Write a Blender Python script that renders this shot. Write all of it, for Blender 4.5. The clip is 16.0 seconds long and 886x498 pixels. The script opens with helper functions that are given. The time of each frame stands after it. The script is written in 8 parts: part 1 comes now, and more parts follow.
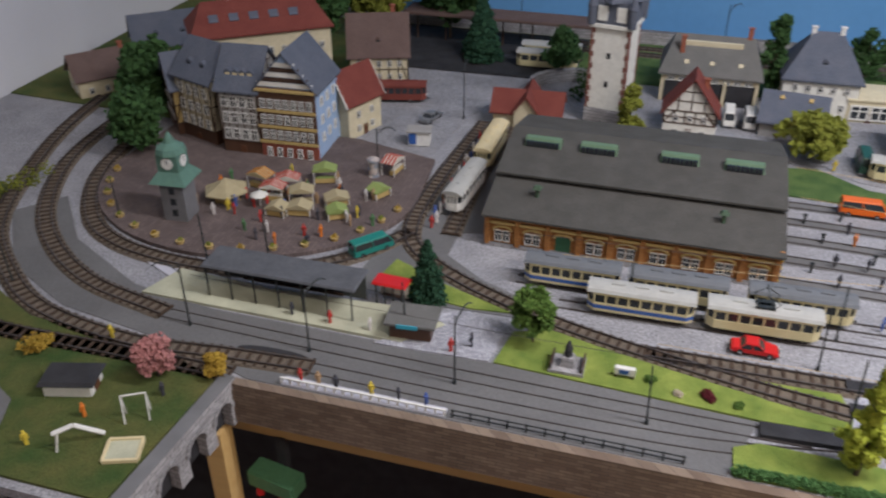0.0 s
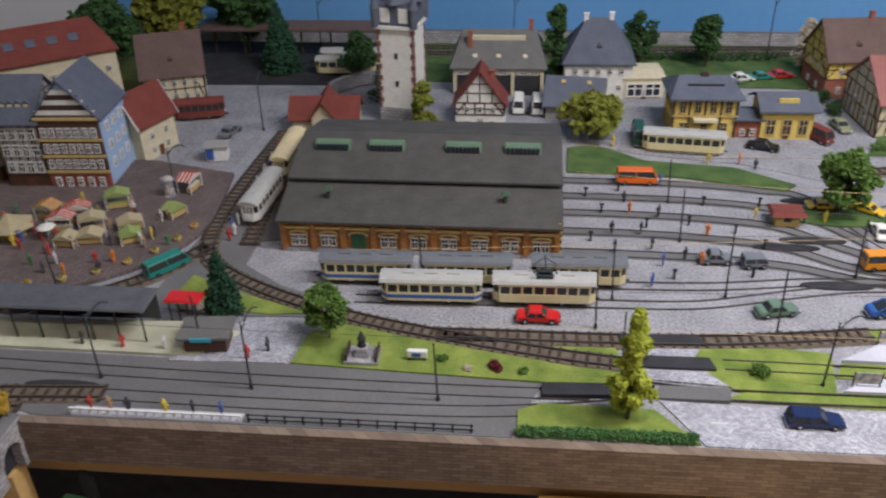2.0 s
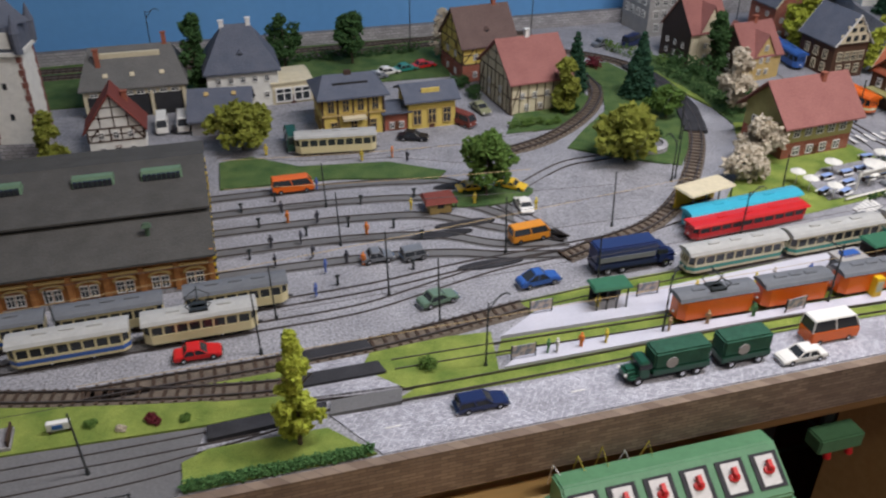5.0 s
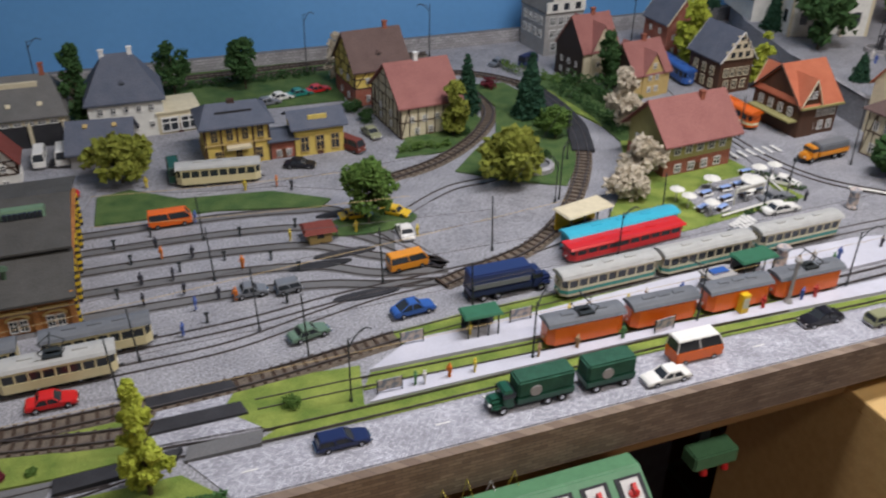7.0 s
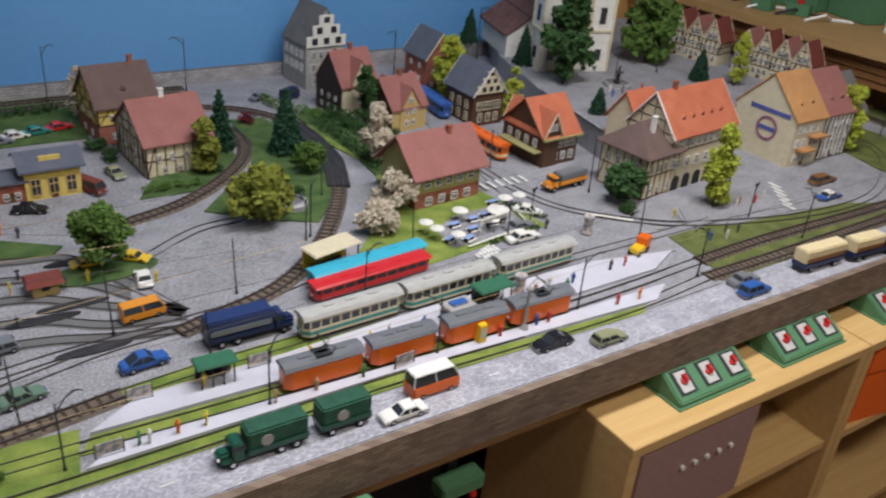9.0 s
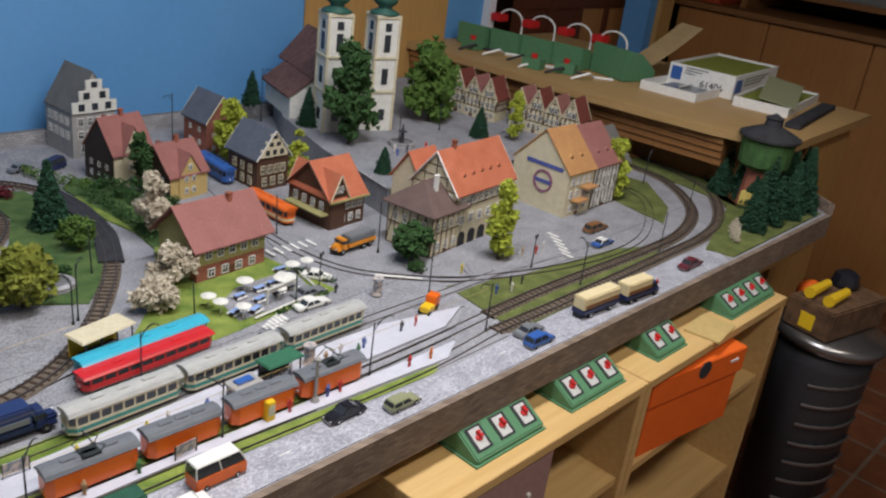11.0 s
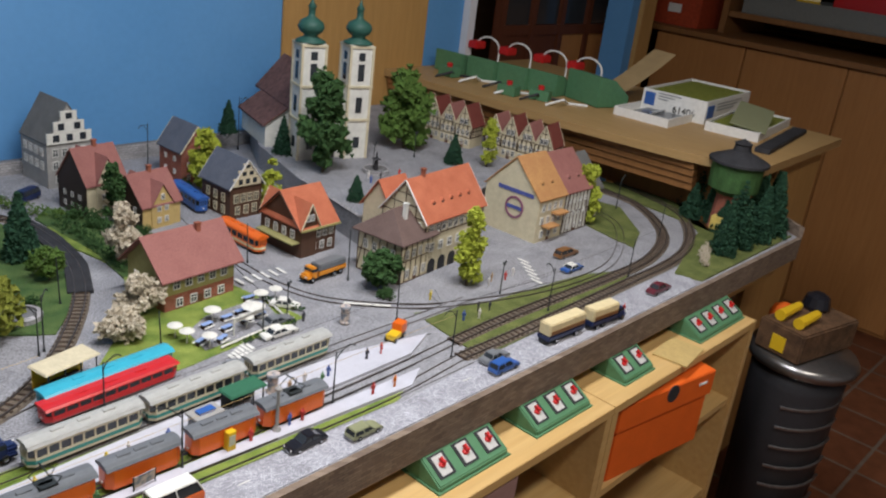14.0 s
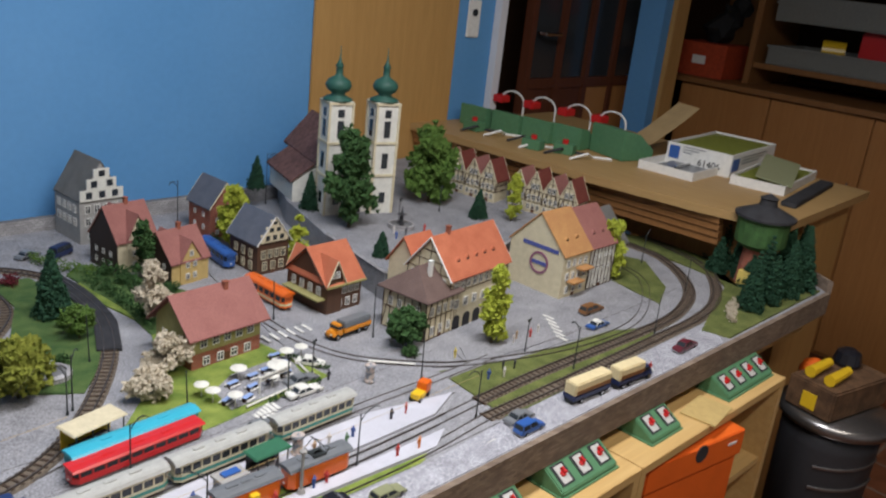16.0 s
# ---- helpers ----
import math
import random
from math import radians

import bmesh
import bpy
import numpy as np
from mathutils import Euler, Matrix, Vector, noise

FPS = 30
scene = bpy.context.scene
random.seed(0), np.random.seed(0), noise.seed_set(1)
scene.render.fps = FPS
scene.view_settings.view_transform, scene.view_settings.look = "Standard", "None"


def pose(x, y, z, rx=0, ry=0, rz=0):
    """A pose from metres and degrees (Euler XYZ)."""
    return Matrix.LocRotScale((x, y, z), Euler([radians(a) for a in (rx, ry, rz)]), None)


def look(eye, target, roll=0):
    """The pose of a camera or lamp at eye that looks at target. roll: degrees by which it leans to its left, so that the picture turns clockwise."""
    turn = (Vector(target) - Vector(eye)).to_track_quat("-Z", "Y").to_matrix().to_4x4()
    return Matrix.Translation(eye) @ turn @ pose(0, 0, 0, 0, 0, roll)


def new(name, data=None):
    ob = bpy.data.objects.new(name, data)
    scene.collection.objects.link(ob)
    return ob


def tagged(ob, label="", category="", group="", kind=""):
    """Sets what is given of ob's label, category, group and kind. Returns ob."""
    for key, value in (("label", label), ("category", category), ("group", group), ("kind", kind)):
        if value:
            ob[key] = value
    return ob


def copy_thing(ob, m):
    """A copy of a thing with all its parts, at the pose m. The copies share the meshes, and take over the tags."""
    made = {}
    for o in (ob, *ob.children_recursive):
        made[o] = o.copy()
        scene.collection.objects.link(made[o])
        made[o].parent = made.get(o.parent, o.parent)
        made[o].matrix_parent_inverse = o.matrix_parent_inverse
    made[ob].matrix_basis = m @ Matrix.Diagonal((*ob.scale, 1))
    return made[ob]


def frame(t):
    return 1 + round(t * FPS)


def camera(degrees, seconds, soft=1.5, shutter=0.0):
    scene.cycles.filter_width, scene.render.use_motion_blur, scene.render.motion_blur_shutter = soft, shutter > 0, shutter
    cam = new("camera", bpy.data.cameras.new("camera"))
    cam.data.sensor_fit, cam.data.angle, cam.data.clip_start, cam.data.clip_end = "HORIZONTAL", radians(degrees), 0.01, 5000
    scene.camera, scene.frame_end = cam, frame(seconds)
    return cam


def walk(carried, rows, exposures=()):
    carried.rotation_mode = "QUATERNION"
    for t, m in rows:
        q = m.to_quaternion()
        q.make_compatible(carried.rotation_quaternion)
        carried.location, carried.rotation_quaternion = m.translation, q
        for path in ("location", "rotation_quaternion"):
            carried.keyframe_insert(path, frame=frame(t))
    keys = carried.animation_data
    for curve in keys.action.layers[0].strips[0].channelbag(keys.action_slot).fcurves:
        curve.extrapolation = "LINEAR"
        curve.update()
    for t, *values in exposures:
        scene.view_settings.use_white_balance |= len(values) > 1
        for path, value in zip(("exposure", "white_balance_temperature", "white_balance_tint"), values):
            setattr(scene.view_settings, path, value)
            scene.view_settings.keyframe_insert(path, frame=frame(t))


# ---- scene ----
cam = camera(55.2, 16.0, soft=2.2, shutter=0.5)
PATH = [
    (0, (-0.099, -0.613, 0.608), (-0.574, 1.011, -0.457), -0.1),
    (0.5, (-0.063, -0.628, 0.612), (-0.448, 1.025, -0.447), -0.2),
    (1, (-0.043, -0.625, 0.608), (-0.38, 1.029, -0.465), -0.6),
    (1.5, (-0.026, -0.626, 0.61), (-0.275, 1.056, -0.442), -1.0),
    (2, (-0.002, -0.624, 0.605), (-0.173, 1.072, -0.441), -1.3),
    (2.5, (0.019, -0.615, 0.598), (-0.045, 1.078, -0.466), -1.2),
    (3, (0.038, -0.606, 0.593), (0.099, 1.07, -0.496), -0.2),
    (3.5, (0.049, -0.598, 0.593), (0.222, 1.07, -0.498), 0.9),
    (4, (0.046, -0.585, 0.592), (0.298, 1.104, -0.448), -0.2),
    (4.2, (0.048, -0.579, 0.589), (0.367, 1.098, -0.454), -0.2),
    (6.3, (0.146, -0.582, 0.605), (0.689, 1.037, -0.436), 0.6),
    (6.5, (0.155, -0.584, 0.605), (0.702, 1.036, -0.432), 0.3),
    (7, (0.169, -0.589, 0.609), (0.779, 1.02, -0.411), 0.8),
    (7.5, (0.187, -0.591, 0.61), (0.906, 0.977, -0.403), 2.6),
    (8, (0.215, -0.595, 0.612), (1.062, 0.917, -0.385), 4.0),
    (8.5, (0.237, -0.594, 0.611), (1.188, 0.866, -0.37), 5.1),
    (9, (0.256, -0.612, 0.622), (1.275, 0.827, -0.323), 5.2),
    (9.5, (0.284, -0.623, 0.626), (1.372, 0.778, -0.298), 6.0),
    (10, (0.298, -0.628, 0.637), (1.47, 0.735, -0.239), 5.8),
    (10.2, (0.295, -0.615, 0.633), (1.547, 0.682, -0.235), 5.4),
    (12.3, (0.306, -0.608, 0.643), (1.751, 0.56, -0.097), 8.2),
    (12.5, (0.311, -0.636, 0.65), (1.753, 0.543, -0.079), 7.7),
    (13, (0.309, -0.654, 0.659), (1.738, 0.545, -0.063), 7.0),
    (13.5, (0.304, -0.663, 0.662), (1.729, 0.561, -0.023), 6.5),
    (14, (0.315, -0.648, 0.654), (1.728, 0.559, -0.085), 7.2),
    (14.5, (0.314, -0.655, 0.656), (1.72, 0.586, -0.039), 6.9),
    (15, (0.318, -0.649, 0.663), (1.701, 0.613, -0.039), 6.4),
    (15.5, (0.32, -0.65, 0.667), (1.692, 0.633, -0.021), 6.3),
    (16, (0.315, -0.645, 0.677), (1.706, 0.638, 0.031), 6.5),
]
walk(cam, [(t, look(eye, target, roll)) for t, eye, target, roll in PATH], [(0, 0.42, 6500, 18), (2, 0.31, 6500, 18), (3.5, 0.12, 6500, 18), (7, -0.03, 6500, 17), (10, 0.0, 6500, 15), (16, 0.1, 6500, 14)])

# ---- world and lamps ----
world = bpy.data.worlds.new("world")
scene.world = world
world.use_nodes = True
world.node_tree.nodes["Background"].inputs[0].default_value = (0.75, 0.85, 1.0, 1)
world.node_tree.nodes["Background"].inputs[1].default_value = 0.05


def area_lamp(name, x, y, z, sx, sy, watts, colour):
    data = bpy.data.lights.new(name, "AREA")
    data.shape, data.size, data.size_y, data.energy, data.color = "RECTANGLE", sx, sy, watts, colour
    ob = new(name, data)
    ob.matrix_world = pose(x, y, z)
    return ob


area_lamp("ceiling_tube_light", -0.6, 0.2, 1.55, 1.2, 0.16, 2.0, (0.9, 0.95, 1.0))
area_lamp("ceiling_tube_light", 0.95, 0.0, 1.55, 1.2, 0.16, 31, (0.93, 0.96, 1.0))
area_lamp("ceiling_tube_light", 1.1, -0.95, 1.55, 1.4, 0.16, 21, (1.0, 0.95, 0.86))

# ---- materials ----
MATS = {}


def mat(name, colour, rough=0.7, metal=0.0, vary=0.15, scale=60.0, bump=0.0, bump_scale=300.0, second=None, spread=0.5, rnd=0.0, spec=0.3, glow=0.0):
    """A noise-varied surface: colour drifts to second at the coarse scale, with a fine grain and bump."""
    if name in MATS:
        return MATS[name]
    m = bpy.data.materials.new(name)
    m.use_nodes = True
    nt = m.node_tree
    b = nt.nodes["Principled BSDF"]
    b.inputs["Roughness"].default_value = rough
    b.inputs["Metallic"].default_value = metal
    b.inputs["Specular IOR Level"].default_value = spec
    co = nt.nodes.new("ShaderNodeTexCoord")
    n1 = nt.nodes.new("ShaderNodeTexNoise")
    n1.inputs["Scale"].default_value = scale
    n1.inputs["Detail"].default_value = 5
    nt.links.new(co.outputs["Object"], n1.inputs["Vector"])
    ramp = nt.nodes.new("ShaderNodeMapRange")
    ramp.inputs[1].default_value, ramp.inputs[2].default_value = 0.5 - spread / 2, 0.5 + spread / 2
    nt.links.new(n1.outputs["Fac"], ramp.inputs[0])
    mix = nt.nodes.new("ShaderNodeMix")
    mix.data_type = "RGBA"
    c2 = second or tuple(c * (1 - 2 * vary) for c in colour)
    c1 = tuple(min(1, c * (1 + vary)) for c in colour) if not second else colour
    mix.inputs[6].default_value, mix.inputs[7].default_value = (*c1, 1), (*c2, 1)
    nt.links.new(ramp.outputs[0], mix.inputs[0])
    out = mix.outputs[2]
    n2 = nt.nodes.new("ShaderNodeTexNoise")
    n2.inputs["Scale"].default_value = bump_scale
    n2.inputs["Detail"].default_value = 3
    nt.links.new(co.outputs["Object"], n2.inputs["Vector"])
    fine = nt.nodes.new("ShaderNodeMapRange")
    fine.inputs[1].default_value, fine.inputs[2].default_value = 0.3, 0.7
    fine.inputs[3].default_value, fine.inputs[4].default_value = 1 - vary, 1 + vary * 0.6
    nt.links.new(n2.outputs["Fac"], fine.inputs[0])
    mul = nt.nodes.new("ShaderNodeMix")
    mul.data_type, mul.blend_type = "RGBA", "MULTIPLY"
    mul.inputs[0].default_value = 1
    nt.links.new(out, mul.inputs[6])
    nt.links.new(fine.outputs[0], mul.inputs[7])
    out = mul.outputs[2]
    if rnd:
        oi = nt.nodes.new("ShaderNodeObjectInfo")
        hs = nt.nodes.new("ShaderNodeHueSaturation")
        mr = nt.nodes.new("ShaderNodeMapRange")
        mr.inputs[3].default_value, mr.inputs[4].default_value = 1 - rnd, 1 + rnd
        nt.links.new(oi.outputs["Random"], mr.inputs[0])
        nt.links.new(mr.outputs[0], hs.inputs["Value"])
        nt.links.new(out, hs.inputs["Color"])
        out = hs.outputs[0]
    nt.links.new(out, b.inputs["Base Color"])
    if bump:
        bp = nt.nodes.new("ShaderNodeBump")
        bp.inputs["Strength"].default_value = bump
        bp.inputs["Distance"].default_value = 0.002
        nt.links.new(n2.outputs["Fac"], bp.inputs["Height"])
        nt.links.new(bp.outputs[0], b.inputs["Normal"])
    if glow:
        b.inputs["Emission Color"].default_value = (*colour, 1)
        b.inputs["Emission Strength"].default_value = glow
    MATS[name] = m
    return m


def wood(name, light, dark, scale=6.0, axis=0, rough=0.5):
    """Grain bands stretched along one axis."""
    m = mat(name, light, rough, second=dark, scale=scale, bump=0.05, bump_scale=120, vary=0.08, spread=0.7)
    nt = m.node_tree
    co = [n for n in nt.nodes if n.type == "TEX_COORD"][0]
    mp = nt.nodes.new("ShaderNodeMapping")
    s = [14.0, 14.0, 14.0]
    s[axis] = 0.8
    mp.inputs["Scale"].default_value = s
    nt.links.new(co.outputs["Object"], mp.inputs["Vector"])
    for n in nt.nodes:
        if n.type == "TEX_NOISE":
            nt.links.new(mp.outputs[0], n.inputs["Vector"])
            n.inputs["Scale"].default_value = scale if n.inputs["Scale"].default_value == scale else 20
    return m


def bricks(name, c1, c2, mortar, width, height, scale=1.0, bump=0.4, rough=0.85, swap=False, offset=0.5, gap=0.08):
    """A printed brick or paving sheet, at model scale. swap lays it on an upright face along x."""
    m = bpy.data.materials.new(name)
    m.use_nodes = True
    nt = m.node_tree
    b = nt.nodes["Principled BSDF"]
    b.inputs["Roughness"].default_value = rough
    b.inputs["Specular IOR Level"].default_value = 0.25
    co = nt.nodes.new("ShaderNodeTexCoord")
    vec = co.outputs["Object"]
    if swap:
        sep = nt.nodes.new("ShaderNodeSeparateXYZ")
        com = nt.nodes.new("ShaderNodeCombineXYZ")
        add = nt.nodes.new("ShaderNodeMath")
        nt.links.new(vec, sep.inputs[0])
        nt.links.new(sep.outputs[0], add.inputs[0])
        nt.links.new(sep.outputs[1], add.inputs[1])
        nt.links.new(add.outputs[0], com.inputs[0])
        nt.links.new(sep.outputs[2], com.inputs[1])
        vec = com.outputs[0]
    t = nt.nodes.new("ShaderNodeTexBrick")
    t.offset = offset
    t.inputs["Scale"].default_value = scale
    t.inputs["Brick Width"].default_value = width
    t.inputs["Row Height"].default_value = height
    t.inputs["Mortar Size"].default_value = height * gap
    t.inputs["Color1"].default_value = (*c1, 1)
    t.inputs["Color2"].default_value = (*c2, 1)
    t.inputs["Mortar"].default_value = (*mortar, 1)
    nt.links.new(vec, t.inputs["Vector"])
    n = nt.nodes.new("ShaderNodeTexNoise")
    n.inputs["Scale"].default_value = 25
    n.inputs["Detail"].default_value = 6
    nt.links.new(co.outputs["Object"], n.inputs["Vector"])
    mr = nt.nodes.new("ShaderNodeMapRange")
    mr.inputs[1].default_value, mr.inputs[2].default_value = 0.3, 0.7
    mr.inputs[3].default_value, mr.inputs[4].default_value = 0.8, 1.12
    nt.links.new(n.outputs["Fac"], mr.inputs[0])
    mul = nt.nodes.new("ShaderNodeMix")
    mul.data_type, mul.blend_type = "RGBA", "MULTIPLY"
    mul.inputs[0].default_value = 1
    nt.links.new(t.outputs["Color"], mul.inputs[6])
    nt.links.new(mr.outputs[0], mul.inputs[7])
    nt.links.new(mul.outputs[2], b.inputs["Base Color"])
    bp = nt.nodes.new("ShaderNodeBump")
    bp.inputs["Strength"].default_value = bump
    bp.inputs["Distance"].default_value = 0.001
    nt.links.new(t.outputs["Fac"], bp.inputs["Height"])
    bp.invert = True
    nt.links.new(bp.outputs[0], b.inputs["Normal"])
    MATS[name] = m
    return m


def plain(name, colour, rough=0.45, **k):
    k.setdefault("vary", 0.06)
    k.setdefault("scale", 90)
    return mat(name, colour, rough, **k)


grass = mat("grass_mat", (0.13, 0.2, 0.035), 0.95, second=(0.28, 0.34, 0.07), scale=28, bump=0.8, bump_scale=900, vary=0.3, spread=0.35)
grass_dark = mat("dark_grass", (0.045, 0.1, 0.028), 0.95, second=(0.11, 0.17, 0.05), scale=30, bump=0.8, bump_scale=900, vary=0.3, spread=0.4)
olive_grass = mat("olive_grass", (0.085, 0.11, 0.028), 0.95, second=(0.17, 0.19, 0.055), scale=30, bump=0.8, bump_scale=800, vary=0.35, spread=0.4)
park_grass = mat("park_grass", (0.045, 0.085, 0.02), 0.95, second=(0.12, 0.12, 0.035), scale=22, bump=0.8, bump_scale=700, vary=0.35, spread=0.4)
gravel = mat("yard_gravel", (0.25, 0.25, 0.264), 0.95, second=(0.36, 0.358, 0.372), scale=22, bump=0.9, bump_scale=330, vary=0.5, spread=0.45)
asphalt = mat("grey_street", (0.115, 0.114, 0.113), 0.9, second=(0.165, 0.163, 0.16), scale=9, bump=0.2, bump_scale=450, vary=0.14)
asphalt_light = mat("light_street", (0.225, 0.225, 0.236), 0.9, second=(0.325, 0.322, 0.335), scale=20, bump=0.6, bump_scale=340, vary=0.42)
platform_white = mat("white_platform", (0.5, 0.5, 0.545), 0.9, scale=25, bump=0.3, bump_scale=500, vary=0.06)
sand = mat("pale_sand", (0.5, 0.5, 0.36), 0.95, scale=30, bump=0.4, bump_scale=700, vary=0.12)
ballast = mat("track_ballast", (0.11, 0.09, 0.07), 0.95, second=(0.2, 0.16, 0.12), scale=120, bump=0.9, bump_scale=800, vary=0.3)
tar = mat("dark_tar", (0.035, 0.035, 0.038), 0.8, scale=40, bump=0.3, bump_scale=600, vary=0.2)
cobble = bricks("cobble_street", (0.3, 0.3, 0.33), (0.58, 0.58, 0.62), (0.24, 0.24, 0.26), 0.0036, 0.0026, bump=0.6, gap=0.14)
market_pave = bricks("market_paving", (0.125, 0.095, 0.088), (0.165, 0.125, 0.115), (0.1, 0.078, 0.072), 0.006, 0.006, offset=0.0, gap=0.1)
board_brick = bricks("brick_paper", (0.16, 0.115, 0.085), (0.25, 0.19, 0.14), (0.13, 0.1, 0.08), 0.016, 0.0045, swap=True, bump=0.3, gap=0.12)
red_brick = bricks("red_brick", (0.28, 0.08, 0.05), (0.36, 0.11, 0.07), (0.3, 0.2, 0.15), 0.006, 0.002, swap=True)
yellow_brick = bricks("yellow_brick", (0.3, 0.12, 0.035), (0.42, 0.185, 0.055), (0.22, 0.11, 0.05), 0.007, 0.0024, swap=True)
stone_wall = bricks("grey_stone_wall", (0.29, 0.28, 0.28), (0.4, 0.39, 0.39), (0.16, 0.16, 0.16), 0.012, 0.006, swap=True)
tile_floor = bricks("terracotta_floor", (0.13, 0.045, 0.022), (0.18, 0.065, 0.03), (0.17, 0.13, 0.1), 0.2, 0.2, offset=0.0, gap=0.03, rough=0.4)
rail_mat = mat("dark_rail", (0.13, 0.11, 0.1), 0.45, metal=0.6, vary=0.2)
sleeper_mat = mat("brown_sleepers", (0.07, 0.045, 0.03), 0.9, vary=0.3, scale=200)
mast_mat = plain("dark_mast", (0.03, 0.035, 0.035), 0.5)
wire_mat = plain("brass_wire", (0.42, 0.31, 0.15), 0.5, metal=0.3)
wire_dark = plain("dark_wire", (0.06, 0.05, 0.05), 0.5)
glass_dark = plain("window_dark", (0.03, 0.035, 0.04), 0.12, spec=0.5)
white = plain("white_trim", (0.72, 0.71, 0.66), 0.6)
cream = plain("cream", (0.68, 0.57, 0.33), 0.45)
timber = plain("dark_timber", (0.06, 0.035, 0.025), 0.8)
tyre = plain("black_tyre", (0.015, 0.015, 0.015), 0.7)
chrome = plain("chrome", (0.6, 0.6, 0.6), 0.2, metal=1.0)


def box(bm, x0, x1, y0, y1, z0, z1, top=None):
    """A box; top = (dx, dy) draws the upper face in."""
    dx, dy = top or (0, 0)
    v = [bm.verts.new(p) for p in ((x0, y0, z0), (x1, y0, z0), (x1, y1, z0), (x0, y1, z0), (x0 + dx, y0 + dy, z1), (x1 - dx, y0 + dy, z1), (x1 - dx, y1 - dy, z1), (x0 + dx, y1 - dy, z1))]
    for f in ((3, 2, 1, 0), (4, 5, 6, 7), (0, 1, 5, 4), (1, 2, 6, 5), (2, 3, 7, 6), (3, 0, 4, 7)):
        bm.faces.new([v[i] for i in f])
    return v


def tube(bm, a, b, r0, r1=None, n=8, caps=True):
    a, b = Vector(a), Vector(b)
    r1 = r0 if r1 is None else r1
    q = (b - a).to_track_quat("Z", "Y")
    ring = [[bm.verts.new(p + q @ Vector((r * math.cos(6.2832 * i / n), r * math.sin(6.2832 * i / n), 0))) for i in range(n)] for p, r in ((a, r0), (b, max(r1, 1e-5)))]
    for i in range(n):
        bm.faces.new((ring[0][i], ring[0][(i + 1) % n], ring[1][(i + 1) % n], ring[1][i]))
    if caps:
        bm.faces.new(ring[0][::-1])
        bm.faces.new(ring[1])


def lathe(bm, profile, n=16, x=0, y=0):
    rings = []
    for r, z in profile:
        rings.append([bm.verts.new((x + r * math.cos(6.2832 * i / n), y + r * math.sin(6.2832 * i / n), z)) for i in range(n)])
    for a, b in zip(rings, rings[1:]):
        for i in range(n):
            bm.faces.new((a[i], a[(i + 1) % n], b[(i + 1) % n], b[i]))
    bm.faces.new(rings[0][::-1])
    bm.faces.new(rings[-1])


def prism(bm, pts, z0, z1):
    """An upright prism over a ground outline."""
    lo, hi = [bm.verts.new((*p, z0)) for p in pts], [bm.verts.new((*p, z1)) for p in pts]
    n = len(pts)
    bm.faces.new(hi)
    bm.faces.new(lo[::-1])
    for i in range(n):
        bm.faces.new((lo[i], lo[(i + 1) % n], hi[(i + 1) % n], hi[i]))


def extrude_y(bm, pts, y0, y1):
    """A prism along y over an outline in x, z."""
    a, b = [bm.verts.new((p[0], y0, p[1])) for p in pts], [bm.verts.new((p[0], y1, p[1])) for p in pts]
    n = len(pts)
    bm.faces.new(a)
    bm.faces.new(b[::-1])
    for i in range(n):
        bm.faces.new((a[(i + 1) % n], a[i], b[i], b[(i + 1) % n]))


def blob(bm, c, r, seed=0, sub=1, rough=0.25, squash=1.0):
    rnd = random.Random(seed)
    res = bmesh.ops.create_icosphere(bm, subdivisions=sub, radius=1)
    for v in res["verts"]:
        k = r * (1 + rnd.uniform(-rough, rough))
        v.co = Vector((c[0] + v.co.x * k, c[1] + v.co.y * k, c[2] + v.co.z * k * squash))


def part(name, bm, material, parent=None, label="", smooth=False, bevel=0.0):
    if bevel:
        bmesh.ops.bevel(bm, geom=list(bm.edges), offset=bevel, segments=2, affect="EDGES", clamp_overlap=True)
    bmesh.ops.recalc_face_normals(bm, faces=bm.faces)
    me = bpy.data.meshes.new(name)
    bm.to_mesh(me)
    bm.free()
    me.materials.append(material)
    if smooth:
        for p in me.polygons:
            p.use_smooth = True
    ob = new(name, me)
    if parent:
        ob.parent = parent
    if label:
        ob["label"] = label
    return ob


def empty(name, label, category, x=0, y=0, z=0, rz=0, group="", kind=""):
    ob = new(name)
    ob.empty_display_size = 0.01
    ob.matrix_basis = pose(x, y, z, 0, 0, rz)
    return tagged(ob, label, category, group, kind)


def B():
    return bmesh.new()


def boxpart(name, parent, material, x0, x1, y0, y1, z0, z1, label="", bevel=0.0, top=None):
    bm = B()
    box(bm, x0, x1, y0, y1, z0, z1, top)
    return part(name, bm, material, parent, label, bevel=bevel)


def setting(ob, label, category):
    return tagged(ob, label, category, kind="structure")
# ---- room ----
room_white = mat("white_plaster", (0.62, 0.62, 0.64), 0.9, scale=4, vary=0.04, bump=0.1)
sky_blue = mat("blue_wall_paint", (0.09, 0.27, 0.52), 0.75, second=(0.13, 0.33, 0.6), scale=2.2, vary=0.03, bump=0.15, bump_scale=60)
pine = wood("pine_wood", (0.62, 0.42, 0.18), (0.5, 0.31, 0.11), scale=5, axis=0)
panel_wood = wood("beech_panel", (0.5, 0.29, 0.1), (0.4, 0.22, 0.07), scale=4, axis=2)
brown_wood = wood("brown_cabinet", (0.27, 0.125, 0.042), (0.2, 0.088, 0.03), scale=4, axis=2)
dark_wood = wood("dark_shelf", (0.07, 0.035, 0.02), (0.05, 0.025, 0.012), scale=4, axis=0)
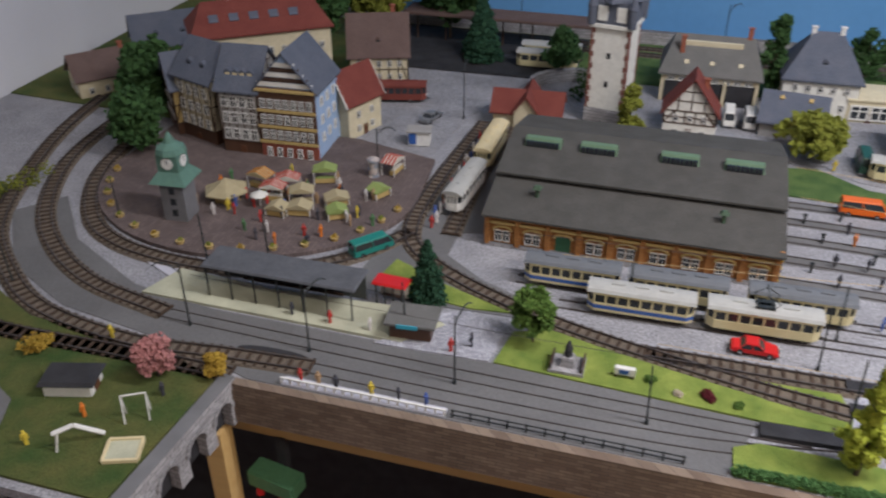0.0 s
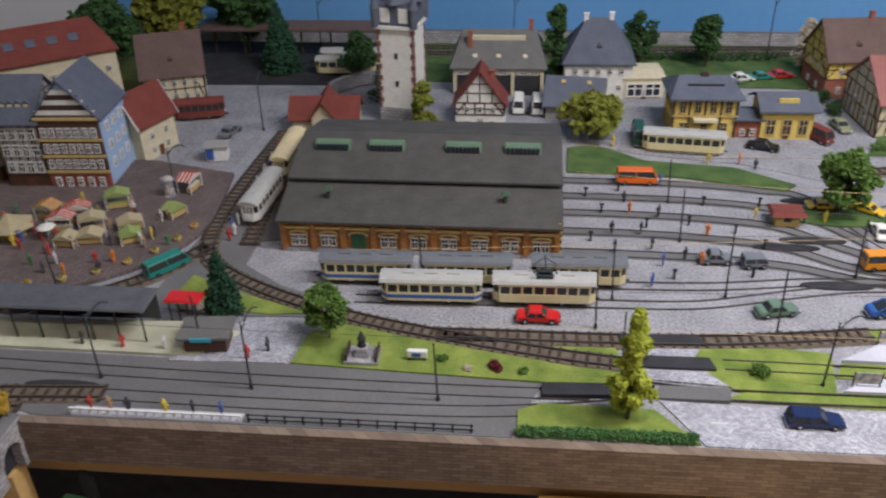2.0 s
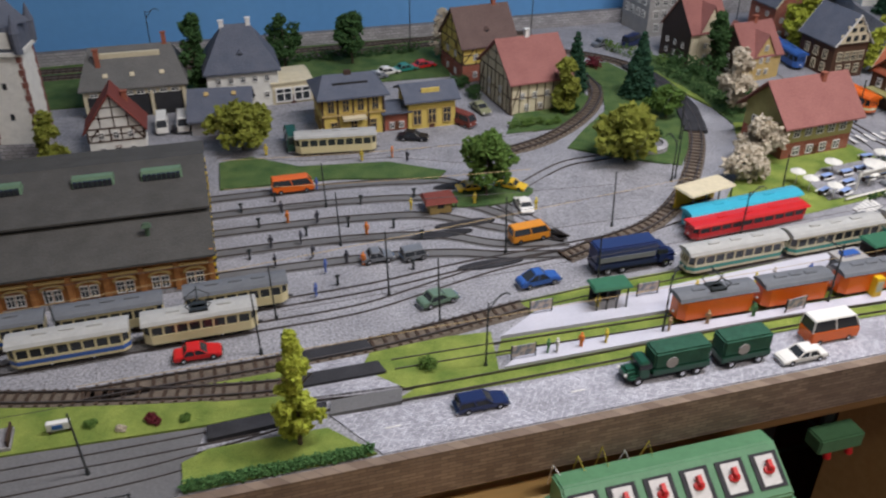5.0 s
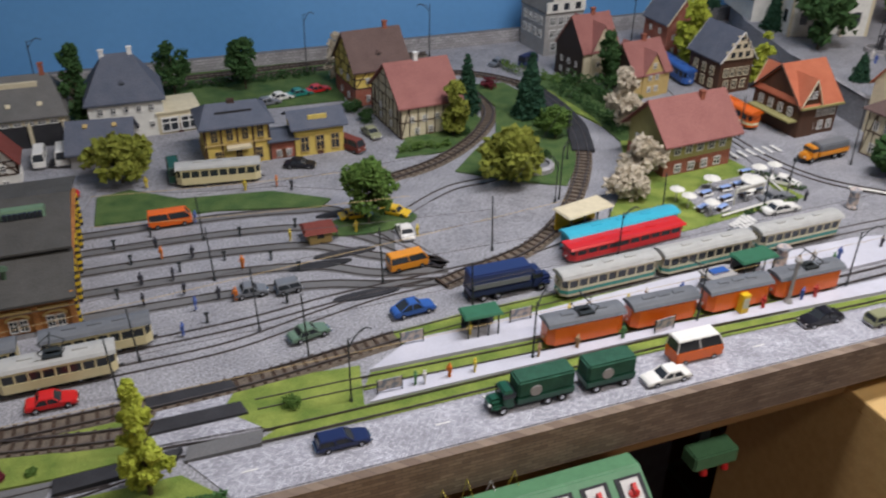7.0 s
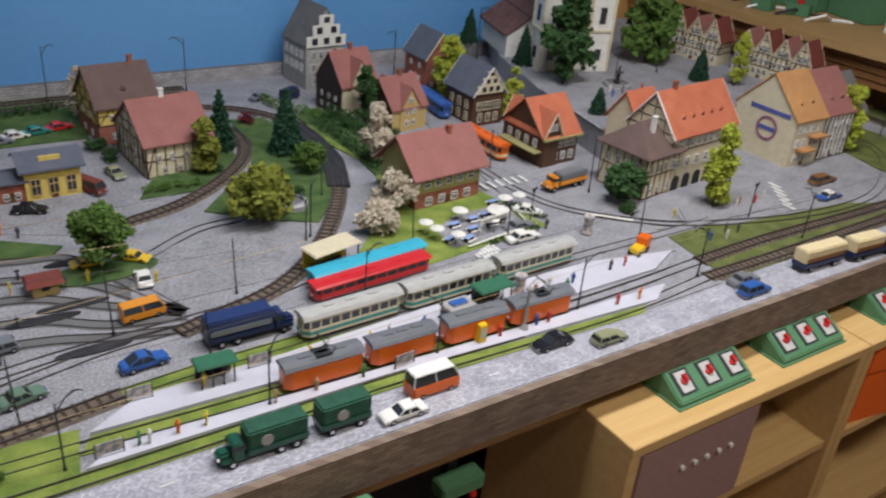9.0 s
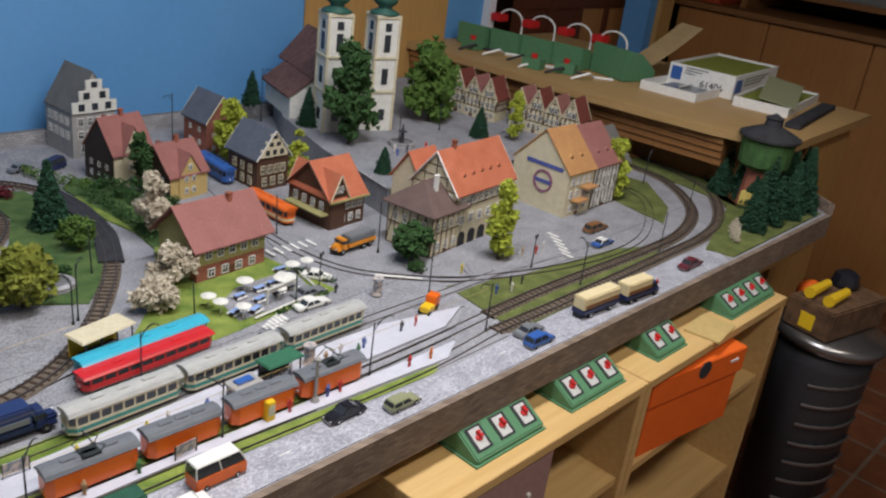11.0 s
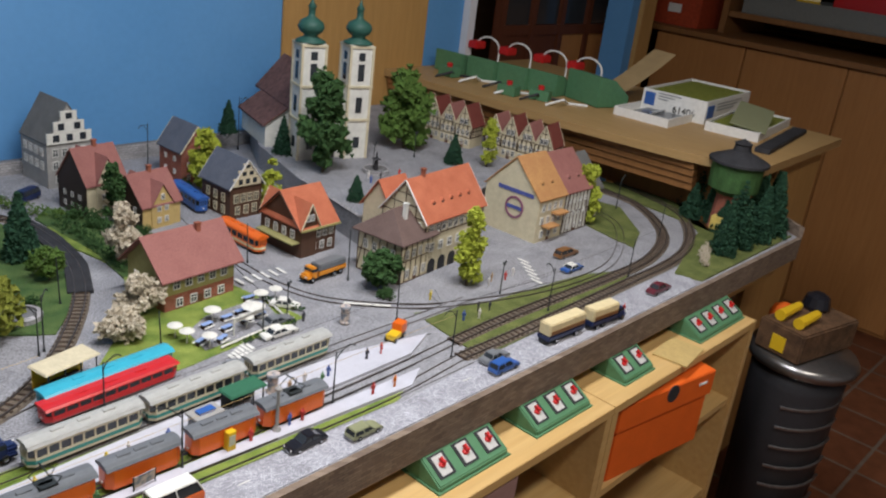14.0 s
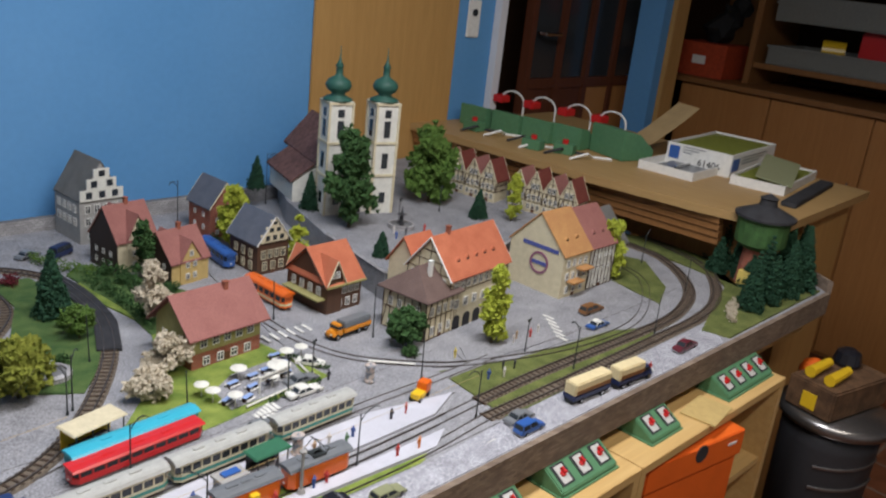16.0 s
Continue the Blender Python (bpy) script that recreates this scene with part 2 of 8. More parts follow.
chip_wood = wood("ledge_chipboard", (0.42, 0.27, 0.11), (0.33, 0.2, 0.08), scale=8, axis=1)
YB = 1.3


def slab(name, material, x0, x1, y0, y1, z0, z1, label, category, bevel=0.0):
    return setting(boxpart(name, None, material, x0, x1, y0, y1, z0, z1, bevel=bevel), label, category)


slab("floor", tile_floor, -2.2, 5.4, -2.6, 2.0, -0.9, -0.86, "terracotta tiled floor with pale grout", "floor")
slab("wall_back", sky_blue, -1.0, 2.58, YB, YB + 0.1, -0.86, 1.7, "wall painted sky blue behind the layout", "wall")
slab("wall_back_left", room_white, -2.2, -1.0, YB, YB + 0.1, -0.86, 1.7, "white plaster wall", "wall")
slab("wall_left", room_white, -1.42, -1.32, -2.6, YB, -0.86, 1.7, "white plaster side wall", "wall")
slab("wall_front", room_white, -2.2, 5.4, -2.7, -2.6, -0.86, 1.7, "white plaster wall behind the viewer", "wall")
slab("wall_right", brown_wood, 5.4, 5.5, -2.6, 2.0, -0.86, 1.7, "brown wooden wall", "wall")
# the doorway's darkness is put into this wall's colour
slab("wall_niche", dark_wood, 2.58, 5.4, 1.9, 2.0, -0.86, 1.7, "wall behind the doorway, coloured dark for the unlit room", "wall")
slab("ceiling", room_white, -2.2, 5.4, -2.6, 2.0, 1.7, 1.76, "white ceiling", "ceiling")
slab("wood_pier", panel_wood, 3.665, 3.765, 1.26, 1.4, -0.86, 1.7, "tan wooden pier beside the doorway", "pier")
slab("wall_pier", sky_blue, 3.6, 3.66, 1.28, 1.4, -0.86, 1.7, "narrow blue wall pier", "wall")
slab("door_frame", room_white, 2.545, 2.578, 1.27, 1.299, -0.86, 1.7, "white door frame edge", "door frame")
wp = empty("wall_panel", "light beech wood panel leaning on the blue wall", "wood panel", 1.79, YB - 0.012, 0)
boxpart("board", wp, panel_wood, 0, 0.57, 0, 0.01, 0.0, 0.9, bevel=0.002)
outlet = empty("power_socket", "white wall socket above the beech panel", "socket", 2.44, YB, 0.5)
boxpart("plate", outlet, white, -0.03, 0.03, -0.008, -0.001, -0.06, 0.06, bevel=0.003)
tube_bm = B()
tube(tube_bm, (0, -0.012, 0.02), (0, -0.007, 0.02), 0.012, n=12)
part("socket_hole", tube_bm, glass_dark, outlet)

# ---- layout board ----
ground_pts = [(-1.318, 1.299), (-1.318, -0.2), (-0.535, -0.2), (-0.518, -0.001), (2.42, -0.001), (2.5, 0.11), (2.24, 0.14), (2.34, 1.299)]
bm = B()
prism(bm, ground_pts, -0.012, 0.0)
setting(part("ground", bm, gravel), "grey gravelled layout ground", "ground")
front = B()
box(front, -0.518, 2.42, -0.012, -0.0015, -0.053, 0.002)
setting(part("front_board", front, board_brick), "front board covered in printed brown brick paper", "fascia")
end = B()
prism(end, [(2.4215, -0.012), (2.51, 0.11), (2.5, 0.115), (2.4205, -0.001)], -0.053, 0.03)
setting(part("end_board", end, board_brick), "end board covered in printed brick paper", "fascia")
bm = B()
box(bm, -1.3, 2.38, 0.02, 0.05, -0.1, -0.0125)
setting(part("frame_beam", bm, pine), "pine beam below the layout", "frame")

# ---- ground patches: name, material, outline, level ----


def patch(name, material, pts, level, label, category="ground", skirt=0.0):
    bm = B()
    prism(bm, pts, -0.001 if not skirt else skirt, level)
    return setting(part(name, bm, material), label, category)


def arc(cx, cy, r, a0, a1, n=14, ry=None):
    return [(cx + r * math.cos(radians(a0 + (a1 - a0) * i / n)), cy + (ry or r) * math.sin(radians(a0 + (a1 - a0) * i / n))) for i in range(n + 1)]


patch("street_front", asphalt, [(-0.5, 0.001), (0.0, 0.001), (0.03, 0.085), (-0.25, 0.1), (-0.6, 0.105), (-0.72, 0.125), (-0.86, 0.2), (-0.95, 0.3), (-1.0, 0.24), (-0.9, 0.12), (-0.78, 0.062), (-0.62, 0.035)], 0.001, "smooth grey street with inset tram rails", "street")
patch("market_square", market_pave, arc(-0.69, 0.42, 0.25, -180, 0, 24, ry=0.215) + [(-0.455, 0.56), (-0.6, 0.6), (-0.93, 0.6)], 0.006, "brown paved round market square", "square")
patch("platform_strip", sand, [(-0.7, 0.11), (-0.36, 0.105), (-0.32, 0.15), (-0.36, 0.17), (-0.55, 0.16), (-0.68, 0.17)], 0.004, "pale sandy tram stop platform", "platform")
patch("curve_ground", asphalt, [(-0.46, 0.2), (-0.36, 0.185), (-0.24, 0.19), (-0.2, 0.21), (-0.3, 0.255), (-0.36, 0.3), (-0.36, 0.36), (-0.32, 0.37), (-0.32, 0.62), (-0.41, 0.62), (-0.45, 0.33)], 0.0012, "dark ground inside the tram curve", "ground")
patch("white_setts", cobble, [(-0.39, 0.096), (-0.255, 0.1), (-0.25, 0.155), (-0.3, 0.185), (-0.345, 0.165), (-0.355, 0.13)], 0.0025, "white stone sett pavement", "pavement")
patch("white_sidewalk", platform_white, [(-0.86, 0.235), (-0.6, 0.11), (-0.56, 0.155), (-0.68, 0.182), (-0.82, 0.222)], 0.002, "pale grey pavement round the market", "pavement")
patch("park_lawn", grass, [(-0.25, 0.1), (0.03, 0.086), (0.1, 0.088), (0.02, 0.128), (-0.09, 0.152), (-0.2, 0.175), (-0.24, 0.16)], 0.003, "bright green lawn strip with flowers", "lawn")
patch("inner_lawn", grass, [(-0.42, 0.27), (-0.34, 0.23), (-0.25, 0.195), (-0.3, 0.19), (-0.38, 0.2), (-0.43, 0.22)], 0.003, "green lawn beside the curve", "lawn")
patch("track_lawn", grass, [(-0.05, 0.163), (0.11, 0.165), (0.13, 0.092), (0.06, 0.09), (0.01, 0.13)], 0.0022, "grass between the tram tracks", "lawn")
patch("hedge_lawn", grass, [(0.005, 0.003), (0.185, 0.003), (0.145, 0.05), (0.03, 0.052), (0.005, 0.04)], 0.003, "small lawn behind the hedge", "lawn")
patch("cobble_road", cobble, [(0.19, 0.0015), (1.885, 0.0015), (1.96, 0.075), (1.3, 0.064), (1.09, 0.05), (0.69, 0.062), (0.36, 0.061), (0.225, 0.063), (0.152, 0.066)], 0.0015, "pale cobbled road along the front edge", "road")
patch("verge", grass, [(0.215, 0.07), (0.36, 0.0665), (0.69, 0.067), (1.08, 0.056), (1.12, 0.068), (0.69, 0.088), (0.34, 0.09), (0.26, 0.093)], 0.0016, "grass verge between road and platform", "lawn")
patch("island_lawn", grass, [(0.235, 0.085), (0.3, 0.086), (0.338, 0.085), (0.352, 0.155), (0.3, 0.16), (0.21, 0.155), (0.195, 0.13)], 0.003, "bright green traffic island lawn", "lawn")
patch("crossing_plate", cobble, [(0.12, 0.1), (0.23, 0.092), (0.2, 0.13), (0.21, 0.155), (0.13, 0.155)], 0.0028, "light cobbled crossing", "road")
patch("platform_front", platform_white, [(0.345, 0.089), (0.69, 0.09), (1.125, 0.07), (1.17, 0.098), (0.8, 0.101), (0.38, 0.112)], 0.005, "white gravelled tram platform", "platform")
patch("platform_rear", platform_white, [(0.36, 0.142), (0.8, 0.13), (1.19, 0.138), (1.26, 0.17), (1.1, 0.2), (0.8, 0.196), (0.6, 0.183), (0.42, 0.18)], 0.005, "white gravelled tram platform", "platform")
patch("mid_verge", grass, [(0.345, 0.114), (0.8, 0.103), (0.9, 0.104), (0.9, 0.127), (0.8, 0.128), (0.36, 0.14)], 0.002, "grass strip with sunken tram track", "lawn")
patch("crossing_road", asphalt_light, [(1.09, 0.06), (1.26, 0.064), (1.3, 0.25), (1.28, 0.36), (1.2, 0.45), (1.24, 0.62), (1.33, 0.9), (1.22, 0.95), (1.16, 0.6), (1.12, 0.4), (1.0, 0.35), (0.8, 0.27), (0.78, 0.22), (1.1, 0.205), (1.27, 0.17)], 0.0021, "pale grey street crossing the tracks", "street")
patch("right_lawn", olive_grass, [(1.28, 0.066), (1.7, 0.078), (1.83, 0.125), (1.72, 0.17), (1.45, 0.195), (1.3, 0.24)], 0.002, "green trackside lawn", "lawn")
patch("cafe_lawn", grass, [(0.72, 0.29), (0.9, 0.3), (1.13, 0.33), (1.1, 0.52), (0.98, 0.7), (0.97, 0.9), (0.93, 0.9), (0.98, 0.65), (0.9, 0.48)], 0.003, "bright lawn round the inn and the curve", "lawn")
patch("loop_lawn", grass_dark, [(0.64, 0.6), (0.72, 0.535), (0.79, 0.49), (0.85, 0.565), (0.9, 0.68), (0.915, 0.85), (0.89, 0.97), (0.82, 0.98), (0.82, 0.85), (0.77, 0.73), (0.7, 0.665)], 0.003, "green lawn between the two railway curves", "lawn")
patch("station_lawn", grass_dark, [(0.075, 0.598), (0.25, 0.588), (0.4, 0.548), (0.42, 0.57), (0.34, 0.625), (0.2, 0.645), (0.13, 0.7), (0.08, 0.69)], 0.003, "lawn strip behind the depot yard", "lawn")
patch("villa_lawn", grass_dark, [(0.56, 0.68), (0.68, 0.68), (0.77, 0.8), (0.75, 0.95), (0.68, 0.9), (0.6, 0.75)], 0.003, "lawn beside the half-timbered house", "lawn")
patch("rear_lawn", grass_dark, [(-0.3, 1.0), (0.55, 0.98), (0.6, 1.25), (-0.3, 1.25)], 0.003, "dark lawn in front of the rear railway", "lawn")
patch("hill_lawn", park_grass, [(-1.316, 0.62), (-0.95, 0.6), (-0.75, 0.75), (-0.7, 1.0), (-0.3, 1.0), (-0.3, 1.29), (-1.316, 1.29)], 0.003, "dark wooded ground at the back", "ground")
patch("station_street", asphalt_light, [(0.08, 0.72), (0.2, 0.67), (0.36, 0.64), (0.52, 0.56), (0.62, 0.66), (0.56, 0.76), (0.52, 0.95), (0.1, 0.96), (-0.3, 0.95), (-0.3, 0.62), (0.05, 0.62)], 0.0012, "pale street in front of the station", "street")
patch("rear_street", asphalt_light, [(-0.6, 0.52), (-0.47, 0.56), (-0.45, 0.75), (-0.38, 0.95), (-0.7, 0.95), (-0.6, 0.7)], 0.0012, "pale street behind the market", "street")
patch("right_hill", olive_grass, [(1.9, 0.06), (1.96, 0.08), (2.2, 0.16), (2.42, 0.36), (2.3, 0.6), (2.23, 0.14), (2.41, 0.01), (1.92, 0.005)], 0.004, "green ground at the layout's right end", "lawn")
patch("loop_inner", olive_grass, [(1.95, 0.19), (2.06, 0.24), (2.18, 0.37), (2.15, 0.5), (2.0, 0.42)], 0.003, "green lawn inside the end loop", "lawn")
patch("town_street", asphalt_light, [(1.35, 0.2), (1.6, 0.19), (1.86, 0.13), (1.96, 0.2), (1.95, 0.3), (1.6, 0.3), (1.38, 0.28)], 0.0018, "pale town street", "street")
patch("town_pavement", asphalt_light, [(1.36, 0.225), (1.6, 0.205), (1.72, 0.205), (1.66, 0.29), (1.4, 0.285)], 0.0034, "pale pavement before the town hall", "pavement")
patch("yard_island", grass_dark, arc(0.455, 0.475, 0.075, 0, 360, 18, ry=0.03)[:-1], 0.003, "small oval lawn in the yard", "lawn")
patch("church_square", asphalt_light, [(1.425, 0.53), (1.62, 0.47), (2.0, 0.6), (2.2, 0.7), (2.2, 1.28), (1.68, 1.28), (1.55, 1.05), (1.47, 0.78)], 0.058, "raised grey church square with retaining walls", "square")
patch("rear_yard", tar, [(-0.72, 0.96), (-0.34, 0.97), (-0.3, 1.0), (-0.3, 1.23), (-0.75, 1.23)], 0.0036, "dark tarred yard of the rear railway", "yard")
patch("town_garden", grass_dark, [(0.965, 0.62), (1.06, 0.6), (1.13, 0.72), (1.06, 0.9), (1.0, 1.0), (0.955, 0.95), (0.975, 0.75)], 0.0032, "dark garden between the curve and the houses", "lawn")
patch("stop_verge", grass, [(0.4, 0.18), (0.6, 0.185), (0.78, 0.197), (0.78, 0.2), (0.62, 0.217), (0.5, 0.214), (0.42, 0.205)], 0.0018, "grass strip behind the tram shelter", "lawn")
patch("yard_apron", asphalt_light, [(0.46, 0.36), (0.7, 0.36), (0.83, 0.5), (0.72, 0.5), (0.6, 0.52), (0.5, 0.5)], 0.0014, "light concrete yard apron", "yard")
patch("rear_square", asphalt_light, [(0.72, 0.96), (1.0, 0.95), (1.06, 1.2), (0.75, 1.2)], 0.0014, "grey square at the back", "square")
patch("left_lawn", park_grass, [(-1.316, -0.19), (-0.545, -0.19), (-0.53, -0.01), (-0.6, 0.012), (-0.8, 0.03), (-0.95, 0.1), (-1.05, 0.3), (-1.2, 0.35), (-1.316, 0.3)], 0.0035, "green park lawn with play equipment", "lawn")
patch("left_road", asphalt, [(-0.8, -0.19), (-0.68, -0.19), (-0.72, -0.1), (-0.8, -0.06), (-0.95, -0.05), (-0.95, -0.12)], 0.0045, "small grey road in the park", "road")
# the arched stone side of the left module
bm = B()
h, pitch, half = -0.056, 0.048, 0.015
box(bm, -0.008, 0.008, -0.22, 0.0, -0.006, 0.006)
for k in range(4):
    a = -0.028 - pitch * k
    n = 14
    ring = [(a + half * math.cos(math.pi * i / n), -0.028 + half * math.sin(math.pi * i / n)) for i in range(n + 1)]
    ring = [(a + half, h)] + ring + [(a - half, h)]
    for (y0, z0), (y1, z1) in zip(ring[1:-2], ring[2:-1]):
        v = [bm.verts.new((x, y, z)) for x in (-0.006, 0.006) for y, z in ((y0, z0), (y1, z1), (y1, -0.006), (y0, -0.006))]
        for q in ((3, 2, 1, 0), (4, 5, 6, 7), (0, 1, 5, 4)):
            bm.faces.new([v[i] for i in q])
    box(bm, -0.006, 0.006, a + half, a + pitch - half, h, -0.006)
    # raised arch stones
    for i in range(n):
        t0, t1 = math.pi * i / n, math.pi * (i + 0.86) / n
        q = [(a + r * math.cos(t), -0.028 + r * math.sin(t)) for r, t in ((half, t0), (half + 0.005, t0), (half + 0.005, t1), (half, t1))]
        v = [bm.verts.new((x, *p)) for x in (0.0055, 0.0085) for p in q]
        for f_ in ((0, 1, 2, 3), (7, 6, 5, 4), (0, 4, 5, 1), (1, 5, 6, 2), (2, 6, 7, 3), (3, 7, 4, 0)):
            bm.faces.new([v[i2] for i2 in f_])
box(bm, -0.006, 0.006, -0.22, -0.028 - pitch * 3 - half, h, -0.006)
arch_ob = part("arch_wall", bm, stone_wall)
arch_ob.matrix_basis = pose(-0.519, -0.004, 0, 0, 0, -4)
setting(arch_ob, "grey stone viaduct wall with round arches", "viaduct")
# strip behind the arches, coloured dark to paint the shade in their recesses
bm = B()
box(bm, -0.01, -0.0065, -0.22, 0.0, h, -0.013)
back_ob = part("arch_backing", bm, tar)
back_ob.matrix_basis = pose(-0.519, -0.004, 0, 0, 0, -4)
setting(back_ob, "dark backing that paints the shade inside the arches", "fascia")

# rear parapet and low wall before the blue wall
bm = B()
box(bm, -0.9, 1.06, 1.235, 1.25, 0, 0.03)
box(bm, 1.15, 1.9, 1.235, 1.25, 0, 0.036)
setting(part("rear_wall", bm, stone_wall), "low grey stone wall along the back", "wall")


# ---- tracks ----
def smooth_line(pts, step=0.012):
    """A Catmull-Rom line through points, at even steps."""
    p = [Vector((*q, 0)) for q in pts]
    p = [2 * p[0] - p[1]] + p + [2 * p[-1] - p[-2]]
    out = []
    for i in range(1, len(p) - 2):
        n = max(2, int((p[i + 1] - p[i]).length / step))
        for k in range(n):
            t = k / n
            out.append(0.5 * ((2 * p[i]) + (p[i + 1] - p[i - 1]) * t + (2 * p[i - 1] - 5 * p[i] + 4 * p[i + 1] - p[i + 2]) * t * t + (3 * p[i] - p[i - 1] - 3 * p[i + 1] + p[i + 2]) * t ** 3))
    out.append(p[-2])
    return out


def sweep(bm, line, off0, off1, z0, z1, inset=0.0):
    """A strip of box section beside a line."""
    rows = []
    for i, c in enumerate(line):
        d = (line[min(i + 1, len(line) - 1)] - line[max(i - 1, 0)]).normalized()
        s = Vector((d.y, -d.x, 0))
        rows.append([bm.verts.new(c + s * o + Vector((0, 0, z))) for o, z in ((off0, z0), (off1, z0), (off1 - inset, z1), (off0 + inset, z1))])
    for a, b in zip(rows, rows[1:]):
        for k in range(4):
            bm.faces.new((a[k], a[(k + 1) % 4], b[(k + 1) % 4], b[k]))
    bm.faces.new(rows[0])
    bm.faces.new(rows[-1][::-1])


def track(pts, bed=True, z=0.0, level=0.0018, label="model tram track", strip=None):
    line = smooth_line(pts)
    t = empty("tram_track", label, "track", kind="structure")
    if bed:
        bm = B()
        sweep(bm, line, -0.017, 0.017, z - 0.002, z + 0.0035, 0.004)
        part("ballast_bed", bm, ballast, t)
        bm = B()
        acc = 0
        for a, b in zip(line, line[1:]):
            acc += (b - a).length
            if acc > 0.009:
                acc = 0
                d = (b - a).normalized()
                s = Vector((d.y, -d.x, 0))
                v = [bm.verts.new(a + s * o + d * e + Vector((0, 0, z + h))) for h in (0.003, 0.0048) for o, e in ((-0.013, -0.0018), (0.013, -0.0018), (0.013, 0.0018), (-0.013, 0.0018))]
                for q in ((4, 5, 6, 7), (0, 1, 5, 4), (1, 2, 6, 5), (2, 3, 7, 6), (3, 0, 4, 7)):
                    bm.faces.new([v[i] for i in q])
        sl = part("sleepers", bm, sleeper_mat, t)
        sl["kind"] = "stuff"
        top = z + 0.0045
    else:
        if strip:
            bm = B()
            sweep(bm, line, -0.0115, 0.0115, z - 0.001, z + level - 0.0012)
            part("track_bed", bm, strip, t)
        top = z + level - 0.0015
    for o in (-0.00825, 0.00825):
        bm = B()
        w = 0.0009 if bed else 0.0005
        sweep(bm, line, o - w, o + w, top - 0.001, top + 0.002)
        part("rail", bm, rail_mat, t)
    return t


street_pts = [(0.08, 0.07), (-0.05, 0.068), (-0.25, 0.07), (-0.45, 0.075), (-0.65, 0.082), (-0.78, 0.115), (-0.89, 0.185), (-0.97, 0.28), (-1.03, 0.42), (-1.05, 0.6)]
track(street_pts[:5], bed=False, label="tram rails set flush in the grey street")
track([(0.12, 0.058), (0.04, 0.045), (-0.06, 0.035), (-0.25, 0.033), (-0.44, 0.036), (-0.54, 0.03), (-0.66, 0.022), (-0.8, 0.048), (-0.9, 0.11), (-0.99, 0.2), (-1.06, 0.35), (-1.1, 0.6)][:5], bed=False, label="tram rails set flush in the grey street")
track(street_pts[4:], label="ballasted curve round the market")
track([(-0.44, 0.036), (-0.54, 0.03), (-0.66, 0.022), (-0.8, 0.048), (-0.9, 0.11), (-0.99, 0.2), (-1.06, 0.35), (-1.12, 0.55), (-1.16, 0.9)], label="ballasted outer curve with dark sleepers")
track([(-0.52, 0.0), (-0.66, 0.0), (-0.84, 0.0), (-1.05, 0.03), (-1.3, 0.1)], label="narrow ballasted branch in the park")
track([(-0.415, 0.73), (-0.425, 0.6), (-0.432, 0.47), (-0.428, 0.36), (-0.4, 0.297), (-0.318, 0.24), (-0.192, 0.188), (-0.063, 0.155), (0.05, 0.132), (0.12, 0.122)], label="ballasted tram curve from the market to the park")
track([(-0.425, 0.34), (-0.47, 0.27), (-0.53, 0.22), (-0.61, 0.19), (-0.7, 0.185), (-0.8, 0.205), (-0.88, 0.26), (-0.95, 0.38), (-0.98, 0.55)], label="ballasted loop round the market square")
track([(-0.37, 0.35), (-0.375, 0.5), (-0.37, 0.62), (-0.35, 0.75)], label="siding beside the tram depot")
track([(-0.09, 0.163), (-0.02, 0.164), (0.086, 0.164), (0.216, 0.168), (0.307, 0.178), (0.407, 0.193)], label="ballasted tram track beside the lawn")
track([(0.4, 0.192), (0.5, 0.2), (0.6, 0.203), (0.66, 0.205)], bed=False, level=0.004, strip=grass, label="tram rails in a grass strip")
track([(0.66, 0.205), (0.77, 0.21), (0.93, 0.214), (1.1, 0.222), (1.28, 0.222), (1.42, 0.225)], bed=False, level=0.004, strip=asphalt_light, label="tram rails in the pale street")
track([(0.23, 0.127), (0.34, 0.125), (0.6, 0.118), (0.9, 0.115), (1.1, 0.118), (1.28, 0.128)], bed=False, level=0.004, label="tram rails in a grass strip")
track([(1.28, 0.128), (1.46, 0.133), (1.76, 0.128), (1.94, 0.14), (2.1, 0.2), (2.22, 0.32), (2.26, 0.44), (2.24, 0.7)], label="ballasted track to the end loop")
track([(0.1, 0.085), (0.14, 0.084), (0.225, 0.077), (0.467, 0.077), (0.694, 0.079), (1.045, 0.07), (1.25, 0.085)], bed=False, level=0.004, label="tram rails in the grass verge")
track([(1.25, 0.085), (1.44, 0.085), (1.76, 0.092), (1.97, 0.1), (2.12, 0.14), (2.27, 0.24), (2.33, 0.36), (2.36, 0.5)], label="ballasted outer track to the end loop")
track([(1.17, 0.72), (1.165, 0.574), (1.17, 0.457), (1.205, 0.36), (1.3, 0.268), (1.398, 0.218), (1.577, 0.17), (1.76, 0.16), (1.9, 0.2), (2.05, 0.3), (2.1, 0.42)], bed=False, level=0.004, label="tram rails curving through the town street")
track([(0.5, 0.285), (0.546, 0.3), (0.644, 0.33), (0.728, 0.391), (0.806, 0.482), (0.878, 0.597), (0.922, 0.723), (0.932, 0.847), (0.92, 0.951), (0.85, 1.04), (0.72, 1.1)], label="rusty ballasted curve climbing to the back")
bm = B()
sweep(bm, smooth_line([(0.88, 0.6), (0.904, 0.66), (0.924, 0.723), (0.935, 0.847), (0.925, 0.94)]), -0.02, 0.02, 0.001, 0.0062)
setting(part("tarred_track", bm, tar), "black tarred track crossing on the railway curve", "crossing")
track([(0.5, 0.6), (0.62, 0.643), (0.724, 0.722), (0.792, 0.815), (0.805, 0.9), (0.79, 1.0)], label="ballasted inner curve")
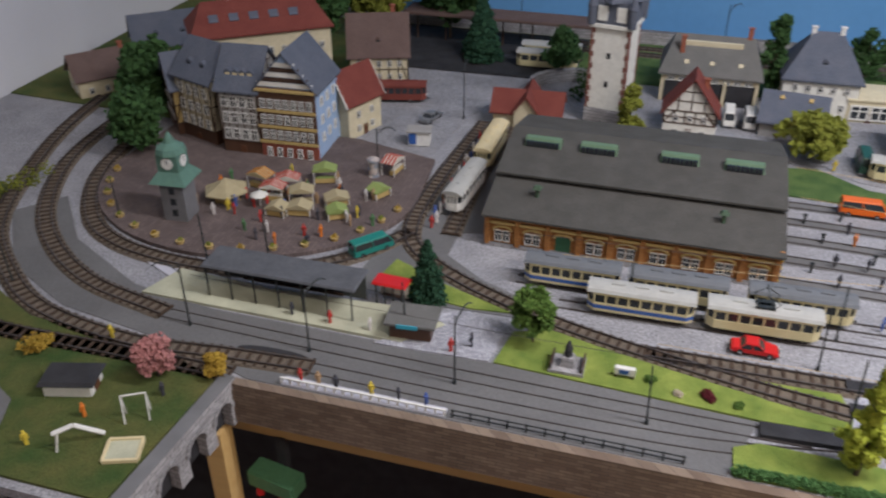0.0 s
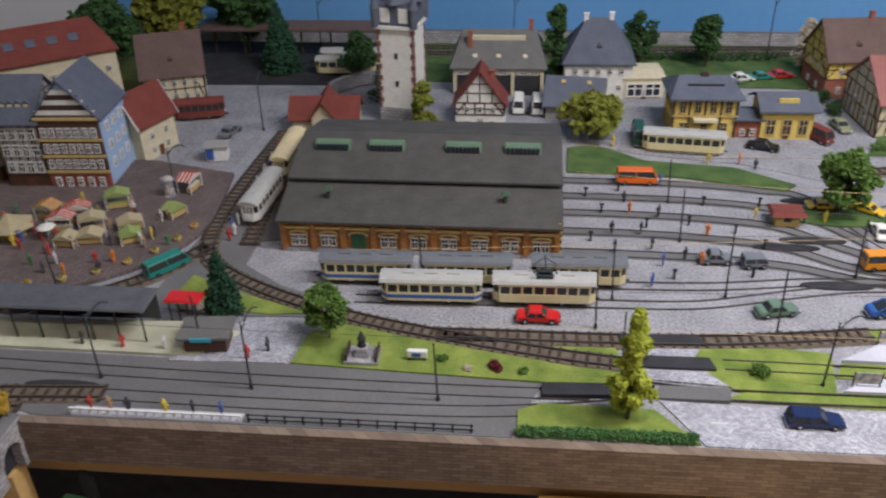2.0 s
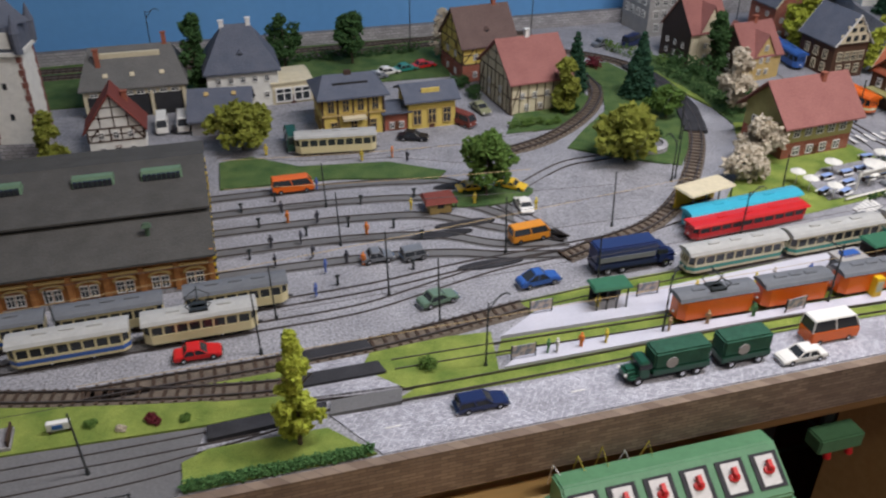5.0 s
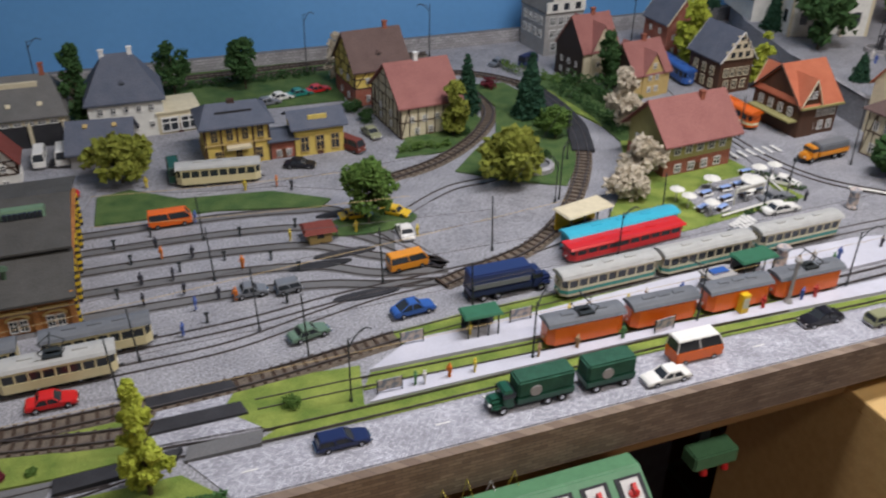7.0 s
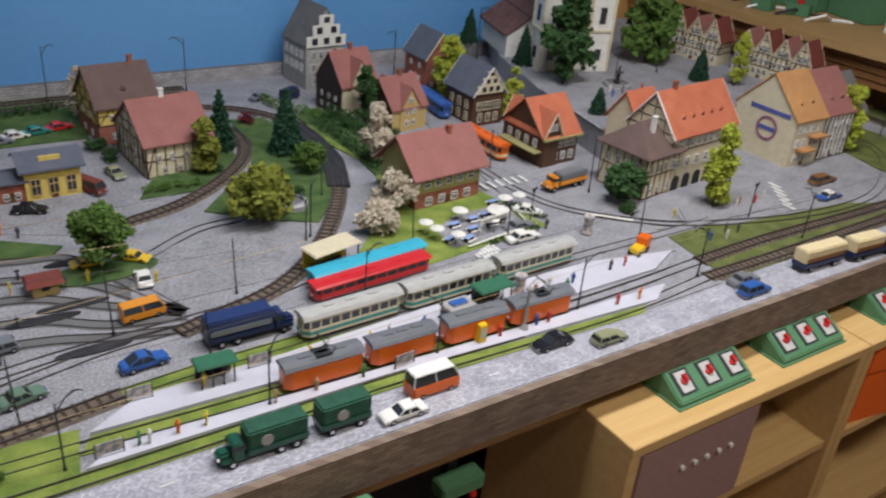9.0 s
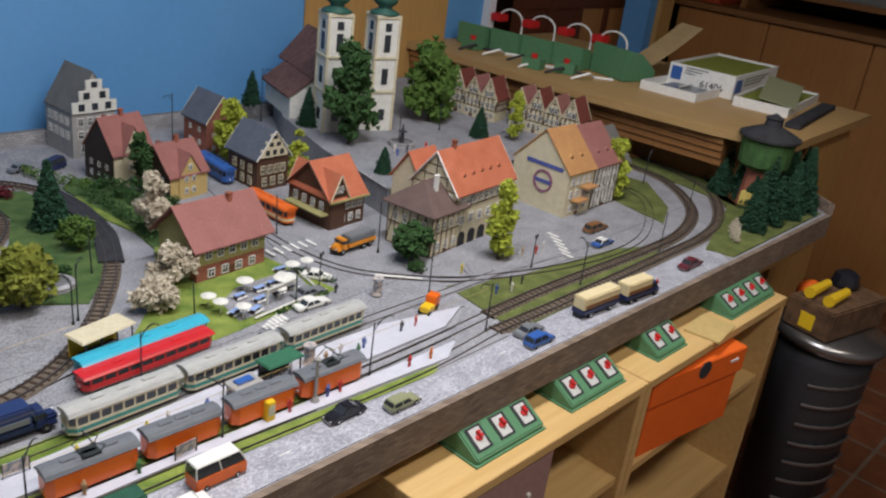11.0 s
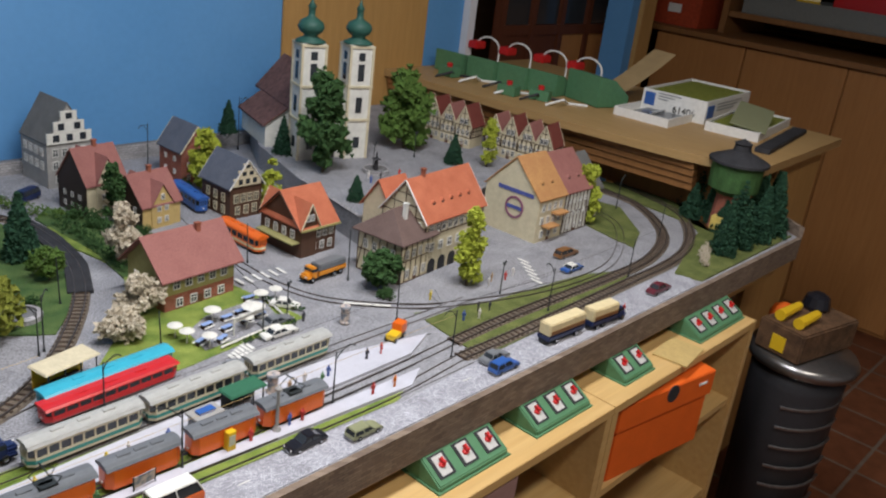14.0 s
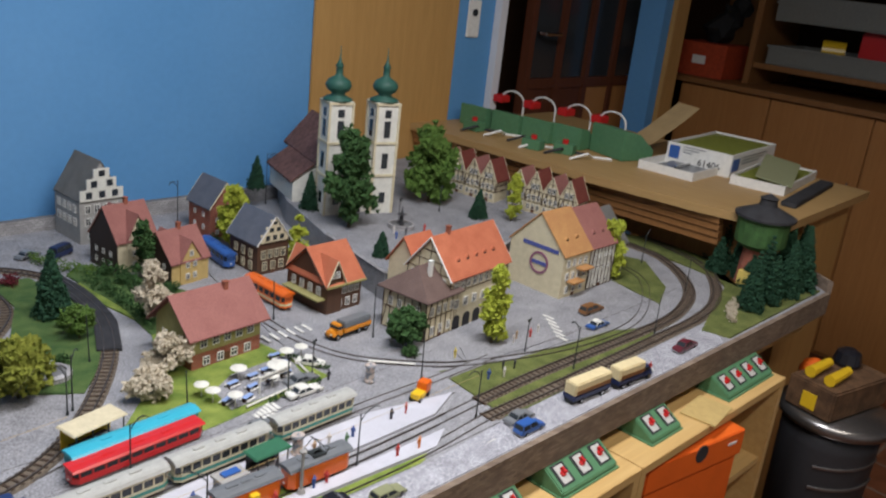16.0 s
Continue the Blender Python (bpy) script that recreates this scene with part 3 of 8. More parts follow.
for y0, y1, yy in ((0.569, 0.56, 0.55), (0.518, 0.505, 0.48), (0.466, 0.45, 0.42), (0.412, 0.392, 0.37), (0.356, 0.345, 0.34)):
    track([(0.03, y0 + 0.002), (0.16, y0), (0.27, (y0 + y1) / 2), (0.36, y1 - 0.01), (0.43, yy - 0.03), (0.52, min(0.33, yy - 0.05))], bed=False, level=0.0018, strip=asphalt, label="depot yard rails set in gravel")
track([(-0.26, 0.272), (-0.1, 0.276), (0.137, 0.28), (0.25, 0.285), (0.36, 0.3), (0.45, 0.305), (0.6, 0.315)], bed=False, level=0.0018, label="yard rails beside the depot")
track([(-0.2, 0.232), (-0.04, 0.235), (0.1, 0.238), (0.22, 0.243), (0.33, 0.27), (0.42, 0.29), (0.55, 0.3), (0.7, 0.34)], bed=False, level=0.0018, label="yard rails beside the street")
track([(0.5, 0.48), (0.608, 0.545), (0.702, 0.56), (0.8, 0.62)], bed=False, level=0.0018, label="thin rails across the yard apron")
for yb in (1.16, 1.2):
    track([(-0.35, yb), (0.2, yb), (0.6, yb + 0.015), (0.8, yb)], label="railway track along the back wall")
patch("switch_pit", tar, [(0.03, 0.062), (0.14, 0.068), (0.15, 0.085), (0.03, 0.082)], 0.006, "dark tarred track crossing", "crossing")
patch("tar_strip", tar, [(0.12, 0.155), (0.215, 0.158), (0.21, 0.176), (0.12, 0.172)], 0.0062, "black tar crossing strip", "crossing")
patch("tar_strip_two", tar, [(0.12, 0.115), (0.22, 0.115), (0.215, 0.135), (0.12, 0.135)], 0.0062, "black tar crossing strip", "crossing")
patch("plank_strip", asphalt, [(0.15, 0.066), (0.225, 0.066), (0.23, 0.086), (0.155, 0.086)], 0.005, "grey plank crossing", "crossing")
for px_, py_ in ((0.36, 0.385), (0.4, 0.295), (0.43, 0.52), (0.4, 0.405), (-0.49, 0.047)):
    patch("switch_recess", tar, arc(px_, py_, 0.045, 0, 360, 16, ry=0.009)[:-1], 0.0022, "dark track switch plate", "switch")


# ---- generators: houses ----
def window(parent, w, h, frame=white, glass=glass_dark, depth=0.0015):
    """One window under its house: a frame with crossbars and a dark pane. Built at the origin, facing -y."""
    bm = B()
    t = max(0.0008, w * 0.1)
    xs = (-w / 2 - t, -w / 2, -t * 0.4, t * 0.4, w / 2, w / 2 + t)
    zs = (-t, 0, h * 0.6, h * 0.6 + t * 0.7, h, h + t)
    gf = [[bm.verts.new((x, -depth, z)) for z in zs] for x in xs]
    gb = [[bm.verts.new((x, 0.0005, z)) for z in zs] for x in xs]
    solid = {(i, k) for i in range(5) for k in range(5) if i % 2 == 0 or k % 2 == 0}
    for i, k in solid:
        bm.faces.new((gf[i][k], gf[i + 1][k], gf[i + 1][k + 1], gf[i][k + 1]))
        for (di, dk), (p, q) in (((-1, 0), ((0, 1), (0, 0))), ((1, 0), ((1, 0), (1, 1))), ((0, -1), ((0, 0), (1, 0))), ((0, 1), ((1, 1), (0, 1)))):
            if (i + di, k + dk) not in solid:
                bm.faces.new((gf[i + p[0]][k + p[1]], gb[i + p[0]][k + p[1]], gb[i + q[0]][k + q[1]], gf[i + q[0]][k + q[1]]))
    for v in [v for v in bm.verts if not v.link_faces]:
        bm.verts.remove(v)
    fr = part("window", bm, frame, parent)
    bm = B()
    box(bm, -w / 2, w / 2, -0.0004, 0.0004, 0, h)
    part("pane", bm, glass, fr)
    return fr


def copy_part(src, parent, m):
    """A further piece on the same mesh data."""
    o = src.copy()
    scene.collection.objects.link(o)
    o.parent = parent
    o.matrix_basis = m
    for c in src.children:
        k = c.copy()
        scene.collection.objects.link(k)
        k.parent = o
    return o


def windows_on(h, w, d, face, rows, ww, wh, frame=white, glass=glass_dark):
    """Rows of (z, count, x-span fraction) on a face of a w x d house (origin at its middle): 's','n','e','w'."""
    first = None
    for z, n, span in rows:
        for i in range(n):
            u = ((i + 0.5) / n - 0.5) * span
            m = {"s": pose(u * w, -d / 2 - 0.0006, z), "n": pose(-u * w, d / 2 + 0.0006, z, 0, 0, 180), "e": pose(w / 2 + 0.0006, u * d, z, 0, 0, 90), "w": pose(-w / 2 - 0.0006, -u * d, z, 0, 0, -90)}[face]
            if first is None:
                first = window(h, ww, wh, frame, glass)
                first.matrix_basis = m
            else:
                copy_part(first, h, m)


def frame_lines(bm, w, z0, z1, n, y, axis="x", diag=True, t=0.0016):
    """Half-timber beams on an upright face."""
    def bar(a, b):
        a3, b3 = ((a[0], y, a[1]), (b[0], y, b[1])) if axis == "x" else ((y, a[0], a[1]), (y, b[0], b[1]))
        tube(bm, a3, b3, t * 0.75, n=4)
    bar((-w / 2, z0), (w / 2, z0))
    bar((-w / 2, z1), (w / 2, z1))
    bar((-w / 2, (z0 + z1) / 2), (w / 2, (z0 + z1) / 2))
    for i in range(n + 1):
        x = -w / 2 + w * i / n
        bar((x, z0), (x, z1))
    if diag:
        for i in (0, n - 1):
            x = -w / 2 + w * i / n
            bar((x, z0 if i == 0 else z1), (x + w / n, z1 if i == 0 else z0))


def house(x, y, rz, w, d, eave, ridge, wall_mat, roof_mat, label, axis="x", hip=0.0, overhang=0.006, rows=(), sides="snew", win=(0.007, 0.01), base=None, base_h=0.0, timbered=0, chimney=(), dormers=0, z=0.0, gable_mat=None, name="house", category="house", win_frame=white, door=True, timber_z=None, trim=None):
    """A model house: plinth storey, walls with gables, thick roof planes, windows, beams, chimneys and dormers. axis: along which the ridge runs."""
    h = empty(name, label, category, x, y, z, rz)
    bm = B()
    if base:
        box(bm, -w / 2, w / 2, -d / 2, d / 2, 0, base_h)
        part("ground_storey", bm, base, h)
        bm = B()
    z0 = base_h
    ww, dd = (w, d) if axis == "x" else (d, w)
    # local roof frame: ridge along u, span along v
    def uv(u, v, zz):
        return (u, v, zz) if axis == "x" else (v, u, zz)
    g = 0 if hip else 1
    pts = []
    for u in (-ww / 2, ww / 2):
        pts.append([bm.verts.new(uv(u, v, zz)) for v, zz in ((-dd / 2, z0), (dd / 2, z0), (dd / 2, eave), (0, ridge - 0.002 if g else eave), (-dd / 2, eave))])
    bm.faces.new(pts[0])
    bm.faces.new(pts[1][::-1])
    for a, b in ((0, 1), (1, 2), (4, 0)):
        bm.faces.new((pts[0][a], pts[0][b], pts[1][b], pts[1][a]))
    part("wall", bm, wall_mat, h)
    # roof
    o, th = overhang, 0.003
    slope = (ridge - eave) / (dd / 2)
    for s in (-1, 1):
        bm = B()
        lo, hi = eave - o * slope, ridge
        u0, u1 = -ww / 2 - o, ww / 2 + o
        r0, r1 = u0 + hip, u1 - hip
        a = [uv(u0, s * (dd / 2 + o), lo), uv(u1, s * (dd / 2 + o), lo), uv(r1, 0, hi), uv(r0, 0, hi)]
        lov = [bm.verts.new(p) for p in a]
        hiv = [bm.verts.new((p[0], p[1], p[2] + th)) for p in a]
        bm.faces.new(hiv)
        bm.faces.new(lov[::-1])
        for i in range(4):
            bm.faces.new((lov[i], lov[(i + 1) % 4], hiv[(i + 1) % 4], hiv[i]))
        part("roof", bm, roof_mat, h)
        if hip:
            bm = B()
            ue, re = (u0, r0) if s < 0 else (u1, r1)
            a = [uv(ue, -(dd / 2 + o), lo), uv(ue, dd / 2 + o, lo), uv(re, 0, hi)]
            lov = [bm.verts.new(p) for p in a]
            hiv = [bm.verts.new((p[0], p[1], p[2] + th)) for p in a]
            bm.faces.new(hiv)
            bm.faces.new(lov[::-1])
            for i in range(3):
                bm.faces.new((lov[i], lov[(i + 1) % 3], hiv[(i + 1) % 3], hiv[i]))
            part("roof", bm, roof_mat, h)
    if trim:
        for s in (-1, 1):
            for e in (-1, 1):
                bm = B()
                tube(bm, uv(e * (ww / 2 + o), s * (dd / 2 + o), eave - o * slope + 0.001), uv(e * (ww / 2 + o), 0, ridge + 0.001), 0.0016, n=4)
                part("barge_board", bm, trim, h)
    if timbered:
        tz = base_h if timber_z is None else timber_z
        for s in (-1, 1):
            bm = B()
            frame_lines(bm, w, tz + 0.001, eave - 0.001, timbered, s * (d / 2 + 0.0004), "x")
            part("timber_frame", bm, timber, h)
            bm = B()
            frame_lines(bm, d, tz + 0.001, eave - 0.001, max(2, int(timbered * d / w)), s * (w / 2 + 0.0004), "y")
            part("timber_frame", bm, timber, h)
        if g:
            for e in (-1, 1):
                for k in (0.3, 0.6):
                    bm = B()
                    zz = eave + (ridge - eave) * k
                    v = dd / 2 * (1 - k)
                    tube(bm, uv(e * (ww / 2 + 0.0004), -v, zz), uv(e * (ww / 2 + 0.0004), v, zz), 0.001, n=4)
                    part("gable_timber", bm, timber, h)
                for v in (-0.25, 0, 0.25):
                    bm = B()
                    tube(bm, uv(e * (ww / 2 + 0.0004), v * dd, eave), uv(e * (ww / 2 + 0.0004), v * dd, eave + (ridge - eave) * (1 - 2 * abs(v)) * 0.95), 0.001, n=4)
                    part("gable_timber", bm, timber, h)
    for f, rr in rows:
        windows_on(h, w, d, f, rr, *win, frame=win_frame)
    for cx, cy, ch in chimney:
        bm = B()
        box(bm, cx - 0.004, cx + 0.004, cy - 0.0035, cy + 0.0035, eave, ch)
        box(bm, cx - 0.005, cx + 0.005, cy - 0.0045, cy + 0.0045, ch, ch + 0.002)
        part("chimney", bm, white if "white chimney" in label else red_chimney, h)
    for k in range(dormers):
        u = ((k + 0.5) / dormers - 0.5) * ww * 0.75
        for s in (-1,):
            bm = B()
            v0, zz = s * dd * 0.36, eave + (ridge - eave) * 0.24
            q = [uv(u - 0.006, v0, zz), uv(u + 0.006, v0, zz), uv(u + 0.006, v0, zz + 0.009), uv(u, v0, zz + 0.014), uv(u - 0.006, v0, zz + 0.009)]
            a = [bm.verts.new(p) for p in q]
            b = [bm.verts.new(uv(p[0] if axis == "x" else p[1], v0 - s * 0.014, p[2])) for p in q]
            bm.faces.new(a)
            bm.faces.new(b[::-1])
            for i in range(5):
                bm.faces.new((a[i], a[(i + 1) % 5], b[(i + 1) % 5], b[i]))
            dm = part("dormer", bm, roof_mat, h)
            bm = B()
            e = -s * 0.0006
            lo3, hi3 = uv(u - 0.0035, v0 - e * -1 - 0.0012 * 1, zz + 0.001), uv(u + 0.0035, v0 + e, zz + 0.008)
            box(bm, min(lo3[0], hi3[0]), max(lo3[0], hi3[0]), min(lo3[1], hi3[1]), max(lo3[1], hi3[1]), lo3[2], hi3[2])
            part("pane", bm, cream if "cream dormer" in label else glass_dark, dm)
    if door:
        boxpart("door", h, door_mat, -0.005, 0.005, -d / 2 - 0.001, -d / 2 + 0.001, 0.0, 0.018)
    return h


red_chimney = plain("chimney_brick", (0.3, 0.1, 0.06), 0.85)
door_mat = plain("brown_door", (0.12, 0.05, 0.025), 0.6)


def roof_tiles(name, c, c2):
    return mat(name, c, 0.85, second=c2, scale=35, vary=0.14, bump=0.6, bump_scale=420)


roof_red = roof_tiles("orange_tiles", (0.52, 0.165, 0.085), (0.42, 0.12, 0.06))
roof_pink = roof_tiles("dusty_red_tiles", (0.32, 0.135, 0.115), (0.26, 0.105, 0.09))
roof_dkred = roof_tiles("dark_red_tiles", (0.15, 0.036, 0.027), (0.2, 0.052, 0.038))
roof_slate = roof_tiles("slate", (0.085, 0.1, 0.13), (0.12, 0.13, 0.16))
roof_grey = roof_tiles("grey_felt", (0.12, 0.12, 0.11), (0.16, 0.155, 0.145))
roof_brown = roof_tiles("brown_tiles", (0.115, 0.075, 0.065), (0.15, 0.1, 0.085))
roof_tan = roof_tiles("tan_tiles", (0.5, 0.27, 0.1), (0.42, 0.2, 0.08))
w_white = plain("white_render", (0.68, 0.67, 0.6), 0.85, bump=0.15)
w_cream = plain("cream_render", (0.6, 0.53, 0.36), 0.85, bump=0.15)
w_yellow = plain("yellow_render", (0.62, 0.47, 0.12), 0.8, bump=0.15)
w_ochre = plain("ochre_render", (0.5, 0.36, 0.14), 0.8, bump=0.15)
w_blue = plain("pale_blue_render", (0.33, 0.45, 0.62), 0.8, bump=0.15)
w_grey = plain("grey_render", (0.32, 0.31, 0.29), 0.85, bump=0.15)
w_brown = wood("brown_boards", (0.1, 0.05, 0.03), (0.07, 0.035, 0.02), scale=8, axis=2)
w_green = plain("olive_boards", (0.33, 0.3, 0.12), 0.8, bump=0.15)
w_red = plain("red_timber_wall", (0.3, 0.09, 0.06), 0.8, bump=0.15)


# ---- generators: vehicles ----
def wheels(parent, xs, w, r, material=tyre):
    for x in xs:
        for s in (-1, 1):
            bm = B()
            tube(bm, (x, s * w, r), (x, s * (w - 0.003), r), r, n=12)
            wh = part("wheel", bm, material, parent)
            bm = B()
            tube(bm, (x, s * (w + 0.0004), r), (x, s * (w - 0.001), r), r * 0.5, n=8)
            part("hub", bm, chrome, wh)


def paint(name, c):
    return plain("paint_" + name, c, 0.28, spec=0.5, vary=0.03)


def car(x, y, rz, colour, label, length=0.052, width=0.02, height=0.016, style="saloon", roof=None, z=0.002, category="car"):
    """A model car: lofted lower body, cabin with panes, wheels, bumpers and lights."""
    c = empty("model_car", label, category, x, y, z, rz)
    L, W = length / 2, width / 2
    gz, belt, top = 0.0028, height * 0.56, height
    bm = B()
    prof = [(-L, gz), (-L, belt * 0.82), (-L * 0.9, belt), (L * 0.55, belt), (L * 0.93, belt * 0.82), (L, belt * 0.55), (L, gz)]
    if style in ("van", "bus"):
        prof = [(-L, gz), (-L, belt), (L * 0.97, belt), (L, belt * 0.7), (L, gz)]
    extrude_y(bm, prof, -W, W)
    part("body", bm, colour, c, bevel=0.0012)
    cab = {"saloon": (-L * 0.62, -L * 0.42, L * 0.12, L * 0.42), "wagon": (-L * 0.95, -L * 0.86, L * 0.1, L * 0.42), "van": (-L * 0.98, -L * 0.95, L * 0.72, L * 0.95), "beetle": (-L * 0.75, -L * 0.3, L * 0.1, L * 0.42), "bus": (-L * 0.98, -L * 0.97, L * 0.9, L * 0.96)}[style]
    bm = B()
    yi = W * 0.8
    v = [bm.verts.new(p) for p in ((cab[0], -W * 0.95, belt - 0.0005), (cab[3], -W * 0.95, belt - 0.0005), (cab[3], W * 0.95, belt - 0.0005), (cab[0], W * 0.95, belt - 0.0005), (cab[1], -yi, top - 0.0012), (cab[2], -yi, top - 0.0012), (cab[2], yi, top - 0.0012), (cab[1], yi, top - 0.0012))]
    for f in ((4, 5, 6, 7), (0, 1, 5, 4), (1, 2, 6, 5), (2, 3, 7, 6), (3, 0, 4, 7)):
        bm.faces.new([v[i] for i in f])
    part("cabin_glass", bm, glass_dark, c)
    bm = B()
    box(bm, cab[1] - 0.0004, cab[2] + 0.0006, -yi - 0.0005, yi + 0.0005, top - 0.0016, top, top=(0.001, 0.001))
    part("roof", bm, roof or colour, c)
    for s in (-1, 1):
        for u, q in ((cab[0], cab[1]), (cab[3], cab[2]), ((cab[0] + cab[3]) / 2, (cab[1] + cab[2]) / 2)):
            bm = B()
            tube(bm, (u, s * W * 0.955, belt - 0.0005), (q, s * (yi + 0.0002), top - 0.001), 0.0008, n=4)
            part("pillar", bm, roof or colour, c)
    wheels(c, (-L * 0.6, L * 0.62), W + 0.0002, 0.0036)
    for s, nm in ((-1, "bumper"), (1, "bumper")):
        boxpart(nm, c, chrome, s * L - 0.0006 + s * 0.0005, s * L + 0.0006 + s * 0.0005, -W * 0.95, W * 0.95, gz + 0.0004, gz + 0.0018)
    for s in (-1, 1):
        bm = B()
        tube(bm, (L - 0.0002, s * W * 0.7, belt * 0.66), (L + 0.0006, s * W * 0.7, belt * 0.66), 0.0012, n=8)
        part("headlight", bm, white, c)
    return c


def lorry(x, y, rz, colour, cover, label, length=0.09, width=0.026, height=0.036, cab=True, z=0.002, stripe=None, disc=False, category="lorry"):
    c = empty("model_lorry", label, category, x, y, z, rz)
    L, W = length / 2, width / 2
    boxpart("chassis", c, tar, -L, L - 0.002, -W * 0.7, W * 0.7, 0.004, 0.009)
    x1 = L - (0.03 if cab else 0.001)
    boxpart("load_body", c, colour, -L, x1, -W, W, 0.009, 0.017, bevel=0.0008)
    bm = B()
    extrude_y(bm, [(-L + 0.0005, 0.017), (-L + 0.0005, height), (x1 - 0.0005, height), (x1 - 0.0005, 0.017)], -W + 0.0005, W - 0.0005)
    part("cover", bm, cover, c, bevel=0.002)
    if stripe:
        for s in (-1, 1):
            boxpart("stripe", c, stripe, -L + 0.004, x1 - 0.004, s * (W + 0.0003) - 0.0004, s * (W + 0.0003) + 0.0004, 0.02, 0.027)
    if disc:
        for s in (-1, 1):
            bm = B()
            tube(bm, (0.005 if not cab else -0.002, s * (W - 0.0004), 0.024), (0.005 if not cab else -0.002, s * (W + 0.0004), 0.024), 0.0068, n=20)
            part("round_sign", bm, w_grey, c)
    if cab:
        boxpart("cab", c, colour, L - 0.028, L - 0.013, -W * 0.9, W * 0.9, 0.006, 0.028, bevel=0.0015, top=(0.002, 0.001))
        boxpart("windscreen", c, glass_dark, L - 0.0285, L - 0.0142, -W * 0.86, W * 0.86, 0.019, 0.025)
        boxpart("bonnet", c, colour, L - 0.015, L, -W * 0.6, W * 0.6, 0.006, 0.018, bevel=0.003)
        for s in (-1, 1):
            boxpart("mudguard", c, colour, L - 0.016, L - 0.002, s * W * 0.75 - 0.003, s * W * 0.75 + 0.003, 0.007, 0.012, bevel=0.002)
            bm = B()
            tube(bm, (L - 0.001, s * W * 0.6, 0.013), (L + 0.001, s * W * 0.6, 0.013), 0.0018, n=8)
            part("headlight", bm, white, c)
    wheels(c, (-L * 0.7, -L * 0.35, L * 0.72) if cab else (-L * 0.55, L * 0.55), W, 0.0055)
    return c


def tram(x, y, rz, body, roof, label, length=0.105, width=0.028, height=0.038, band=None, windows=True, pantograph=False, z=0.0055, n=6, category="tram", tall=1.0):
    """A tramcar: skirt, waist, window band with posts, arched roof, ends, trucks and trolley gear."""
    c = empty("tramcar" if category == "tram" else "model_bus", label, category, x, y, z, rz)
    c.scale = (1, 1, tall)
    L, W = length / 2, width / 2
    e = 0.008
    outline = [(-L, -W * 0.55), (-L + e, -W), (L - e, -W), (L, -W * 0.55), (L, W * 0.55), (L - e, W), (-L + e, W), (-L, W * 0.55)]
    z0, zb, zw, zt = 0.006, 0.0175 if windows else 0.03, 0.0285 if windows else 0.031, 0.0325
    bm = B()
    prism(bm, outline, z0, zb)
    part("lower_body", bm, body, c)
    if band:
        bm = B()
        prism(bm, [(p[0] * 1.003, p[1] * 1.012) for p in outline], z0 + 0.0035, z0 + 0.0085)
        part("colour_band", bm, band, c)
    bm = B()
    prism(bm, [(p[0] * 0.975, p[1] * 0.94) for p in outline], zb, zw)
    part("window_glass", bm, glass_dark, c)
    if windows:
        bm = B()
        box(bm, -0.0011, 0.0011, -0.0005, 0.0005, zb, zw)
        post = part("window_post", bm, body, c)
        spots = [(-L + e + (2 * L - 2 * e) * i / n, s * (W - 0.0004), 0) for i in range(n + 1) for s in (-1, 1)] + [(s * (L - 0.0004), v * W, 90) for s in (-1, 1) for v in (-0.55, -0.18, 0.18, 0.55)]
        for k, (u, v, a) in enumerate(spots):
            if k == 0:
                post.matrix_basis = pose(u, v, 0, 0, 0, a)
            else:
                copy_part(post, c, pose(u, v, 0, 0, 0, a))
    bm = B()
    prism(bm, outline, zw, zt)
    part("upper_body", bm, body, c)
    bm = B()
    prof = [(-W - 0.001, zt - 0.001), (-W * 0.9, zt + 0.0025), (-W * 0.5, height - 0.001), (0, height), (W * 0.5, height - 0.001), (W * 0.9, zt + 0.0025), (W + 0.001, zt - 0.001)]
    a, b = [bm.verts.new((-L - 0.001, p[0], p[1])) for p in prof], [bm.verts.new((L + 0.001, p[0], p[1])) for p in prof]
    a2, b2 = [bm.verts.new((-L + 0.005, p[0], p[1] + 0.0004)) for p in prof], [bm.verts.new((L - 0.005, p[0], p[1] + 0.0004)) for p in prof]
    for i in range(6):
        bm.faces.new((a2[i], a2[i + 1], b2[i + 1], b2[i]))
        bm.faces.new((a[i], a[i + 1], a2[i + 1], a2[i]))
        bm.faces.new((b2[i], b2[i + 1], b[i + 1], b[i]))
    bm.faces.new(a)
    bm.faces.new(b[::-1])
    for i, j in ((0, 6),):
        bm.faces.new((a[i], a2[i], b2[i], b[i], b[j], b2[j], a2[j], a[j]))
    part("roof", bm, roof, c)
    for u in (-0.45, 0.0, 0.45):
        boxpart("roof_vent", c, roof, u * L - 0.008, u * L + 0.008, -0.003, 0.003, height - 0.0006, height + 0.0016, bevel=0.0006)
    boxpart("underframe", c, tar, -L * 0.8, L * 0.8, -W * 0.7, W * 0.7, 0.0015, 0.0062)
    wheels(c, (-L * 0.35, L * 0.35), W * 0.75, 0.004)
    for s in (-1, 1):
        bm = B()
        tube(bm, (s * L, 0, 0.012), (s * (L + 0.0012), 0, 0.012), 0.0018, n=8)
        part("headlight", bm, white, c)
        bm = B()
        tube(bm, (s * L * 0.98, 0, 0.005), (s * (L + 0.006), 0, 0.005), 0.0012, n=6)
        part("coupler", bm, tar, c)
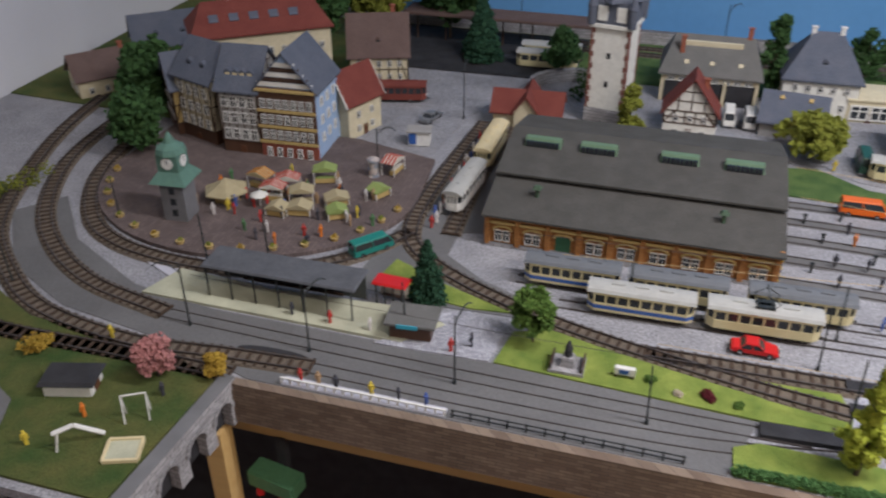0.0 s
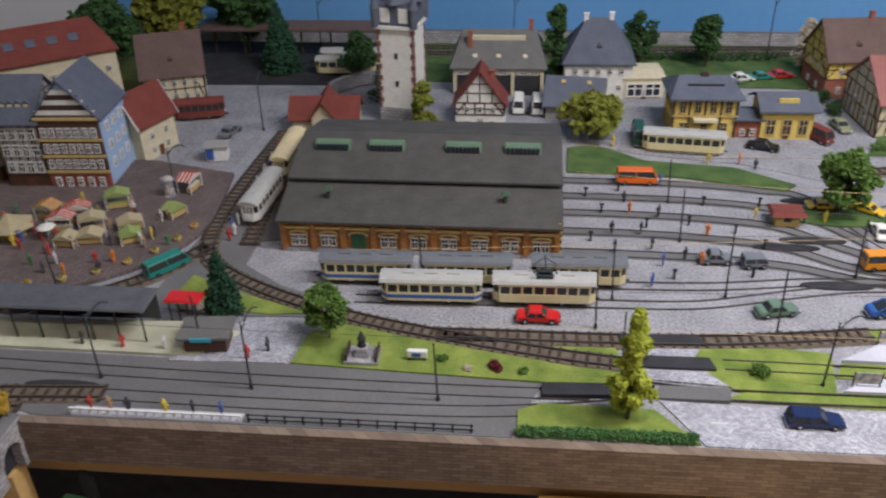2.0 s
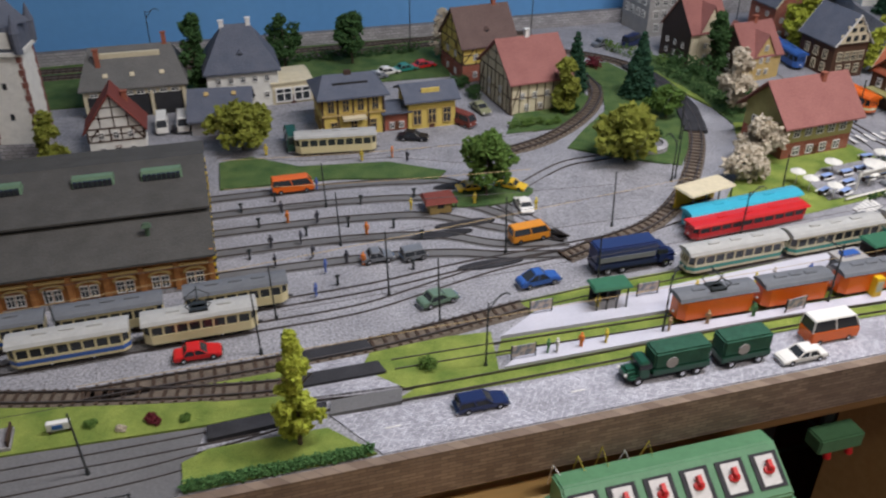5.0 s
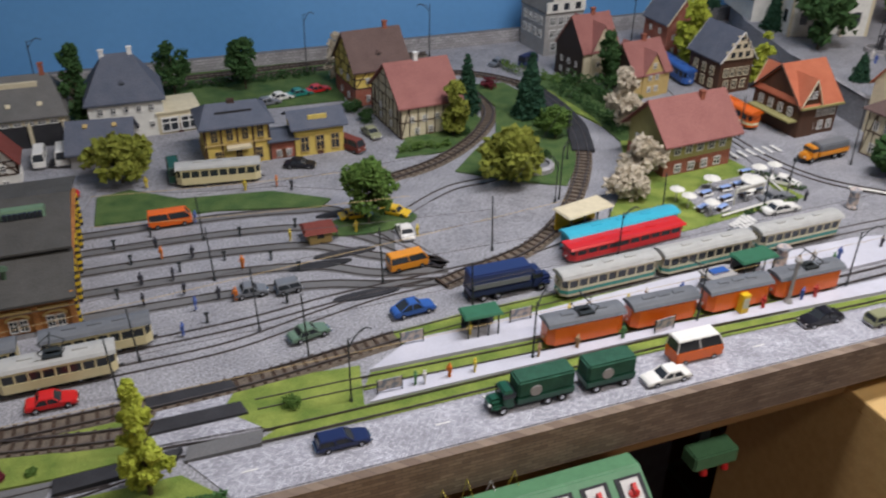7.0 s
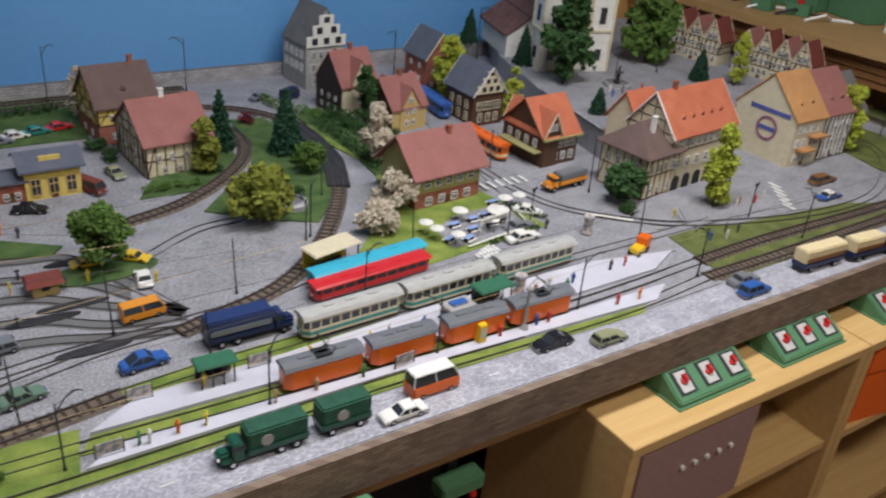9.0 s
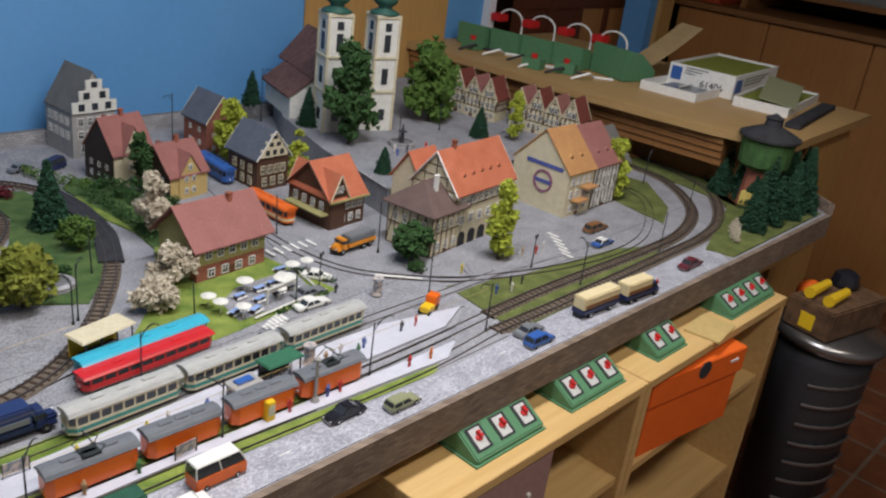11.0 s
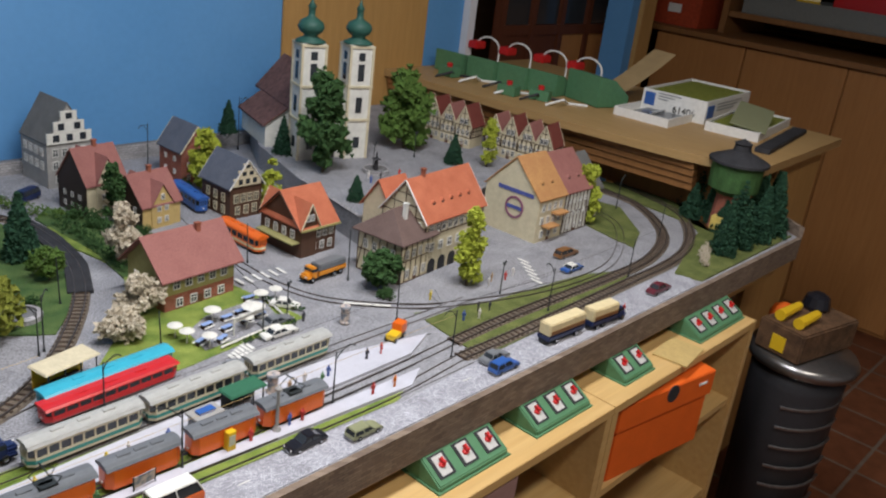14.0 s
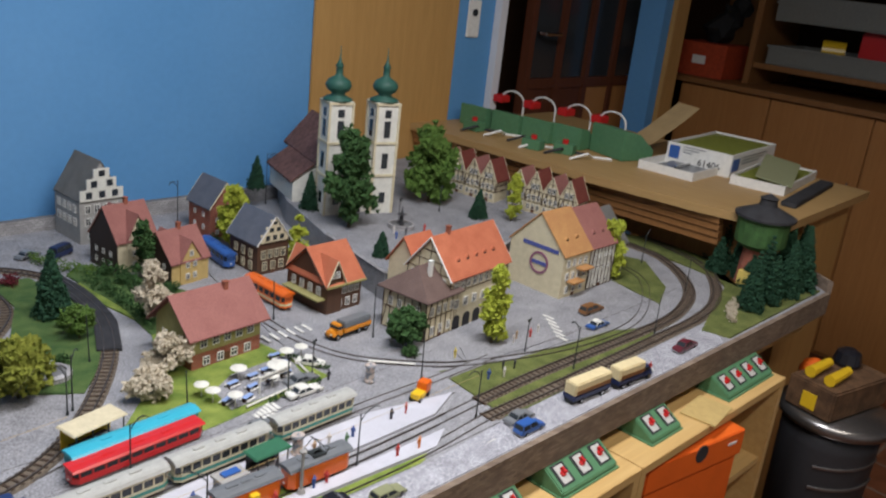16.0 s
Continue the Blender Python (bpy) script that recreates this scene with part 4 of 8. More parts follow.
    if pantograph:
        bm = B()
        zt2 = height + 0.018
        for s in (-1, 1):
            tube(bm, (-0.008, s * 0.008, height + 0.001), (-0.014, s * 0.009, height + 0.009), 0.0006, n=5)
            tube(bm, (-0.014, s * 0.009, height + 0.009), (0, s * 0.01, zt2), 0.0006, n=5)
            tube(bm, (0.008, s * 0.008, height + 0.001), (0.014, s * 0.009, height + 0.009), 0.0006, n=5)
            tube(bm, (0.014, s * 0.009, height + 0.009), (0, s * 0.01, zt2), 0.0006, n=5)
        tube(bm, (0, -0.015, zt2), (0, 0.015, zt2), 0.0009, n=6)
        box(bm, -0.01, 0.01, -0.009, 0.009, height - 0.0005, height + 0.0016)
        part("pantograph", bm, mast_mat, c)
    return c


# ---- generators: trees, masts, figures ----
def leaf_mat(name, c, c2):
    return mat(name, c, 0.9, second=c2, scale=140, vary=0.35, bump=0.8, bump_scale=700, spread=0.4)


leaf_dark = leaf_mat("leaves_dark", (0.025, 0.07, 0.02), (0.05, 0.11, 0.03))
leaf_mid = leaf_mat("leaves_mid", (0.06, 0.13, 0.02), (0.12, 0.2, 0.04))
leaf_lime = leaf_mat("leaves_lime", (0.3, 0.36, 0.03), (0.42, 0.46, 0.06))
leaf_olive = leaf_mat("leaves_olive", (0.15, 0.18, 0.02), (0.24, 0.25, 0.04))
leaf_pine = leaf_mat("needles", (0.012, 0.05, 0.028), (0.025, 0.075, 0.035))
leaf_white = leaf_mat("blossom_white", (0.6, 0.54, 0.42), (0.5, 0.42, 0.3))
leaf_pink = leaf_mat("blossom_pink", (0.5, 0.24, 0.22), (0.4, 0.16, 0.15))
leaf_yellow = leaf_mat("leaves_yellow", (0.45, 0.3, 0.04), (0.33, 0.2, 0.03))
leaf_red = leaf_mat("leaves_red", (0.16, 0.02, 0.03), (0.1, 0.015, 0.02))
bark = mat("bark", (0.1, 0.075, 0.05), 0.95, vary=0.3, scale=200, bump=0.6)
birch = mat("birch_bark", (0.45, 0.43, 0.38), 0.9, vary=0.3, scale=200, bump=0.4)


def clumps(bm, centres, size, rnd, per=26):
    """Small ragged leaf tufts round each centre, as little crossed quads and tetrahedra."""
    for cx, cy, cz, r in centres:
        for _ in range(per):
            d = Vector((rnd.gauss(0, 1), rnd.gauss(0, 1), rnd.gauss(0, 0.8))).normalized() * r * rnd.uniform(0.45, 1.05)
            p = Vector((cx, cy, cz)) + d
            s = size * rnd.uniform(0.6, 1.4)
            q = Euler((rnd.uniform(0, 6), rnd.uniform(0, 6), rnd.uniform(0, 6))).to_matrix()
            v = [bm.verts.new(p + q @ Vector(k) * s) for k in ((1, 0, -0.5), (-0.5, 0.9, -0.5), (-0.5, -0.9, -0.5), (0, 0, 0.9))]
            for f in ((0, 1, 2), (0, 3, 1), (1, 3, 2), (2, 3, 0)):
                bm.faces.new([v[i] for i in f])


def tree(x, y, height, radius, leaves, label, seed=1, trunk=0.3, shape="round", z=0.002, bark_mat=None, name="model_tree", dense=1.0):
    rnd = random.Random(seed)
    t = empty(name, label, "tree", x, y, z)
    bm = B()
    r0 = max(0.0016, height * 0.02)
    top = height * (0.75 if shape != "pine" else 0.96)
    tube(bm, (0, 0, -0.002), (0.002 * rnd.uniform(-1, 1), 0, height * 0.45), r0, r0 * 0.7, n=7)
    tube(bm, (0, 0, height * 0.44), (0, 0, top), r0 * 0.7, r0 * 0.25, n=6)
    if shape != "pine":
        for k in range(6):
            a, zz = rnd.uniform(0, 6.28), height * rnd.uniform(trunk, 0.6)
            tube(bm, (0, 0, zz), (math.cos(a) * radius * 0.7, math.sin(a) * radius * 0.7, zz + height * 0.18), r0 * 0.45, r0 * 0.15, n=5)
    part("trunk", bm, bark_mat or bark, t)
    bm = B()
    cs = []
    if shape == "pine":
        layers = int(9 * dense) + 3
        for i in range(layers):
            f = i / (layers - 1)
            zz = height * (0.1 + 0.86 * f)
            rr = radius * (1 - f) ** 0.85 + 0.0015
            m = max(3, int(9 * (1 - f) + 3))
            for k in range(m):
                a = 6.2832 * k / m + i * 0.7 + rnd.uniform(-0.2, 0.2)
                q = rr * rnd.uniform(0.55, 0.95)
                cs.append((math.cos(a) * q * 0.75, math.sin(a) * q * 0.75, zz - q * 0.25, rr * 0.36 + 0.0012))
        clumps(bm, cs, max(0.0018, radius * 0.11), rnd, per=int(18 * dense))
    elif shape in ("tall", "spire"):
        for i in range(int((26 if shape == "tall" else 44) * dense)):
            f = rnd.uniform(0, 1)
            zz = height * (trunk * 0.6 + (1 - trunk * 0.6) * f)
            rr = radius * (0.35 + 0.65 * math.sin(math.pi * min(0.98, f * 0.8 + 0.12))) * (1 - 0.55 * f)
            if shape == "spire":
                rr = radius * (1.02 - f) ** 0.8
            a = rnd.uniform(0, 6.28)
            q = rr * rnd.uniform(0.2, 0.95)
            cs.append((math.cos(a) * q, math.sin(a) * q, zz, radius * (0.33 if shape == "tall" else 0.3 - 0.14 * f)))
        clumps(bm, cs, max(0.0022, radius * 0.115), rnd, per=40)
    else:
        for i in range(int(32 * dense)):
            a, f = rnd.uniform(0, 6.28), rnd.uniform(0, 1)
            zz = height * (trunk + (1 - trunk) * (0.12 + 0.78 * f))
            rr = radius * math.sqrt(max(0.05, 1 - (2 * f - 0.85) ** 2)) * rnd.uniform(0.35, 0.8)
            cs.append((math.cos(a) * rr, math.sin(a) * rr, zz, radius * rnd.uniform(0.24, 0.38)))
        clumps(bm, cs, max(0.0022, radius * 0.1), rnd, per=44)
    cr = part("crown", bm, leaves, t)
    return t


def bush(x, y, r, leaves, label, seed=1, z=0.002):
    rnd = random.Random(seed)
    bm = B()
    clumps(bm, [(rnd.uniform(-1, 1) * r * 0.5, rnd.uniform(-1, 1) * r * 0.5, r * rnd.uniform(0.3, 0.7), r * 0.5) for _ in range(8)], max(0.0014, r * 0.11), rnd, per=34)
    ob = part("bush", bm, leaves)
    ob.matrix_basis = pose(x, y, z)
    return tagged(ob, label, "bush")


def mast(x, y, height=0.085, arm=0.03, rz=0, lean=0, lamp=False, label="dark lattice overhead line mast with a curved bracket", name="catenary_mast"):
    m = empty(name, label, "mast" if not lamp else "street lamp", x, y, 0.001, rz)
    bm = B()
    tube(bm, (0, 0, -0.001), (lean, 0, height), 0.0013, 0.0009, n=6)
    tube(bm, (0, 0, -0.001), (0, 0, 0.006), 0.0024, 0.0018, n=8)
    part("pole", bm, mast_mat, m)
    if arm:
        bm = B()
        for i in range(6):
            a0, a1 = i / 6, (i + 1) / 6
            f = lambda a: (lean + arm * a, 0, height * 0.86 + 0.016 * math.sin(a * 2.4))
            tube(bm, f(a0), f(a1), 0.0008, n=5)
        tube(bm, (lean, 0, height * 0.97), (lean + arm * 0.8, 0, height * 0.9 + 0.012), 0.0005, n=4)
        part("bracket", bm, mast_mat, m)
    if lamp:
        bm = B()
        lathe(bm, [(0.0005, height + 0.006), (0.003, height + 0.005), (0.0025, height), (0.001, height - 0.001)], 8)
        part("lantern", bm, mast_mat, m)
    return m


FIG = [plain("fig_" + n, c, 0.7) for n, c in (("red", (0.5, 0.05, 0.04)), ("blue", (0.07, 0.12, 0.35)), ("white", (0.65, 0.62, 0.58)), ("dark", (0.05, 0.05, 0.06)), ("tan", (0.4, 0.26, 0.14)), ("orange", (0.7, 0.2, 0.03)), ("yellow", (0.65, 0.5, 0.06)), ("green", (0.08, 0.2, 0.08)))]
FIG_SRC = {}


def figure(x, y, k, z=0.002, rz=0):
    """A painted plastic figurine as one plain mesh."""
    if k not in FIG_SRC:
        bm = B()
        for s in (-1, 1):
            tube(bm, (s * 0.0011, 0, 0), (s * 0.0009, 0, 0.009), 0.0011, 0.0012, n=6)
        tube(bm, (0, 0, 0.0085), (0, 0, 0.015), 0.0018, 0.0024, n=8)
        for s in (-1, 1):
            tube(bm, (s * 0.0025, 0, 0.0145), (s * 0.0032, 0.001, 0.0085), 0.0008, n=5)
        blob(bm, (0, 0, 0.0178), 0.0017, 3, 1, 0.0)
        ob = part("figurine", bm, FIG[k])
        ob.matrix_basis = pose(x, y, z, 0, 0, rz)
        FIG_SRC[k] = ob
        names = ("red", "blue", "white", "dark", "tan", "orange", "yellow", "green")
        return tagged(ob, "tiny %s painted plastic figurine standing" % names[k], "figurine", "figurines on the layout")
    return copy_thing(FIG_SRC[k], pose(x, y, z, 0, 0, rz))


depot_felt = roof_tiles("depot_felt", (0.06, 0.058, 0.051), (0.088, 0.084, 0.075))


# ---- tram depot ----
def depot():
    d = empty("tram_depot", "ochre brick two-bay tram depot with grey felt roofs", "depot", -0.131, 0.482, 0, -0.4)
    W = 0.184
    # front lean-to bay, clerestory with shade put into its colour, higher rear bay
    bm = B()
    extrude_x = [(-0.14, 0.0), (0.145, 0.0), (0.145, 0.068), (0.045, 0.09), (-0.062, 0.074), (-0.062, 0.066), (-0.14, 0.0495)]
    ends = [[bm.verts.new((x, v, z)) for v, z in extrude_x] for x in (-W, W)]
    bm.faces.new(ends[0])
    bm.faces.new(ends[1][::-1])
    for i in range(7):
        k = (i + 1) % 7
        bm.faces.new((ends[0][i], ends[0][k], ends[1][k], ends[1][i]))
    part("hall", bm, yellow_brick, d)
    # tar colour here paints the shadow under the rear bay's eave
    boxpart("clerestory", d, tar, -W + 0.002, W - 0.002, -0.0655, -0.0625, 0.062, 0.0755)
    o = 0.007
    for v0, z0, v1, z1 in ((-0.149, 0.0475, -0.062, 0.0665), (-0.072, 0.0735, 0.046, 0.0925), (0.152, 0.0665, 0.0445, 0.0925)):
        bm = B()
        q = [(-W - o, v0, z0), (W + o, v0, z0), (W + o, v1, z1), (-W - o, v1, z1)]
        lov = [bm.verts.new(p) for p in q]
        hiv = [bm.verts.new((p[0], p[1], p[2] + 0.003)) for p in q]
        bm.faces.new(hiv)
        bm.faces.new(lov[::-1])
        for i in range(4):
            bm.faces.new((lov[i], lov[(i + 1) % 4], hiv[(i + 1) % 4], hiv[i]))
        part("roof", bm, depot_felt, d)
    # skylights and chimneys
    for u in (-0.14, -0.061, 0.05, 0.135):
        sk = boxpart("skylight", d, plain("green_frame", (0.12, 0.2, 0.12), 0.6), u - 0.027, u + 0.027, -0.006, 0.022, 0.082, 0.0985, top=(0.002, 0.009))
        for k in range(8):
            boxpart("pane", sk, glass_dark, u - 0.0235 + k * 0.006, u - 0.0185 + k * 0.006, -0.0052, -0.0005, 0.0885, 0.096)
    for u in (-0.127, 0.114):
        bm = B()
        tube(bm, (u, -0.1, 0.055), (u, -0.1, 0.074), 0.003, n=8)
        box(bm, u - 0.006, u + 0.006, -0.105, -0.095, 0.073, 0.078, top=(0.003, 0.003))
        part("roof_vent", bm, plain("vent_green", (0.06, 0.1, 0.06), 0.7), d)
    # front wall: plinth, pilasters, cornice, arches and windows
    fy = -0.14
    boxpart("plinth", d, stone_wall, -W - 0.002, W + 0.002, fy - 0.003, fy - 0.0005, 0, 0.006)
    n = 9
    for i in range(n + 1):
        u = -W + 2 * W * i / n
        boxpart("pilaster", d, yellow_brick, u - 0.0035, u + 0.0035, fy - 0.004, fy, 0.004, 0.05)
    boxpart("cornice", d, yellow_brick, -W - 0.003, W + 0.003, fy - 0.005, fy, 0.043, 0.047)
    boxpart("cornice", d, w_ochre, -W - 0.003, W + 0.003, fy - 0.004, fy, 0.036, 0.0385)
    w0 = None
    for i in range(n):
        u = -W + 2 * W * (i + 0.5) / n
        bm = B()
        ring = [(u + r * math.cos(math.pi * k / 8), 0.026 + r * 0.5 * math.sin(math.pi * k / 8)) for r, ks in ((0.0138, range(9)), (0.0104, range(8, -1, -1))) for k in ks]
        extrude_y(bm, ring, fy - 0.003, fy)
        part("arch", bm, w_ochre, d)
        if i == 2:
            boxpart("door", d, plain("green_door", (0.03, 0.1, 0.05), 0.6), u - 0.01, u + 0.01, fy - 0.001, fy + 0.001, 0.0, 0.028)
            continue
        for s in (-0.0055, 0.0055):
            if w0 is None:
                w0 = window(d, 0.008, 0.015)
                w0.matrix_basis = pose(u + s, fy - 0.0006, 0.01)
            else:
                copy_part(w0, d, pose(u + s, fy - 0.0006, 0.01))
    # gates on the east gable with striped jambs
    hz_y, hz_k = plain("hazard_yellow", (0.7, 0.5, 0.02), 0.6), tar
    for yy in (-0.105, -0.035, 0.035, 0.105):
        boxpart("gate", d, plain("gate_brown", (0.16, 0.07, 0.025), 0.7), W - 0.001, W + 0.002, yy - 0.022, yy + 0.022, 0.002, 0.048)
        for s in (-1, 1):
            for k in range(10):
                boxpart("jamb_stripe", d, hz_y if k % 2 else hz_k, W + 0.001, W + 0.006, yy + s * 0.026 - 0.003, yy + s * 0.026 + 0.003, 0.0 + k * 0.005, 0.005 + k * 0.005)
    boxpart("cornice", d, yellow_brick, W, W + 0.005, -0.14, 0.145, 0.05, 0.053)
    return d


depot()

# ---- houses at the back, from the station westwards ----
house(-0.072, 0.79, 0, 0.085, 0.05, 0.05, 0.106, w_white, roof_dkred, "small white half-timbered house with a red gabled roof", axis="y", timbered=5, timber_z=0.026, rows=[("s", [(0.006, 3, 0.8), (0.032, 3, 0.8)]), ("e", [(0.01, 2, 0.8)])], chimney=[(0.02, 0.01, 0.095)], trim=roof_dkred)
hall = house(-0.045, 0.99, 0, 0.172, 0.125, 0.058, 0.108, w_cream, roof_grey, "grey-roofed garage hall with open vehicle bays", axis="x", rows=[("s", [(0.043, 8, 0.9)])], win=(0.012, 0.006), hip=0.022, chimney=[(-0.055, -0.03, 0.114), (0.06, 0.0, 0.128)], door=False, name="garage_hall", category="garage")
# dark plates on the solid wall paint the shade inside the open bays
for u in (-0.055, 0.0, 0.055):
    boxpart("bay_opening", hall, tar, u - 0.024, u + 0.024, -0.0638, -0.0618, 0, 0.042)
    boxpart("bay_post", hall, w_cream, u + 0.025, u + 0.03, -0.068, -0.062, 0, 0.046)
boxpart("skylight", hall, w_cream, -0.055, 0.05, -0.02, -0.012, 0.094, 0.103)
for u in (-0.045, 0.0, 0.05):
    lt = boxpart("roof_light", hall, w_cream, -0.004, 0.004, -0.004, 0.004, -0.001, 0.002)
    lt.matrix_basis = pose(u, -0.047, 0.0725, 37, 0, 0)
low = house(0.098, 0.855, -7, 0.098, 0.1, 0.03, 0.064, w_grey, roof_slate, "long low outbuilding under a slate roof", axis="x", door=False)
for u in (-0.022, 0.024):
    lt = boxpart("roof_light", low, w_ochre, -0.0035, 0.0035, -0.0035, 0.0035, -0.001, 0.0022)
    lt.matrix_basis = pose(u, -0.012, 0.0595, 34, 0, 0)
villa = house(0.142, 0.972, 0, 0.125, 0.11, 0.074, 0.137, w_white, roof_slate, "white villa with a hipped slate roof, white chimneys and a dormer", axis="x", hip=0.045, rows=[("s", [(0.05, 5, 0.85), (0.018, 4, 0.85)])], chimney=[(-0.025, 0.0, 0.146), (0.022, 0.0, 0.148)], dormers=1)
ext = house(0.226, 0.958, 4, 0.075, 0.08, 0.04, 0.043, w_cream, w_cream, "flat-roofed shop extension with a roof terrace", axis="x", rows=[("s", [(0.008, 2, 0.9)])], win=(0.026, 0.022), name="shop", overhang=0.002)
st = house(0.308, 0.787, 1, 0.106, 0.085, 0.074, 0.094, w_yellow, roof_slate, "yellow two-storey station building with dark slate roof", axis="x", hip=0.02, overhang=0.009, rows=[("s", [(0.008, 3, 0.95), (0.046, 4, 0.95)]), ("e", [(0.008, 3, 0.9), (0.046, 3, 0.9)]), ("w", [(0.008, 3, 0.9), (0.046, 3, 0.9)])], win=(0.01, 0.02), win_frame=w_ochre, name="station_building", category="station")
for i in range(5):
    boxpart("pilaster", st, timber, -0.054 + 0.026 * i, -0.0505 + 0.026 * i, -0.0445, -0.042, 0, 0.074)
boxpart("balcony", st, w_cream, -0.02, 0.02, -0.058, -0.043, 0.034, 0.038)
boxpart("storey_band", st, w_ochre, -0.0545, 0.0545, -0.0452, -0.0445, 0.039, 0.042)
boxpart("roof_rail", st, tar, -0.03, 0.03, -0.024, -0.021, 0.084, 0.089)
boxpart("chimney", st, timber, -0.006, 0.006, -0.004, 0.004, 0.09, 0.102)
house(0.383, 0.772, 1, 0.042, 0.05, 0.034, 0.04, red_brick, roof_slate, "low red brick station annexe", axis="x", rows=[("s", [(0.006, 2, 0.8)])])
wing_ = house(0.445, 0.777, 1, 0.084, 0.068, 0.054, 0.07, w_yellow, roof_slate, "single-storey yellow station wing with arched windows", axis="x", overhang=0.008, rows=[("s", [(0.01, 3, 0.95)])], win=(0.013, 0.026), win_frame=w_ochre)
boxpart("gable_sign", wing_, w_yellow, -0.016, 0.016, -0.024, -0.02, 0.06, 0.069)
house(0.612, 0.998, 6, 0.112, 0.11, 0.074, 0.132, w_yellow, roof_brown, "yellow house with brick ground floor and dark roof", axis="x", base=red_brick, base_h=0.035, rows=[("s", [(0.01, 3, 0.8), (0.045, 3, 0.8)]), ("w", [(0.01, 2, 0.7), (0.045, 2, 0.7)])], chimney=[(0.03, 0.0, 0.145)], dormers=1, timbered=4)
house(0.648, 0.832, 5, 0.116, 0.14, 0.062, 0.118, w_cream, roof_pink, "half-timbered cream house with a dusty red roof and white chimney", axis="x", rows=[("s", [(0.008, 3, 0.7), (0.03, 4, 0.85)]), ("w", [(0.01, 2, 0.7), (0.03, 2, 0.7)])], timbered=7, chimney=[(0.0, 0.0, 0.132)])
house(1.018, 0.521, 5, 0.138, 0.1, 0.07, 0.118, w_green, roof_pink, "inn with dusty red roof, olive upper floor and brick base", axis="x", overhang=0.012, base=red_brick, base_h=0.03, rows=[("s", [(0.008, 4, 0.8), (0.04, 5, 0.85)]), ("w", [(0.038, 3, 0.7)])], win=(0.011, 0.013), chimney=[(0.025, -0.008, 0.124)], name="inn", category="inn")
def cross_gable(h, wing):
    """Joins a wing's parts to the house that it belongs to."""
    for o in list(wing.children):
        o.parent = h
        o.matrix_parent_inverse.identity()
    bpy.data.objects.remove(wing)


boards = wood("dark_boards", (0.05, 0.032, 0.024), (0.03, 0.02, 0.016), scale=40, axis=2)
for hx, hy, rz, e, rd, wm, lab in ((1.138, 0.853, 8, 0.05, 0.102, w_ochre, "ochre house with a dark boarded gable and a dusty pink roof"), (1.08, 0.963, 8, 0.07, 0.132, w_cream, "tall cream house with dark boarded gable and pink roof")):
    h = house(hx, hy, rz, 0.09, 0.095, e, rd, wm, roof_pink, lab, axis="x", overhang=0.004, rows=[("s", [(0.01, 2, 0.6)]), ("w", [(0.012, 3, 0.8), (0.034, 3, 0.8)])], chimney=[(0.005, 0.0, rd + 0.012)])
    wing = house(hx, hy, rz, 0.05, 0.1, e, rd - 0.012, wm, roof_pink, "wing", axis="y", overhang=0.003, rows=[("s", [(0.012, 2, 0.7), (0.036, 2, 0.7), (0.06, 1, 0.3)])], door=False)
    cross_gable(h, wing)
    bm = B()
    v = [bm.verts.new((u, p, q)) for u in (-0.0465, -0.0451) for p, q in ((-0.0475, 0.001), (0.0475, 0.001), (0.0475, e), (0.0, rd - 0.002), (-0.0475, e))]
    for f in ((0, 1, 2, 3, 4), (9, 8, 7, 6, 5), (0, 5, 6, 1), (1, 6, 7, 2), (2, 7, 8, 3), (3, 8, 9, 4), (4, 9, 5, 0)):
        bm.faces.new([v[i] for i in f])
    part("boarding", bm, boards, h, "dark brown boarded gable")
gg = house(1.098, 1.168, 4, 0.1, 0.11, 0.1, 0.182, w_grey, roof_grey, "tall grey gabled town house with white stepped storeys", axis="y", overhang=0.002, rows=[("s", [(0.012, 3, 0.8), (0.042, 4, 0.85), (0.07, 4, 0.85)]), ("w", [(0.04, 4, 0.85), (0.07, 4, 0.85)])], win=(0.011, 0.016))
for hw, z0, z1 in ((0.05, 0.098, 0.122), (0.034, 0.1225, 0.146), (0.018, 0.1465, 0.168)):
    boxpart("gable_tier", gg, w_white, -hw, hw, -0.0595, -0.0555, z0, z1)
    for u in ((-0.03, 0.0, 0.03), (-0.018, 0.018), (0.0,))[int(z0 > 0.1) + int(z0 > 0.14)]:
        boxpart("gable_window", gg, glass_dark, u - 0.007, u + 0.007, -0.0602, -0.0592, z0 + 0.005, z1 - 0.004)
house(1.352, 1.062, 2, 0.08, 0.09, 0.08, 0.132, red_brick, roof_slate, "red brick house with a slate roof and stepped gable", axis="y", trim=w_cream, rows=[("s", [(0.01, 3, 0.8), (0.04, 3, 0.8)]), ("w", [(0.02, 2, 0.8), (0.05, 2, 0.8)])])
wg = house(1.318, 0.822, 2, 0.08, 0.1, 0.074, 0.126, w_brown, roof_slate, "white timber-framed gable house with a slate roof", axis="y", trim=w_white, rows=[("s", [(0.01, 3, 0.8), (0.036, 4, 0.85)]), ("w", [(0.01, 3, 0.8), (0.036, 3, 0.8)])], win=(0.01, 0.017), win_frame=w_cream)
